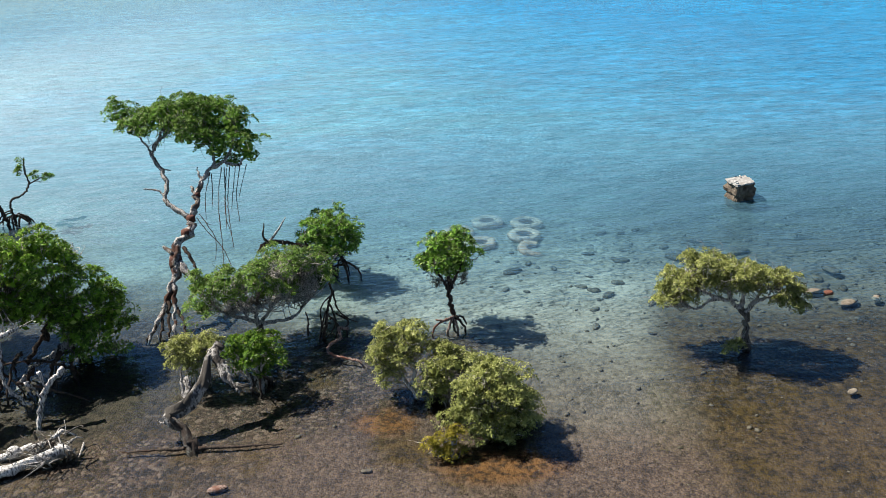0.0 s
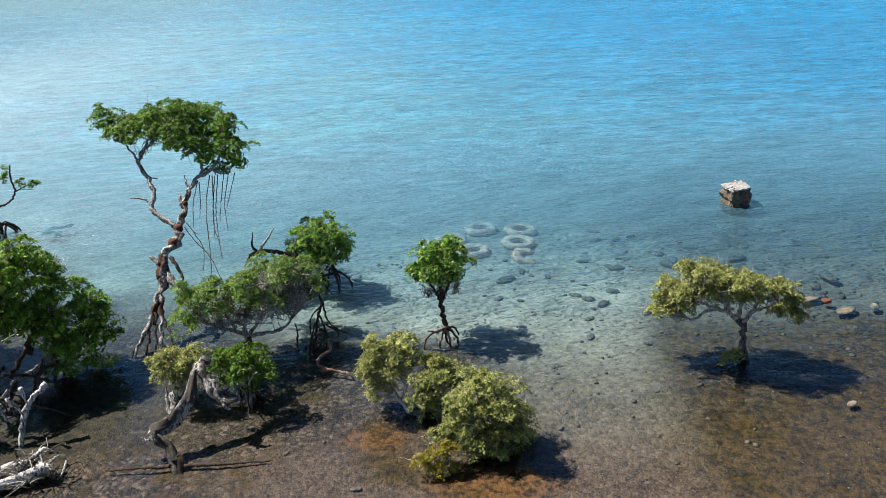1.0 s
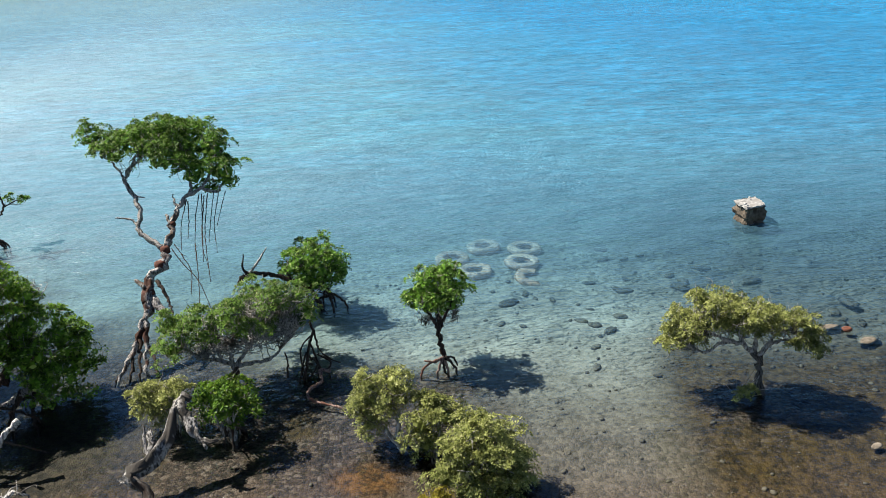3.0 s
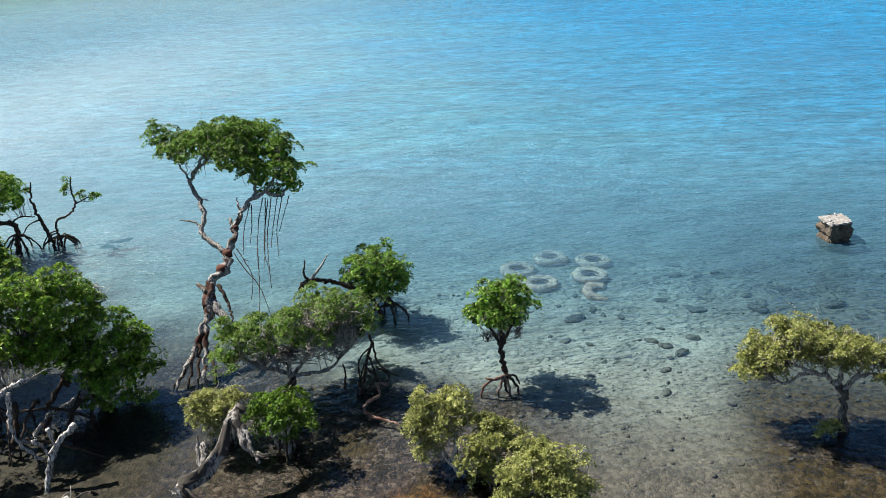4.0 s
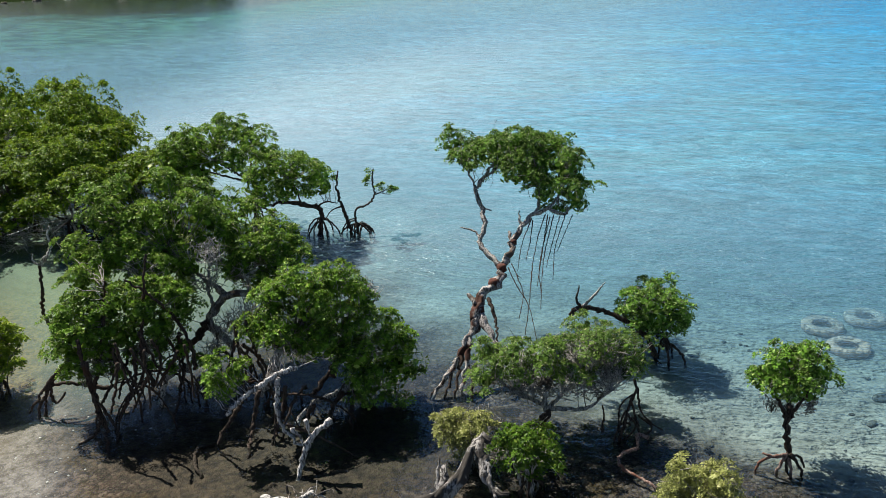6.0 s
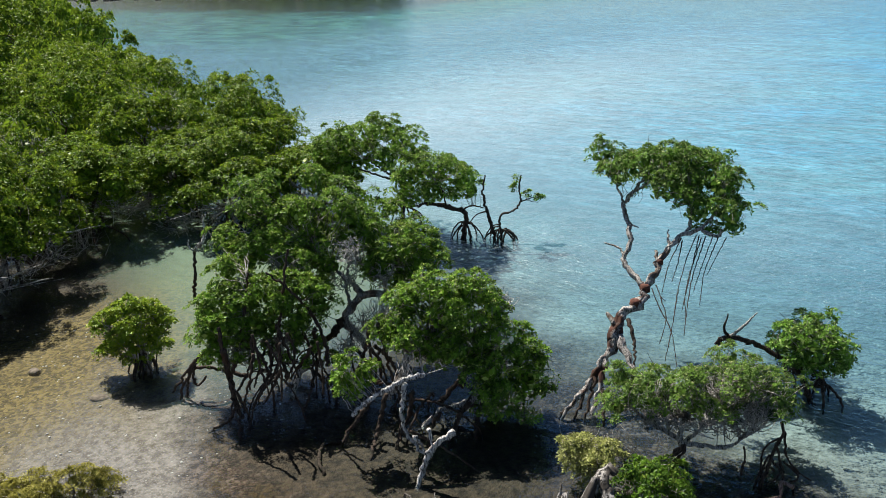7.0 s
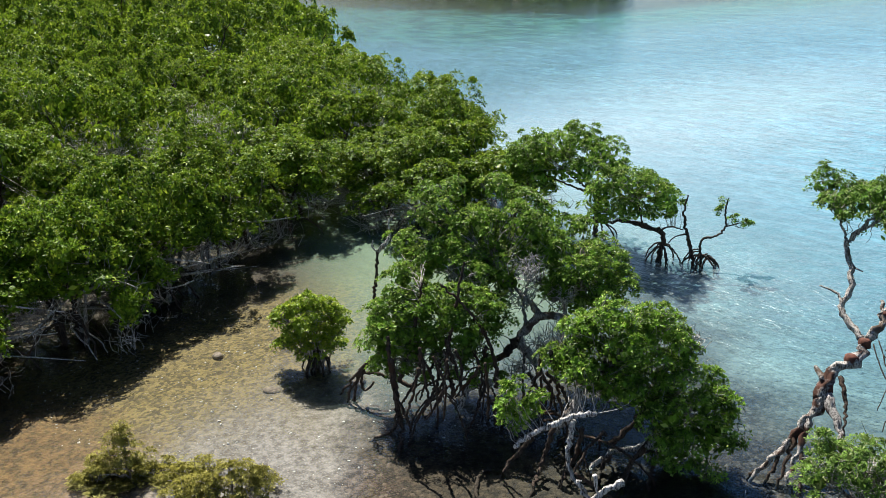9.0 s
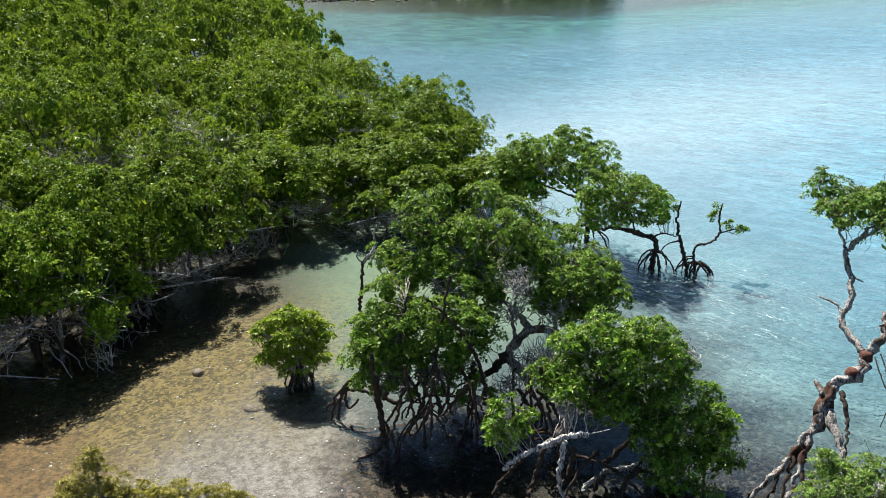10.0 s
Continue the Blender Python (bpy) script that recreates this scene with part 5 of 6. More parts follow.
near_land.blob(-11, 16.35, 2.22, 0.41, 0.32)
near_land.blob(-11.61, 17.01, 1.87, 0.44, 0.34)
near_land.blob(-10.62, 17.04, 2.09, 0.47, 0.42)
near_land.blob(-10.88, 17.35, 1.94, 0.48, 0.43)
near_land.blob(-11.98, 15.55, 2.63, 0.5, 0.41)
near_land.blob(-12.71, 16.22, 2.28, 0.53, 0.44)
near_land.blob(-13.71, 15.48, 3.82, 0.39, 0.3)
near_land.blob(-13.38, 15.97, 3.97, 0.46, 0.3)
near_land.blob(-12.92, 16.49, 3.88, 0.51, 0.3)
near_land.blob(-12.47, 16.93, 3.69, 0.46, 0.28)
near_land.blob(-12.05, 17.32, 3.45, 0.44, 0.3)
near_land.blob(-11.57, 17.73, 3.1, 0.42, 0.3)
near_land.blob(-13.27, 15.4, 3.51, 0.48, 0.27)
near_land.blob(-12.76, 16.02, 3.48, 0.5, 0.27)
near_land.blob(-11.01, 17.79, 2.78, 0.39, 0.32)
near_land.blob(-10.69, 18.03, 2.5, 0.27, 0.27)
near_land.blob(-12.63, 13.47, 1.78, 0.32, 0.36)
near_land.blob(-12.5, 13.33, 1.23, 0.26, 0.26)
near_land.blob(-12.22, 13.58, 1.06, 0.24, 0.17)
near_land.blob(-11.93, 14.2, 1.54, 0.43, 0.28)
near_land.blob(-11.52, 14.69, 1.52, 0.32, 0.21)
near_land.blob(-11.35, 15.06, 1.8, 0.36, 0.26)
near_land.blob(-12.39, 14.07, 2.37, 0.43, 0.32)
near_land.blob(-12.68, 13.91, 2.74, 0.36, 0.26)
for k in range(14):
    near_land.blob(-12.75 + 0.14 * k, 13.25 + 0.13 * k, 1.02 + 0.22 * math.sin(2.3 * k), 0.17 + 0.05 * math.sin(1.7 * k), 0.13)
near_land.bare(-11.74, 14.32, 1.33, 0.6, 0.4, 60, M_TWIG)
near_land.bare(-12.3, 13.7, 1.2, 0.5, 0.4, 60, M_TWIG)
near_land.bare(-11.01, 15.72, 2.9, 0.5, 0.35, 60)
near_land.bare(-12.74, 14.25, 1.28, 0.55, 0.32, 45)
near_land.bare(-12.06, 14.86, 1.15, 0.55, 0.32, 45)
near_land.bare(-12.28, 15.08, 2.71, 0.64, 0.36, 45)
near_land.bare(-10.78, 16.39, 2.26, 0.55, 0.32, 45)
near_land.bare(-11.3, 15.87, 2.2, 0.46, 0.32, 45)

# seaward point: crowns on the last rooted stems

point_back = Tree("mangrove_tree", "rounded green mangrove crown over open water", (-17.3, 24.9), GREEN_LIT, thin=0.5, grow=1.25)
point_back.limb("trunk", 0.09, 0.05, [(-17.3, 24.9, 0), (-17.2, 24.9, 0.8), (-17.2, 25, 1.6)], M_ROOT)
for x, y, z in ((-18.6, 23.4, 2.2), (-18.0, 24.2, 2.7), (-17.5, 25.2, 2.3), (-16.8, 24.7, 2.4), (-17.6, 23.6, 2.4)):
    point_back.limb("limb", 0.045, 0.015, [(-17.2, 24.95, 1.3), ((x - 17.2) / 2, (y + 24.95) / 2, 0.45 * z + 0.75), (x, y, z)], M_ROOT)
point_back.blob(-17.55, 24.05, 3.08, 0.86, 0.5)
point_back.blob(-17.95, 24.5, 2.96, 0.88, 0.51)
point_back.blob(-18.02, 23.24, 2.91, 0.8, 0.62)
point_back.blob(-18.8, 24.05, 2.67, 0.83, 0.65)
point_back.blob(-16.78, 24.51, 2.76, 0.8, 0.5)
point_back.blob(-17.43, 25.28, 2.54, 0.83, 0.52)
point_back.blob(-17.41, 24.13, 2.26, 1.08, 0.63)
point_back.blob(-17.87, 24.63, 2.1, 1.11, 0.65)
point_back.blob(-18.09, 23.26, 2.08, 0.81, 0.63)
point_back.blob(-18.79, 23.98, 1.83, 0.84, 0.65)
point_back.blob(-16.61, 24.84, 2.32, 0.54, 0.45)
point_back.blob(-17.09, 25.43, 2.14, 0.55, 0.46)
point_back.blob(-18.81, 22.99, 2.4, 0.63, 0.72)
point_back.blob(-19.09, 23.26, 2.31, 0.64, 0.73)

point_tree = Tree("mangrove_tree", "leaning mangrove with a domed crown on a rooted stem", (-14.35, 24.45), GREEN_LIT, thin=0.55, grow=1.15)
point_tree.limb("trunk", 0.085, 0.06, [(-14.42, 24.33, -0.09), (-14.35, 24.4, 0.37), (-14.36, 24.39, 0.81), (-14.45, 24.31, 0.99)], M_ROOT)
point_tree.limb("limb", 0.07, 0.025, [(-14.42, 24.33, 0.92), (-14.76, 24.01, 1.08), (-15.13, 23.66, 1.21), (-15.56, 23.25, 1.17)], M_ROOT)
point_tree.limb("limb", 0.03, 0.015, [(-14.42, 24.33, 0.92), (-14.2, 24.54, 1.05), (-13.93, 24.8, 0.96)], M_ROOT)
point_tree.limb("limb", 0.03, 0.015, [(-14.69, 23.92, 1.12), (-14.75, 23.87, 1.54), (-14.87, 23.75, 2.07)], M_ROOT)
point_tree.blob(-15.03, 23.29, 2.32, 0.75, 0.58)
point_tree.blob(-15.4, 23.75, 2.17, 0.76, 0.59)
point_tree.blob(-14.38, 23.53, 2.36, 0.69, 0.54)
point_tree.blob(-15.07, 24.44, 2.07, 0.72, 0.57)
point_tree.blob(-14.04, 23.89, 1.99, 0.58, 0.53)
point_tree.blob(-14.69, 24.78, 1.7, 0.6, 0.55)
point_tree.blob(-14.04, 24.31, 1.59, 0.3, 0.4)
point_tree.blob(-14.32, 24.7, 1.45, 0.31, 0.41)
point_tree.blob(-14.52, 23.3, 1.8, 0.74, 0.4)
point_tree.blob(-15.31, 24.31, 1.44, 0.78, 0.42)
point_tree.blob(-15.37, 22.79, 2.04, 0.66, 0.66)
point_tree.blob(-15.91, 23.43, 1.81, 0.69, 0.69)
point_tree.blob(-15.38, 23.04, 1.46, 0.5, 0.3)
point_tree.blob(-15.68, 23.4, 1.33, 0.51, 0.31)
point_tree.blob(-14.2, 23.7, 1.58, 0.46, 0.2)
point_tree.blob(-14.89, 24.61, 1.25, 0.49, 0.21)

point_pole = Tree("dead_tree", "thin bare mangrove stem rising from dark roots", (-13.4, 24.85), GREEN, category="dead tree")
point_pole.limb("trunk", 0.06, 0.02, [(-13.46, 24.74, -0.05), (-13.57, 24.64, 0.58), (-13.69, 24.52, 1.21), (-13.72, 24.49, 1.65), (-13.66, 24.55, 2.07)], M_ROOT)
point_pole.limb("limb", 0.03, 0.012, [(-13.62, 24.59, 0.94), (-13.86, 24.36, 0.87), (-14.05, 24.18, 0.62)], M_ROOT)

point_small = Tree("mangrove_tree", "small mangrove with two tufts of leaves on a crooked stem", (-13.2, 24.95), GREEN)
point_small.limb("trunk", 0.045, 0.02, [(-13.3, 24.8, 0.06), (-13.33, 24.77, 0.65), (-13.28, 24.83, 0.82), (-13.03, 25.06, 0.91), (-12.85, 25.23, 1.18), (-12.88, 25.2, 1.53), (-12.83, 25.25, 2.01)], M_ROOT)
point_small.limb("limb", 0.025, 0.012, [(-12.85, 25.23, 1.18), (-12.67, 25.4, 1.26), (-12.55, 25.52, 1.3)], M_ROOT)
point_small.blob(-12.98, 25.11, 1.8, 0.2, 0.18)
point_small.blob(-13.03, 25.06, 1.54, 0.13, 0.13)
point_small.blob(-12.68, 25.4, 1.34, 0.23, 0.15)
point_small.blob(-12.52, 25.55, 1.23, 0.17, 0.13)

# small upright tree on spider roots

small = Tree("mangrove_tree", "small upright mangrove with a round crown on spidery roots", (-0.02, 16.55), GREEN, twig=1.8, thin=0.8)
small.limb("trunk", 0.055, 0.04, [(-0.01, 16.63, 0.14), (-0.03, 16.67, 0.37), (-0.08, 16.71, 0.62), (-0.1, 16.75, 0.86), (-0.06, 16.8, 1.06)], M_ROOT)
small.limb("limb", 0.04, 0.012, [(-0.1, 16.75, 0.84), (-0.25, 16.78, 1.12), (-0.39, 16.82, 1.46)], M_ROOT)
small.limb("limb", 0.04, 0.012, [(-0.08, 16.76, 0.86), (0.08, 16.85, 1.14), (0.27, 16.95, 1.47)], M_ROOT)
small.limb("limb", 0.04, 0.012, [(-0.08, 16.78, 0.96), (-0.11, 16.85, 1.35), (-0.16, 16.93, 1.79)], M_ROOT)
small.limb("limb", 0.02, 0.012, [(-0.15, 16.79, 1.06), (-0.13, 16.74, 0.81), (-0.09, 16.68, 0.47)], M_ROOT)
small.limb("prop_root", 0.03, 0.016, [(-0.02, 16.5, 0.33), (-0.28, 16.44, 0.26), (-0.45, 16.41, 0.11)], M_RED)
small.limb("prop_root", 0.03, 0.016, [(-0.02, 16.5, 0.31), (-0.19, 16.46, 0.28), (-0.4, 16.42, 0.32)], M_RED)
small.limb("prop_root", 0.03, 0.016, [(-0.05, 16.49, 0.29), (-0.14, 16.47, 0.09), (-0.18, 16.46, -0.08)], M_RED)
small.limb("prop_root", 0.03, 0.016, [(-0.01, 16.5, 0.29), (0.05, 16.51, 0.07), (0.02, 16.5, -0.2)], M_RED)
small.limb("prop_root", 0.03, 0.016, [(0, 16.5, 0.31), (0.14, 16.53, 0.18), (0.21, 16.54, -0.02)], M_ROOT)
small.limb("prop_root", 0.03, 0.016, [(0.01, 16.5, 0.35), (0.17, 16.53, 0.29), (0.24, 16.55, 0.12)], M_ROOT)
small.limb("prop_root", 0.03, 0.016, [(-0.05, 16.49, 0.27), (-0.02, 16.5, 0.02), (0.05, 16.51, -0.09)], M_ROOT)
small.blob(-0.15, 16.83, 1.92, 0.33, 0.22)
small.blob(-0.17, 17.21, 1.74, 0.34, 0.22)
small.blob(-0.37, 16.61, 1.8, 0.3, 0.22)
small.blob(-0.42, 17.33, 1.46, 0.31, 0.23)
small.blob(0.09, 16.71, 1.9, 0.32, 0.23)
small.blob(0.06, 17.42, 1.57, 0.34, 0.24)
small.blob(0.29, 16.95, 1.58, 0.26, 0.25)
small.blob(0.29, 17.27, 1.43, 0.26, 0.25)
small.blob(-0.54, 16.67, 1.61, 0.19, 0.14)
small.blob(-0.59, 17.2, 1.35, 0.19, 0.15)
small.blob(-0.14, 16.58, 1.59, 0.4, 0.26)
small.blob(-0.18, 17.45, 1.16, 0.42, 0.28)
small.blob(0.15, 16.88, 1.32, 0.3, 0.24)
small.blob(0.14, 17.28, 1.12, 0.31, 0.24)
small.blob(-0.28, 16.6, 1.44, 0.3, 0.21)
small.blob(-0.33, 17.38, 1.05, 0.31, 0.22)
small.blob(-0.05, 16.66, 1.32, 0.3, 0.19)
small.blob(-0.08, 17.42, 0.93, 0.32, 0.2)
small.blob(-0.53, 16.78, 1.48, 0.22, 0.19)
small.blob(-0.55, 17.1, 1.32, 0.23, 0.19)
small.blob(0.36, 17.34, 1.18, 0.19, 0.19)
small.bare(-0.35, 16.88, 1.06, 0.22, 0.19, 30, M_TWIG)
small.bare(-0.06, 16.94, 0.96, 0.22, 0.17, 30, M_TWIG)
small.bare(0.2, 16.99, 1.05, 0.19, 0.19, 30, M_TWIG)

# front bushes

front_a = Tree("mangrove_shrub", "small olive-green mangrove bush with a pale bent stem", (-0.85, 13.9), OLIVE, thin=0.75, category="shrub")
front_a.limb("limb", 0.05, 0.025, [(-0.74, 13.9, -0.04), (-0.8, 13.9, 0.24), (-0.75, 13.9, 0.51), (-0.78, 13.9, 0.81), (-0.95, 13.9, 0.84)], M_DEAD)
front_a.limb("limb", 0.04, 0.025, [(-0.97, 13.8, 0.51), (-0.86, 13.8, 0.3), (-0.7, 13.8, 0.08), (-0.35, 13.81, 0.05)], M_DEAD)
front_a.blob(-1.16, 13.96, 1.22, 0.29, 0.23)
front_a.blob(-1.18, 14.23, 1.08, 0.3, 0.24)
front_a.blob(-0.8, 13.88, 1.25, 0.28, 0.24)
front_a.blob(-0.84, 14.33, 1.01, 0.29, 0.25)
front_a.blob(-1.35, 13.88, 0.88, 0.28, 0.26)
front_a.blob(-1.4, 14.3, 0.65, 0.29, 0.27)
front_a.blob(-1, 13.94, 0.9, 0.32, 0.24)
front_a.blob(-1.03, 14.26, 0.72, 0.33, 0.25)
front_a.blob(-1.26, 13.9, 0.57, 0.25, 0.19)
front_a.blob(-1.3, 14.29, 0.34, 0.25, 0.19)
front_a.blob(-0.65, 13.94, 0.95, 0.17, 0.2)
front_a.blob(-0.67, 14.27, 0.76, 0.18, 0.21)

front_b = Tree("mangrove_shrub", "olive-green mangrove bush behind a larger one", (-0.1, 13.6), OLIVE, thin=0.75, category="shrub")
front_b.blob(-0.18, 13.58, 1.05, 0.28, 0.24)
front_b.blob(-0.19, 13.82, 0.92, 0.29, 0.24)
front_b.blob(-0.37, 13.47, 0.74, 0.26, 0.26)
front_b.blob(-0.39, 13.92, 0.48, 0.26, 0.26)
front_b.blob(0.04, 13.51, 0.83, 0.28, 0.26)
front_b.blob(0.03, 13.9, 0.6, 0.29, 0.26)
front_b.blob(-0.28, 13.59, 0.27, 0.29, 0.26)
front_b.blob(-0.29, 13.81, 0.13, 0.29, 0.26)

front_c = Tree("mangrove_shrub", "large rounded olive-green mangrove bush in shallow water", (0.5, 12.55), OLIVE, thin=0.75, category="shrub")
front_c.blob(0.1, 12.6, 0.75, 0.3, 0.28)
front_c.blob(0.02, 12.4, 0.45, 0.28, 0.25)
front_c.blob(0.47, 12.58, 1.27, 0.34, 0.26)
front_c.blob(0.47, 12.86, 1.11, 0.35, 0.27)
front_c.blob(0.83, 12.4, 1.24, 0.31, 0.26)
front_c.blob(0.86, 13.02, 0.87, 0.33, 0.27)
front_c.blob(0.19, 12.46, 0.94, 0.29, 0.26)
front_c.blob(0.19, 12.89, 0.67, 0.3, 0.27)
front_c.blob(0.61, 12.47, 0.84, 0.4, 0.32)
front_c.blob(0.62, 12.87, 0.59, 0.41, 0.33)
front_c.blob(1.02, 12.36, 0.83, 0.33, 0.32)
front_c.blob(1.07, 12.98, 0.44, 0.34, 0.33)
front_c.blob(0.33, 12.32, 0.58, 0.34, 0.29)
front_c.blob(0.33, 12.95, 0.18, 0.36, 0.31)
front_c.blob(0.81, 12.44, 0.36, 0.4, 0.32)
front_c.blob(0.82, 12.82, 0.1, 0.41, 0.33)
front_c.blob(1.12, 12.39, 0.44, 0.24, 0.29)
front_c.blob(1.16, 12.89, 0.11, 0.25, 0.31)
front_c.blob(0.47, 12.29, 0.22, 0.32, 0.24)
front_c.blob(0.49, 12.91, -0.2, 0.34, 0.25)
front_c.blob(0.91, 12.45, -0.01, 0.3, 0.19)
front_c.blob(0.92, 12.74, -0.21, 0.31, 0.19)

front_d = Tree("mangrove_shrub", "low yellow-green mangrove shoots at the edge of a bush", (-0.2, 12.0), YELLOW, category="shrub")
front_d.blob(-0.33, 12.1, 0.17, 0.2, 0.16)
front_d.blob(-0.11, 12.1, 0.32, 0.21, 0.17)
front_d.blob(-0.17, 12.1, 0.1, 0.21, 0.12)

# grey mangrove

grey = Tree("mangrove_tree", "spreading grey-green mangrove with a forked pale trunk", (5.62, 15.2), OLIVE, twig=2.5, thin=0.68)
grey.limb("trunk", 0.075, 0.055, [(5.78, 15.2, 0.02), (5.7, 15.2, 0.34), (5.7, 15.2, 0.66), (5.55, 15.2, 0.89)], M_DEADDARK)
grey.limb("limb", 0.055, 0.014, [(5.56, 15.2, 0.86), (5.39, 15.2, 1.06), (5.3, 15.19, 1.25), (5.1, 15.19, 1.63)])
grey.limb("limb", 0.055, 0.014, [(5.64, 15.2, 0.76), (5.77, 15.2, 0.97), (6.04, 15.21, 1.07), (6.27, 15.21, 1.04), (6.61, 15.22, 0.99)])
grey.limb("limb", 0.05, 0.014, [(5.58, 15.2, 0.86), (5.59, 15.2, 1.17), (5.67, 15.2, 1.53)])
grey.limb("limb", 0.045, 0.014, [(5.38, 15.2, 1.06), (5.14, 15.19, 1.1), (4.92, 15.19, 1.06), (4.7, 15.18, 0.91), (4.35, 15.18, 1.06)])
grey.limb("limb", 0.035, 0.014, [(5.77, 15.2, 0.97), (5.97, 15.21, 1.21), (6.3, 15.21, 1.31)])
grey.limb("limb", 0.035, 0.014, [(5.14, 15.19, 1.1), (4.79, 15.18, 1.28), (4.5, 15.18, 1.48)])
grey.blob(4.52, 15.05, 1.99, 0.25, 0.18)
grey.blob(4.63, 15.44, 1.82, 0.25, 0.18)
grey.blob(4.72, 15.74, 1.69, 0.26, 0.18)
grey.blob(4.82, 14.86, 1.99, 0.3, 0.19)
grey.blob(4.98, 15.38, 1.77, 0.31, 0.2)
grey.blob(5.11, 15.77, 1.59, 0.32, 0.2)
grey.blob(5.09, 14.68, 1.94, 0.29, 0.21)
grey.blob(5.31, 15.32, 1.65, 0.31, 0.22)
grey.blob(5.47, 15.81, 1.44, 0.32, 0.23)
grey.blob(5.47, 14.68, 1.86, 0.31, 0.2)
grey.blob(5.66, 15.21, 1.62, 0.32, 0.21)
grey.blob(5.81, 15.63, 1.43, 0.33, 0.22)
grey.blob(5.81, 14.7, 1.72, 0.24, 0.19)
grey.blob(5.97, 15.12, 1.52, 0.25, 0.19)
grey.blob(6.1, 15.44, 1.38, 0.25, 0.2)
grey.blob(4.26, 15.23, 1.59, 0.25, 0.2)
grey.blob(4.33, 15.5, 1.47, 0.26, 0.2)
grey.blob(4.38, 15.7, 1.38, 0.26, 0.2)
grey.blob(4.56, 15.04, 1.6, 0.33, 0.22)
grey.blob(4.68, 15.43, 1.42, 0.34, 0.23)
grey.blob(4.77, 15.74, 1.28, 0.35, 0.23)
grey.blob(4.93, 14.8, 1.63, 0.33, 0.22)
grey.blob(5.11, 15.36, 1.37, 0.34, 0.23)
grey.blob(5.25, 15.78, 1.17, 0.35, 0.23)
grey.blob(4.15, 15.3, 1.2, 0.25, 0.2)
grey.blob(4.21, 15.52, 1.09, 0.26, 0.2)
grey.blob(4.25, 15.69, 1.01, 0.26, 0.2)
grey.blob(4.44, 15.13, 1.2, 0.22, 0.16)
grey.blob(4.54, 15.46, 1.04, 0.23, 0.16)
grey.blob(4.61, 15.72, 0.91, 0.23, 0.16)
grey.blob(5.49, 14.68, 1.57, 0.27, 0.15)
grey.blob(5.69, 15.22, 1.31, 0.28, 0.16)
grey.blob(5.84, 15.63, 1.12, 0.29, 0.16)
grey.blob(6.18, 14.73, 1.63, 0.23, 0.15)
grey.blob(6.3, 15.02, 1.49, 0.23, 0.15)
grey.blob(6.39, 15.24, 1.39, 0.24, 0.16)
grey.blob(6.4, 14.74, 1.34, 0.2, 0.17)
grey.blob(6.49, 14.96, 1.23, 0.2, 0.18)
grey.blob(6.56, 15.13, 1.15, 0.2, 0.18)
grey.blob(6.14, 14.72, 1.18, 0.16, 0.15)
grey.blob(6.27, 15.04, 1.02, 0.17, 0.16)
grey.blob(6.37, 15.29, 0.9, 0.17, 0.16)
grey.blob(6.48, 14.75, 1.09, 0.15, 0.12)
grey.blob(6.57, 14.95, 0.99, 0.16, 0.12)
grey.blob(6.63, 15.1, 0.92, 0.16, 0.12)
grey.blob(4.04, 15.38, 1.01, 0.13, 0.1)
grey.blob(4.08, 15.55, 0.93, 0.13, 0.1)
grey.blob(4.11, 15.68, 0.86, 0.13, 0.1)
grey.blob(5.26, 14.66, 1.73, 0.27, 0.19)
grey.blob(5.48, 15.28, 1.45, 0.28, 0.2)
grey.blob(5.64, 15.75, 1.23, 0.29, 0.2)
grey.blob(5.42, 15, 0.27, 0.18, 0.1)
grey.blob(5.31, 15, 0.18, 0.11, 0.08)

# sand-flat shrubs and pole

flat_bush = Tree("mangrove_shrub", "young bright green mangrove bush on stilt roots", (-15.35, 13.45), BRIGHT, thin=0.75, category="shrub")
flat_bush.blob(-15.31, 13.26, 1.59, 0.38, 0.25)
flat_bush.blob(-15.58, 13.41, 1.47, 0.39, 0.25)
flat_bush.blob(-14.99, 13.44, 1.57, 0.34, 0.25)
flat_bush.blob(-15.49, 13.72, 1.33, 0.35, 0.25)
flat_bush.blob(-15.52, 12.88, 1.36, 0.32, 0.25)
flat_bush.blob(-15.93, 13.1, 1.16, 0.33, 0.25)
flat_bush.blob(-14.93, 13.75, 1.24, 0.31, 0.25)
flat_bush.blob(-15.17, 13.89, 1.12, 0.31, 0.25)
flat_bush.blob(-15.1, 13.2, 1.23, 0.44, 0.28)
flat_bush.blob(-15.73, 13.54, 0.92, 0.46, 0.29)
flat_bush.blob(-15.33, 12.97, 0.97, 0.35, 0.25)
flat_bush.blob(-15.91, 13.27, 0.68, 0.37, 0.26)
flat_bush.blob(-15.05, 13.54, 0.84, 0.39, 0.25)
flat_bush.blob(-15.36, 13.72, 0.68, 0.4, 0.26)
flat_bush.blob(-15.14, 13.2, 0.67, 0.36, 0.19)
flat_bush.blob(-15.72, 13.51, 0.36, 0.37, 0.2)
flat_bush.blob(-15.97, 12.97, 1.06, 0.18, 0.15)
flat_bush.blob(-14.89, 13.87, 1.02, 0.18, 0.15)
flat_bush.blob(-15.53, 12.85, 0.75, 0.29, 0.18)
flat_bush.blob(-15.96, 13.07, 0.53, 0.29, 0.18)
flat_bush.blob(-14.9, 13.61, 0.67, 0.29, 0.18)
flat_bush.blob(-15.34, 13.86, 0.44, 0.29, 0.18)
flat_bush.blob(-15.31, 13.27, 0.39, 0.33, 0.15)
flat_bush.blob(-15.57, 13.41, 0.24, 0.34, 0.15)

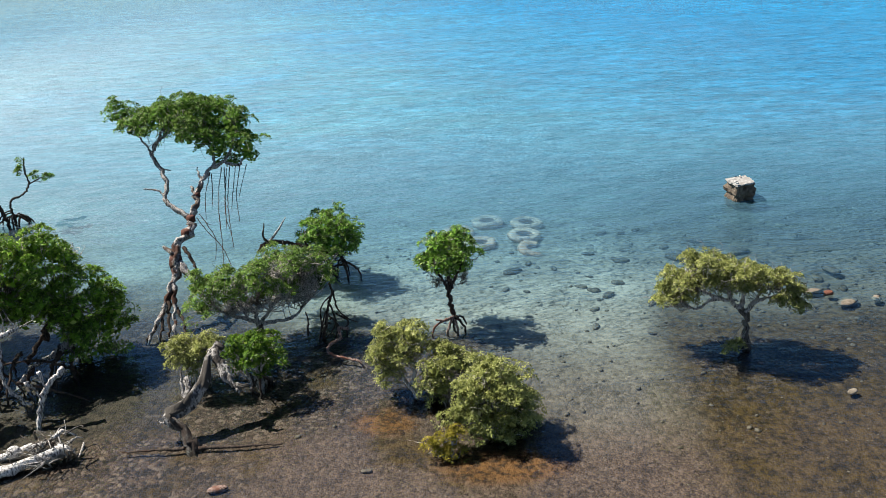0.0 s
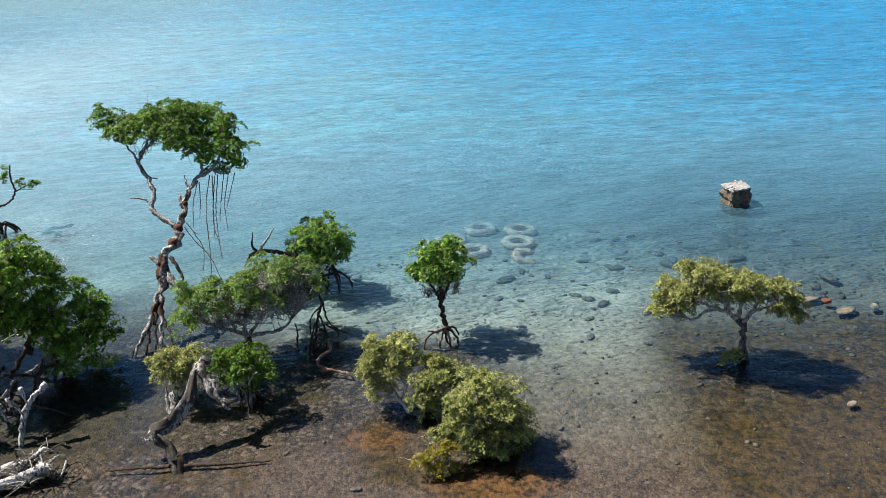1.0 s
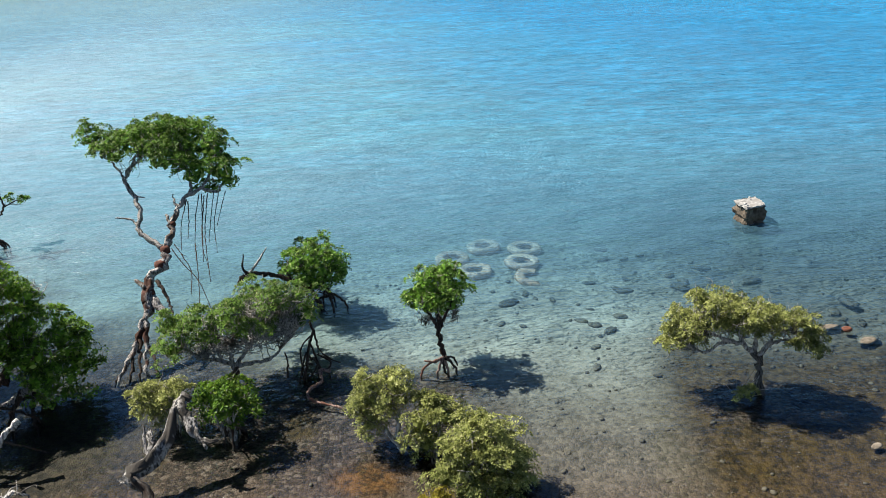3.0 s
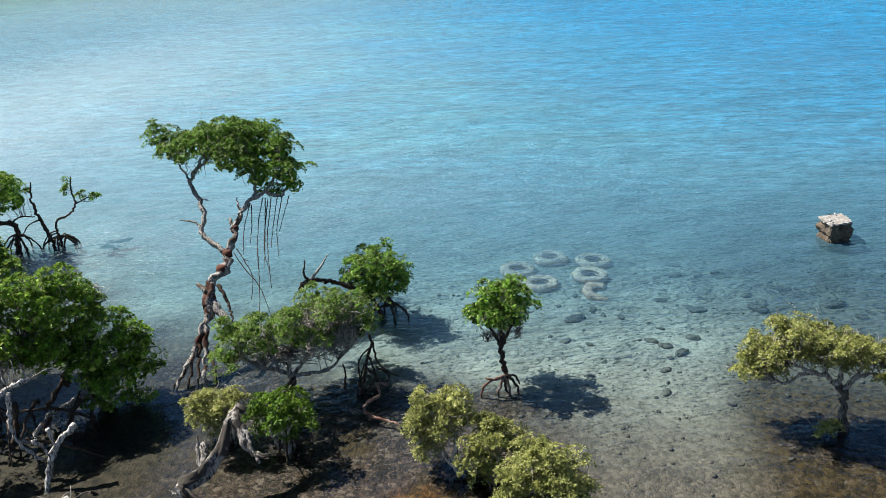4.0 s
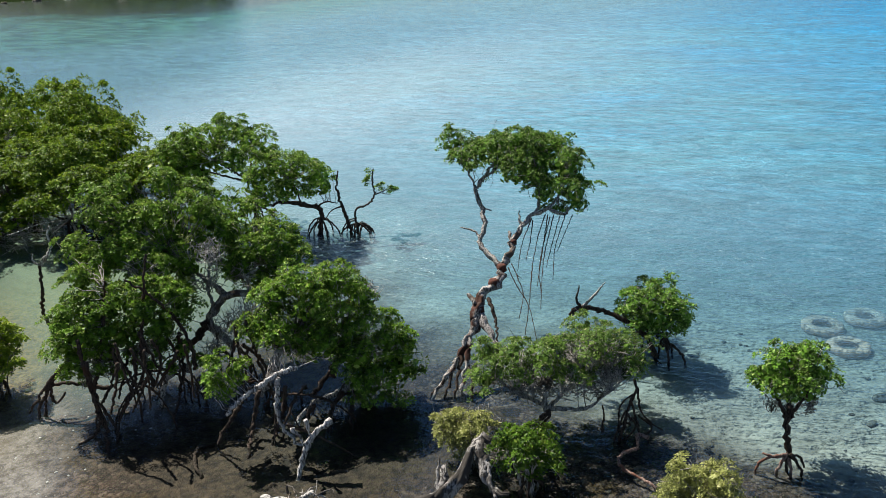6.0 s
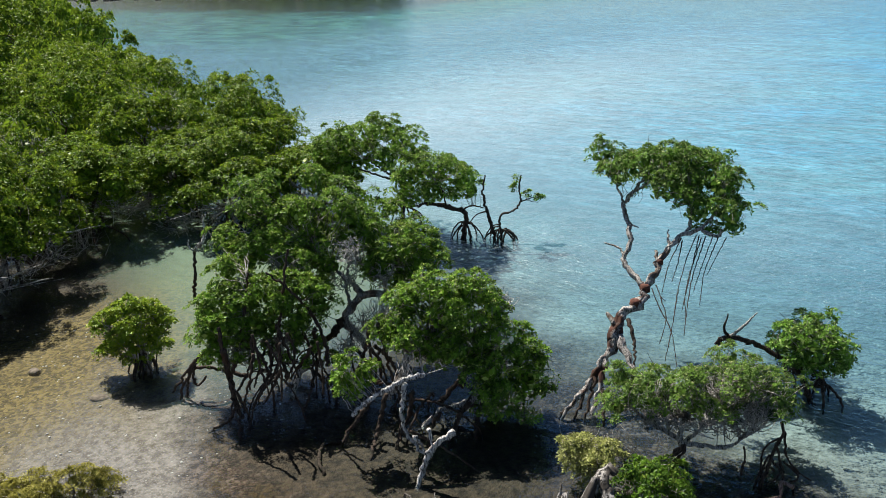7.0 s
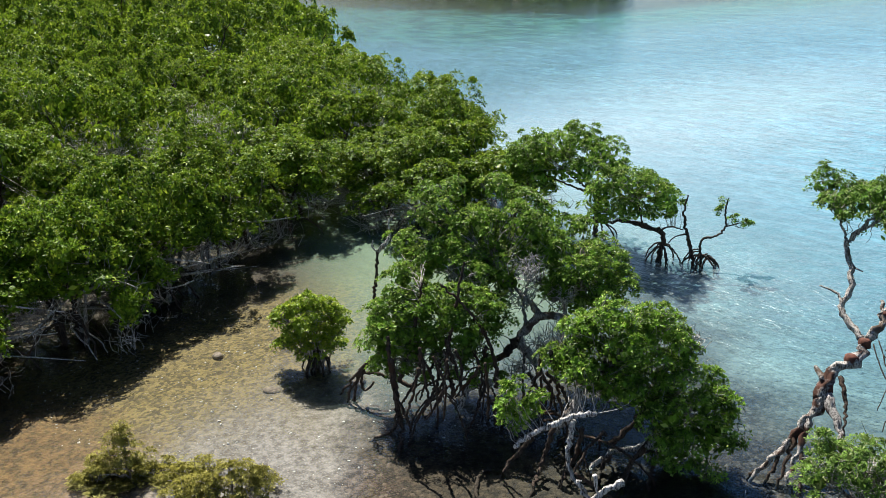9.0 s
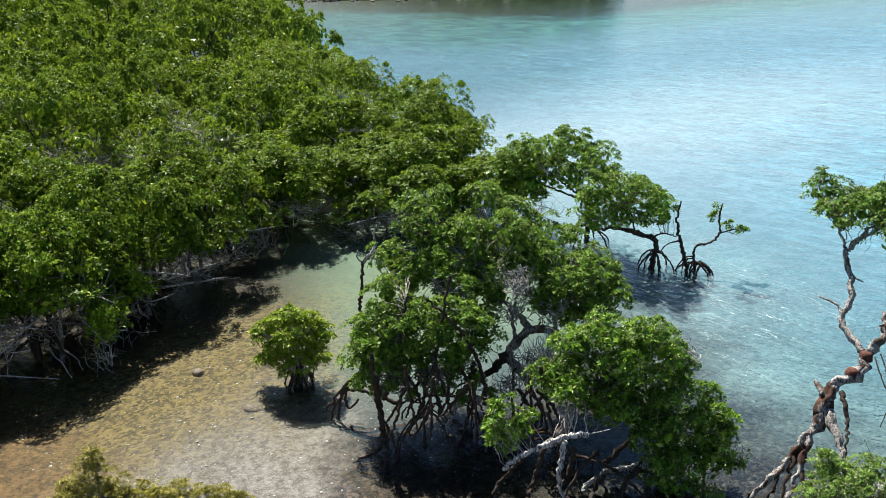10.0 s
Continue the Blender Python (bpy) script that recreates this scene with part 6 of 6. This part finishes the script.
flat_pole = Tree("dead_tree", "thin dark dead pole with a forked white tip", (-16.6, 16.2), GREEN, category="dead tree")
flat_pole.limb("trunk", 0.05, 0.035, [(-16.6, 16.08, -0.1), (-16.81, 16.04, 0.56), (-16.78, 16.08, 0.97), (-16.74, 16.13, 1.47), (-16.72, 16.15, 1.76)], M_ROOT)
flat_pole.limb("limb", 0.03, 0.015, [(-16.72, 16.15, 1.76), (-16.81, 16.05, 1.92), (-16.78, 16.08, 2.06)], M_DEAD)
flat_pole.limb("limb", 0.03, 0.015, [(-16.72, 16.15, 1.76), (-16.65, 16.24, 1.91), (-16.61, 16.29, 1.97)], M_DEAD)
flat_pole.limb("limb", 0.045, 0.02, [(-16.83, 16.22, 1.68), (-16.69, 16.39, 1.92), (-16.62, 16.48, 2.17), (-16.63, 16.47, 2.42), (-16.58, 16.53, 2.62)], M_DEAD)

flat_olive = Tree("mangrove_shrub", "low olive mangrove bush on the brown sand flat", (-14.0, 8.75), GOLD, category="shrub")
flat_olive.blob(-14.04, 8.71, 0.74, 0.27, 0.27)
flat_olive.blob(-13.99, 8.76, 0.28, 0.34, 0.3)
flat_olive.blob(-14.34, 8.33, 0.2, 0.39, 0.3)
flat_olive.blob(-14.5, 8.13, -0.14, 0.4, 0.25)
flat_olive.blob(-13.83, 8.96, 0.02, 0.35, 0.25)
flat_olive.blob(-13.62, 9.22, -0.09, 0.5, 0.28)
flat_olive.blob(-14.2, 8.5, -0.28, 0.6, 0.4)
flat_olive.blob(-13.3, 9.61, -0.02, 0.45, 0.22)
flat_olive.blob(-13.45, 9.43, -0.28, 0.5, 0.3)

flat_olive_low = Tree("mangrove_shrub", "low olive mangrove bush on the brown sand flat", (-11.9, 9.75), GOLD, category="shrub")
flat_olive_low.blob(-11.96, 9.73, 0.59, 0.33, 0.18)
flat_olive_low.blob(-11.71, 10.04, 0.42, 0.37, 0.22)
flat_olive_low.blob(-12.23, 9.39, 0.36, 0.37, 0.22)
flat_olive_low.blob(-11.9, 9.8, 0.12, 0.56, 0.28)
flat_olive_low.blob(-12.48, 9.09, 0.22, 0.37, 0.23)

for one, count, height, reach in ((point_tree, 9, 0.55, 0.5), (point_pole, 8, 0.45, 0.42), (point_small, 6, 0.35, 0.35), (flat_bush, 12, 0.45, 0.4), (rounded, 5, 0.4, 0.45), (low_green, 5, 0.3, 0.3), (near_land, 5, 0.7, 1.1), (near_sea, 4, 0.6, 0.9), (point_back, 6, 0.7, 0.8), (rootclump, 2, 0.4, 0.45)):
    one.spread_roots(count, height, reach)
for k, (x, y) in enumerate(((-0.3, -0.6), (0.6, -0.8), (1.4, -0.2), (0.4, 0.5), (2.3, 0.2))):
    near_land.spread_roots(3, 0.75 + 0.1 * (k % 3), 0.75, 0.024, M_ROOT, (x, y))
for x, y in ((-0.4, -0.4), (0.6, 0.3)):
    near_sea.spread_roots(3, 0.6, 0.7, 0.024, M_ROOT, (x, y))
tall_trunk = next(o for o in tall.ob.children if o.name.startswith("trunk"))
for x, y, z, s in ((-6.29, 18.2, 1.22, 0.125), (-6.12, 18.72, 1.68, 0.12), (-6.05, 19.0, 1.93, 0.11), (-5.97, 19.5, 2.35, 0.07)):
    v, f = lump(tall.rng, s, s * 0.85, s * 1.25, 0.3)
    mesh_object("knot", [(a + x - tall.base[0], b + y - tall.base[1], c + z) for a, b, c in v], f, M_KNOT, tall_trunk, True, "red-brown swollen knot")
for one in list(ALL_TREES):
    one.finish()


# ---- the wood behind the cove ----
def wood_tree(label, height, radius, lobes, thin, grow, twig, stems=4, roots=7, boughs=0, dead=0, low=0.44):
    t = Tree("mangrove_tree", label, (0, 0), WOOD, group="mangrove wood", thin=thin, grow=grow, twig=twig)
    r = t.rng
    # a broad dome with smaller closed domes leaning out round it
    t.blob(0, 0, height * 0.62, radius * 0.72, height * 0.24)
    turn = r.uniform(0, 6.28)
    for k in range(lobes + 2):
        ang, up = turn + k * 2.4 + r.normal(0, 0.25), (k + 0.5) / (lobes + 2)
        out = radius * (0.95 * math.sqrt(1 - 0.7 * up) + r.normal(0, 0.07))
        z = height * (low + (0.72 - low) * up + r.normal(0, 0.03))
        t.blob(out * math.cos(ang), out * math.sin(ang), z, radius * r.uniform(0.38, 0.54), height * r.uniform(0.13, 0.17))
    for k in range(stems):
        ang = k * 6.28 / stems + r.normal(0, 0.3)
        d = np.array((math.cos(ang), math.sin(ang), 0))
        t.limb("trunk", 0.07, 0.03, [d * 0.3 + (0, 0, 0.0), d * 0.45 + (0, 0, height * 0.3), d * radius * 0.38 + (0, 0, height * 0.45), d * radius * 0.55 + (0, 0, height * 0.58)], M_TWIG if k % 3 == 2 else M_ROOT)
    for k in range(boughs):
        ang = r.uniform(0, 6.28)
        d, h = np.array((math.cos(ang), math.sin(ang), 0)), r.uniform(0.3, 1.3)
        bend = (*r.normal(0, 0.2, 2), r.normal(0.1, 0.15))
        t.limb("limb", 0.032, 0.01, [d * 0.4 + (0, 0, h), d * radius * 0.65 + bend + (0, 0, h), d * radius * 1.35 + (*r.normal(0, 0.3, 2), h + r.uniform(-0.25, 0.45))], M_DEAD)
    for k in range(5 * dead):
        x, y, z, rx, rz = t.blobs[k]
        t.bare(x, y, z, rx, rz * 1.2, 48)
    if boughs and not dead:
        for k in range(5):
            x, y, z, rx, rz = t.blobs[k + 1]
            t.bare(x * 1.12, y * 1.12, z - rz * 0.9, rx * 1.05, rz * 1.1, 24, M_TWIG if k % 2 else M_DEAD)
    if dead:
        t.blobs = t.blobs[2:]
    if roots:
        t.spread_roots(roots, 0.9, 1.3, 0.035)
    return t.finish()


FRONT_LABEL = "green mangrove with a domed crown over tangled grey twigs"
BARE_LABEL = "half-bare mangrove with sparse leaves and grey twigs"
NEAR_WOOD = [wood_tree(FRONT_LABEL, h, r, n, 0.8, 1.5, 0.35, 4, 7, 8, 0, 0.36) for h, r, n in ((4.0, 1.7, 4), (4.4, 1.95, 5), (3.6, 1.5, 4), (4.5, 2.0, 5))]
NEAR_WOOD.append(wood_tree(BARE_LABEL, 3.6, 1.6, 4, 0.3, 1.2, 1.0, 5, 6, 8, 1))
LOW_WOOD = [wood_tree(FRONT_LABEL, h, r, n, 0.8, 1.5, 0.35, 3, 5, 6, 0, 0.24) for h, r, n in ((3.9, 1.8, 6), (4.3, 2.0, 7), (3.6, 1.7, 6))]
MID_WOOD = [wood_tree("broad green mangrove crown in the wood", h, r, n, 0.55, 1.8, 0.12, 2, 0, 0, 0, 0.2) for h, r, n in ((3.9, 1.9, 4), (4.4, 2.2, 4), (3.6, 1.8, 4))]
MID_WOOD.append(wood_tree(BARE_LABEL, 3.7, 1.7, 4, 0.3, 1.7, 0.5, 3, 0, 2, 1))
FAR_WOOD = [wood_tree("tall green mangrove deep in the wood", h, r, n, 0.5, 3.2, 0.05, 2, 0, 0, 0, 0.25) for h, r, n in ((4.2, 2.3, 3), (4.7, 2.6, 4), (3.9, 2.1, 3))]
WOOD_EDGE = [(-20.9, 2.0), (-20.9, 8.2), (-21.5, 11.6), (-23.6, 14.2), (-25.3, 16.6), (-25.6, 19.4), (-23.8, 21.6), (-22.0, 23.6), (-22.2, 25.0), (-25.5, 26.4), (-33.0, 28.6), (-49.0, 35.0), (-66.0, 42.5), (-85.0, 51.0), (-112.0, 62.0), (-125.0, 40.0), (-125.0, 2.0)]


def inside(x, y):
    hit = False
    for (ax, ay), (bx, by) in zip(WOOD_EDGE, WOOD_EDGE[1:] + WOOD_EDGE[:1]):
        if (ay > y) != (by > y) and x < (bx - ax) * (y - ay) / (by - ay) + ax:
            hit = not hit
    return hit


def plant_wood():
    rng = np.random.default_rng(7)
    placed = []
    tries = [(x, y) for x, y in rng.uniform((-115, 2), (-18, 66), (14000, 2)) if inside(x, y) and y > 2.5 - 0.13 * x]
    tries.sort(key=lambda p: math.hypot(p[0], p[1] - 5))
    for x, y in tries:
        d = math.hypot(x, y - 5)
        gap = 2.5 + 0.032 * max(0, d - 22)
        if any((x - a) ** 2 + (y - b) ** 2 < gap * gap for a, b in placed[-400:]):
            continue
        placed.append((x, y))
        stock = NEAR_WOOD if d < 29 else MID_WOOD if d < 52 else FAR_WOOD
        pick = int(rng.integers(0, 3 + (d < 29)))
        if d < 52 and rng.random() < 0.2:
            pick = len(stock) - 1
        source = stock[pick]
        if y > 17.0 - 0.2 * (x + 22) and d < 34 and pick < len(stock) - 1:
            source = LOW_WOOD[pick % 3]
        high = (3.5 + 0.05 * max(0, d - 24)) / (3.9 if d < 52 else 4.3) * rng.uniform(0.72, 1.36)
        wide = rng.uniform(0.9, 1.15) * (1.0 if d < 52 else 0.95 + 0.006 * (d - 44))
        copy_thing(source, pose(x, y, 0, rng.uniform(-3, 3), rng.uniform(-3, 3), rng.uniform(0, 360)) @ Matrix.Diagonal((wide, wide, high, 1)))


plant_wood()
for k, (x, y, h) in enumerate(((-19.9, 23.5, 0.8), (-22.2, 21.8, 0.8), (-20.6, 9.9, 1.15), (-21.8, 12.4, 1.15), (-23.7, 14.8, 1.05), (-20.4, 7.6, 1.15), (-25.0, 18.0, 0.9))):
    copy_thing(LOW_WOOD[k % 3], pose(x, y, 0, 0, 0, 70 * k) @ Matrix.Diagonal((0.95, 0.95, h, 1)))
for k, ob in enumerate(NEAR_WOOD + LOW_WOOD + MID_WOOD + FAR_WOOD):
    ob.location = (-27 - 4.5 * k, 7.5 + 0.7 * k + 2.5 * (k % 2), 0)


# ---- concrete block ----
def build_block():
    rng = np.random.default_rng(3)
    block = tagged(new("concrete_block"), "worn square concrete block with a lime-white top standing in the sea", "block")
    block.location = (8.47, 24.26, 0)
    block.rotation_euler = (radians(1), radians(-2), radians(14))
    n = 14
    for name, z0, z1, half, mat in (("body", -0.75, 0.495, 0.325, M_CONCRETE), ("cap", 0.499, 0.545, 0.32, M_CAP)):
        rows = 14 if name == "body" else 3
        verts, faces = [], []
        ring = [(-1 + 2 * k / n, -1) for k in range(n)] + [(1, -1 + 2 * k / n) for k in range(n)] + [(1 - 2 * k / n, 1) for k in range(n)] + [(-1, 1 - 2 * k / n) for k in range(n)]
        for r in range(rows + 1):
            z = z0 + (z1 - z0) * r / rows
            for u, v in ring:
                wear = 0.06 * noise.noise((u * 1.7, v * 1.7, z * 5)) + 0.035 * noise.noise((u * 5, v * 5, z * 14))
                layer = -0.05 * (math.sin(z * 19 + 0.6 * u) > 0.55) if name == "body" else 0
                k = (half + layer + wear) * (1 - 0.05 * (abs(u) > 0.99 and abs(v) > 0.99))
                verts.append((u * k, v * k, z + (0.03 * noise.noise((u * 3, v * 3, 9)) if r == rows else 0)))
        m = len(ring)
        faces = [(r * m + k, r * m + (k + 1) % m, (r + 1) * m + (k + 1) % m, (r + 1) * m + k) for r in range(rows) for k in range(m)]
        faces += [tuple(range(rows * m, rows * m + m)), tuple(range(m - 1, -1, -1))]
        mesh_object(name, verts, faces, mat, block, False, "" if name == "body" else "white crumbling top")
    for x, y, s in ((-0.27, -0.2, 0.05), (-0.3, -0.33, 0.04), (0.1, 0.2, 0.035)):
        v, f = lump(rng, s, s * 0.8, s * 0.8)
        mesh_object("rubble", [(a + x, b + y, c + 0.6) for a, b, c in v], f, M_LIME, block)


build_block()


# ---- tyres on the seabed ----
def build_tyre(x, y, z, tilt, turn, seed, share=1.0):
    rng = np.random.default_rng(seed)
    shift = Vector(rng.uniform(-40, 40, 3))
    profile = [(0.2, 0.05), (0.23, 0.105), (0.33, 0.135), (0.42, 0.12), (0.455, 0.07), (0.46, 0.0), (0.455, -0.07), (0.42, -0.12), (0.33, -0.135), (0.23, -0.105), (0.2, -0.05), (0.24, -0.03), (0.26, 0.0), (0.24, 0.03)]
    m, n = len(profile), 40
    verts = []
    for k in range(n):
        a = 2 * math.pi * share * k / (n if share == 1.0 else n - 1)
        for r, h in profile:
            p = Vector((r * math.cos(a), r * math.sin(a), h * 0.6))
            lug = 0.012 if r > 0.44 and k % 2 else 0
            p *= 1 + 0.09 * noise.noise(p * 4 + shift) - lug
            verts.append(tuple(p))
    faces = [(k * m + i, k * m + (i + 1) % m, ((k + 1) % n) * m + (i + 1) % m, ((k + 1) % n) * m + i) for k in range(n if share == 1.0 else n - 1) for i in range(m)]
    if share < 1.0:
        faces += [tuple(range(m - 1, -1, -1)), tuple(range((n - 1) * m, n * m))]
    ob = tagged(new("tyre"), "old silted truck tyre lying on the seabed" if share == 1.0 else "broken half of a silted tyre on the seabed", "tyre", "sunken tyres")
    ob.matrix_basis = pose(x, y, z, 0.3 * tilt, tilt, 0) @ pose(0, 0, 0, 0, 0, turn)
    mesh_object("rubber_ring", verts, faces, M_TYRE, ob)


for k, (x, y, z, tilt) in enumerate(((0.15, 22.83, -0.15, 2), (1.0, 23.57, -0.14, -2), (2.12, 23.33, -0.15, 2), (1.97, 22.33, -0.13, 2), (2.16, 21.38, -0.2, 13), (0.72, 21.93, -0.16, -2))):
    build_tyre(x, y, z, tilt, 40 * k if k != 4 else 75, 20 + k, 0.6 if k == 4 else 1.0)


# ---- stones ----
def build_stone(label, x, y, z, sx, sy, sz, turn, mat, seed, name="stone"):
    rng = np.random.default_rng(seed)
    v, f = lump(rng, sx, sy, sz)
    ob = tagged(mesh_object(name, v, f, mat), label, "stone")
    ob.matrix_basis = pose(x, y, z, rng.uniform(-5, 5), rng.uniform(-5, 5), turn)
    return ob


for k, (x, y, sx, sy, sz, mat) in enumerate(((8.2, 17.85, 0.3, 0.2, 0.12, M_STONEDARK), (8.0, 17.7, 0.26, 0.1, 0.1, M_STONE), (8.55, 17.1, 0.3, 0.17, 0.07, M_STONE), (9.2, 17.2, 0.17, 0.1, 0.06, M_STONE), (8.45, 18.5, 0.22, 0.12, 0.1, M_STONEDARK), (8.95, 18.95, 0.3, 0.15, 0.12, M_STONEDARK))):
    build_stone("flat weathered stone just breaking the surface", x, y, -0.02 if mat == M_STONE else -0.06, sx, sy, sz * 0.45, 20 * k, mat, 60 + k)
build_stone("rust-red lump among pale stones at the surface", 8.3, 17.5, 0.02, 0.11, 0.08, 0.06, 10, M_RUST, 70)
build_stone("pale flat stone at the waterline", 7.05, 13.45, 0.0, 0.11, 0.07, 0.03, 30, M_STONE, 71)
build_stone("pale flat stone on brown gravel", -1.5, 11.75, -0.04, 0.1, 0.05, 0.03, 5, M_STONE, 72)
build_stone("reddish flat stone on brown gravel", -3.85, 11.4, -0.02, 0.17, 0.07, 0.05, 10, M_RED, 73)
build_stone("pale stone on the sand flat", -17.65, 12.1, -0.03, 0.16, 0.12, 0.07, 0, M_STONE, 74)
build_stone("weed-covered stone on the sand flat", -15.2, 12.2, -0.05, 0.24, 0.16, 0.09, 40, M_STONEDARK, 75)
build_stone("pale stone on the seabed", 3.3, 14.35, -0.1, 0.13, 0.08, 0.06, 0, M_STONE, 76)
for k, (x, y, s) in enumerate(((4.25, 20.3, 0.22), (1.45, 19.9, 0.28), (3.55, 18.2, 0.2), (1.9, 20.4, 0.14), (2.5, 20.0, 0.12), (5.6, 20.4, 0.3), (6.4, 21.5, 0.26), (6.0, 19.6, 0.2), (7.3, 20.5, 0.3), (4.4, 17.6, 0.15), (3.0, 16.6, 0.14), (-0.6, 20.5, 0.16), (4.1, 16.2, 0.12))):
    build_stone("dark weedy stone on the shallow seabed", x, y, -depth_at(x, y) + 0.02, s, s * 0.55, s * 0.35, 25 * k, M_STONEDARK, 80 + k)


rng = np.random.default_rng(41)
for k in range(44):
    x, y = rng.uniform((1.2, 17.4), (9.5, 23.4))
    s = rng.uniform(0.07, 0.2)
    build_stone("dark weedy stone on the shallow seabed", x, y, -float(depth_at(x, y)) + 0.01, s, s * rng.uniform(0.45, 0.75), s * 0.35, rng.uniform(0, 180), M_STONEDARK, 120 + k)


def scatter(name, label, count, box, mats, low, high, seed):
    """Countless small stones as one mesh."""
    rng = np.random.default_rng(seed)
    shapes = [lump(rng, 1, rng.uniform(0.6, 0.9), rng.uniform(0.35, 0.5), 0.2, 1) for _ in range(6)]
    verts, faces, off = [], [], 0
    for _ in range(count):
        x, y = rng.uniform((box[0], box[2]), (box[1], box[3]))
        s, a = low + (high - low) * rng.random() ** 2.5, rng.uniform(0, 6.28)
        v, f = shapes[int(rng.integers(0, 6))]
        p = np.array(v) * s
        z = -float(depth_at(x, y)) + s * 0.1 + 0.05 * noise.noise((x * 0.5, y * 0.5, 0)) + 0.025 * noise.noise((x * 1.9, y * 1.9, 3))
        ca, sa = math.cos(a), math.sin(a)
        verts.append(np.stack([p[:, 0] * ca - p[:, 1] * sa + x, p[:, 0] * sa + p[:, 1] * ca + y, p[:, 2] + z], 1))
        faces += [tuple(i + off for i in face) for face in f]
        off += len(p)
    tagged(mesh_object(name, np.vstack(verts), faces, mats), label, "pebbles", kind="stuff")


scatter("pale_pebbles", "pale pebbles and shell bits on the seabed", 600, (-6, 11, 10, 16), M_STONE, 0.008, 0.026, 31)
scatter("dark_pebbles", "dark weedy stones on the seabed", 500, (-3, 11, 12, 23), M_STONEDARK, 0.02, 0.075, 32)
# white bits on the flat double as sun glitter
scatter("flat_pebbles", "pale shell bits and made-up sun glints on the sand flat", 420, (-20, -11.2, 8, 15), M_LIME, 0.012, 0.042, 33)


# ---- driftwood heap ----
def build_driftwood():
    rng = np.random.default_rng(12)
    heap = tagged(new("driftwood_heap"), "heap of bleached driftwood sticks round a pale log", "driftwood")
    heap.location = (-6.95, 12.35, 0)
    v, f, _ = tube([(-0.75, -0.5, 0.03), (-0.35, -0.25, 0.1), (0.1, -0.1, 0.16), (0.35, 0.05, 0.15)], 0.11, 0.085, rng, 12, 0.3, flute=0.2)
    mesh_object("log", v, f, M_DEAD, heap, True, "pale split log")
    v, f, _ = tube([(-0.9, 0.1, 0.0), (-0.5, 0.15, 0.15), (0.0, 0.1, 0.3), (0.2, 0.3, 0.4)], 0.06, 0.03, rng, 8)
    mesh_object("bough", v, f, M_DEAD, heap)
    v, f = lump(rng, 0.12, 0.1, 0.13)
    mesh_object("stump_end", [(a - 0.62, b + 0.12, c + 0.12) for a, b, c in v], f, M_DEAD, heap)
    for k in range(54):
        a = rng.uniform(0, 6.28)
        s = np.array((rng.normal(0.05, 0.25), rng.normal(0.05, 0.2), rng.uniform(0.02, 0.3)))
        d = np.array((math.cos(a), math.sin(a), rng.uniform(-0.1, 0.55)))
        n = rng.uniform(0.2, 0.5)
        bend = rng.normal(0, 0.09, 3)
        e = s + d * n
        e[2] = max(e[2], 0.02)
        v, f, _ = tube([s, s + d * n * 0.5 + bend, e], rng.uniform(0.01, 0.024), 0.006, rng, 5, 0.1, 0.1, 0.4)
        mesh_object("stick", v, f, M_TWIG if k % 3 else M_DEADDARK, heap)


build_driftwood()


# ---- far headland ----
def build_headland():
    rng = np.random.default_rng(9)
    line = smooth_line([(-330, 110, 0), (-230, 120, 0), (-168, 126, 0), (-140, 142, 0), (-118, 156, 0)], 6.0)
    n, rows = len(line), 12
    verts = []
    for k, p in enumerate(line):
        for r in range(rows):
            t = r / (rows - 1)
            h = 34 * math.sin(min(1, t * 1.25) * math.pi / 2) ** 1.4 * (0.7 + 0.5 * noise.noise((k * 0.13, 2, 1))) * min(1.0, (n - k) / 3)
            o = 90 * t
            verts.append((p[0] - 0.72 * o + 3 * noise.noise((k * 0.6, t * 9, 0)), p[1] + o * 0.7, h - 0.6 + 1.5 * noise.noise((k * 0.5, t * 8, 4))))
    faces = [(k * rows + r, (k + 1) * rows + r, (k + 1) * rows + r + 1, k * rows + r + 1) for k in range(n - 1) for r in range(rows - 1)]
    tagged(mesh_object("headland", verts, faces, M_HILL), "dark scrub-covered headland across the bay", "headland", kind="structure")
    for k in range(90):
        p = line[int(rng.integers(0, n - 1))]
        if k < 40:
            p = line[int(n * rng.uniform(0.32, 0.62))]
        s = rng.uniform(0.3, 0.95)
        v, f = lump(rng, s * 1.4, s, s * 0.8)
        ob = tagged(mesh_object("shore_rock", v, f, M_ROCK, None, False), "weathered rock on the far shore", "rock", "far shore rocks")
        ob.location = (p[0] + rng.normal(0, 2.5), p[1] - 1.5 + rng.normal(0, 1.2), 0.1 * s)
    blobs = []
    for k in range(150):
        i, r = int(rng.integers(0, n - 1)), int(rng.integers(1, 7))
        x, y, z = verts[i * rows + r]
        blobs.append((x, y, z + 1.5, rng.uniform(2.5, 4.5), rng.uniform(1.5, 3.0)))
    bush, _ = leaves(rng, blobs, HILL, 1.0, 0.4)
    ob = leaf_mesh("headland_wood", bush, M_GREEN, None)
    tagged(ob, "dark green woods on the far headland", "woods", kind="stuff")


build_headland()
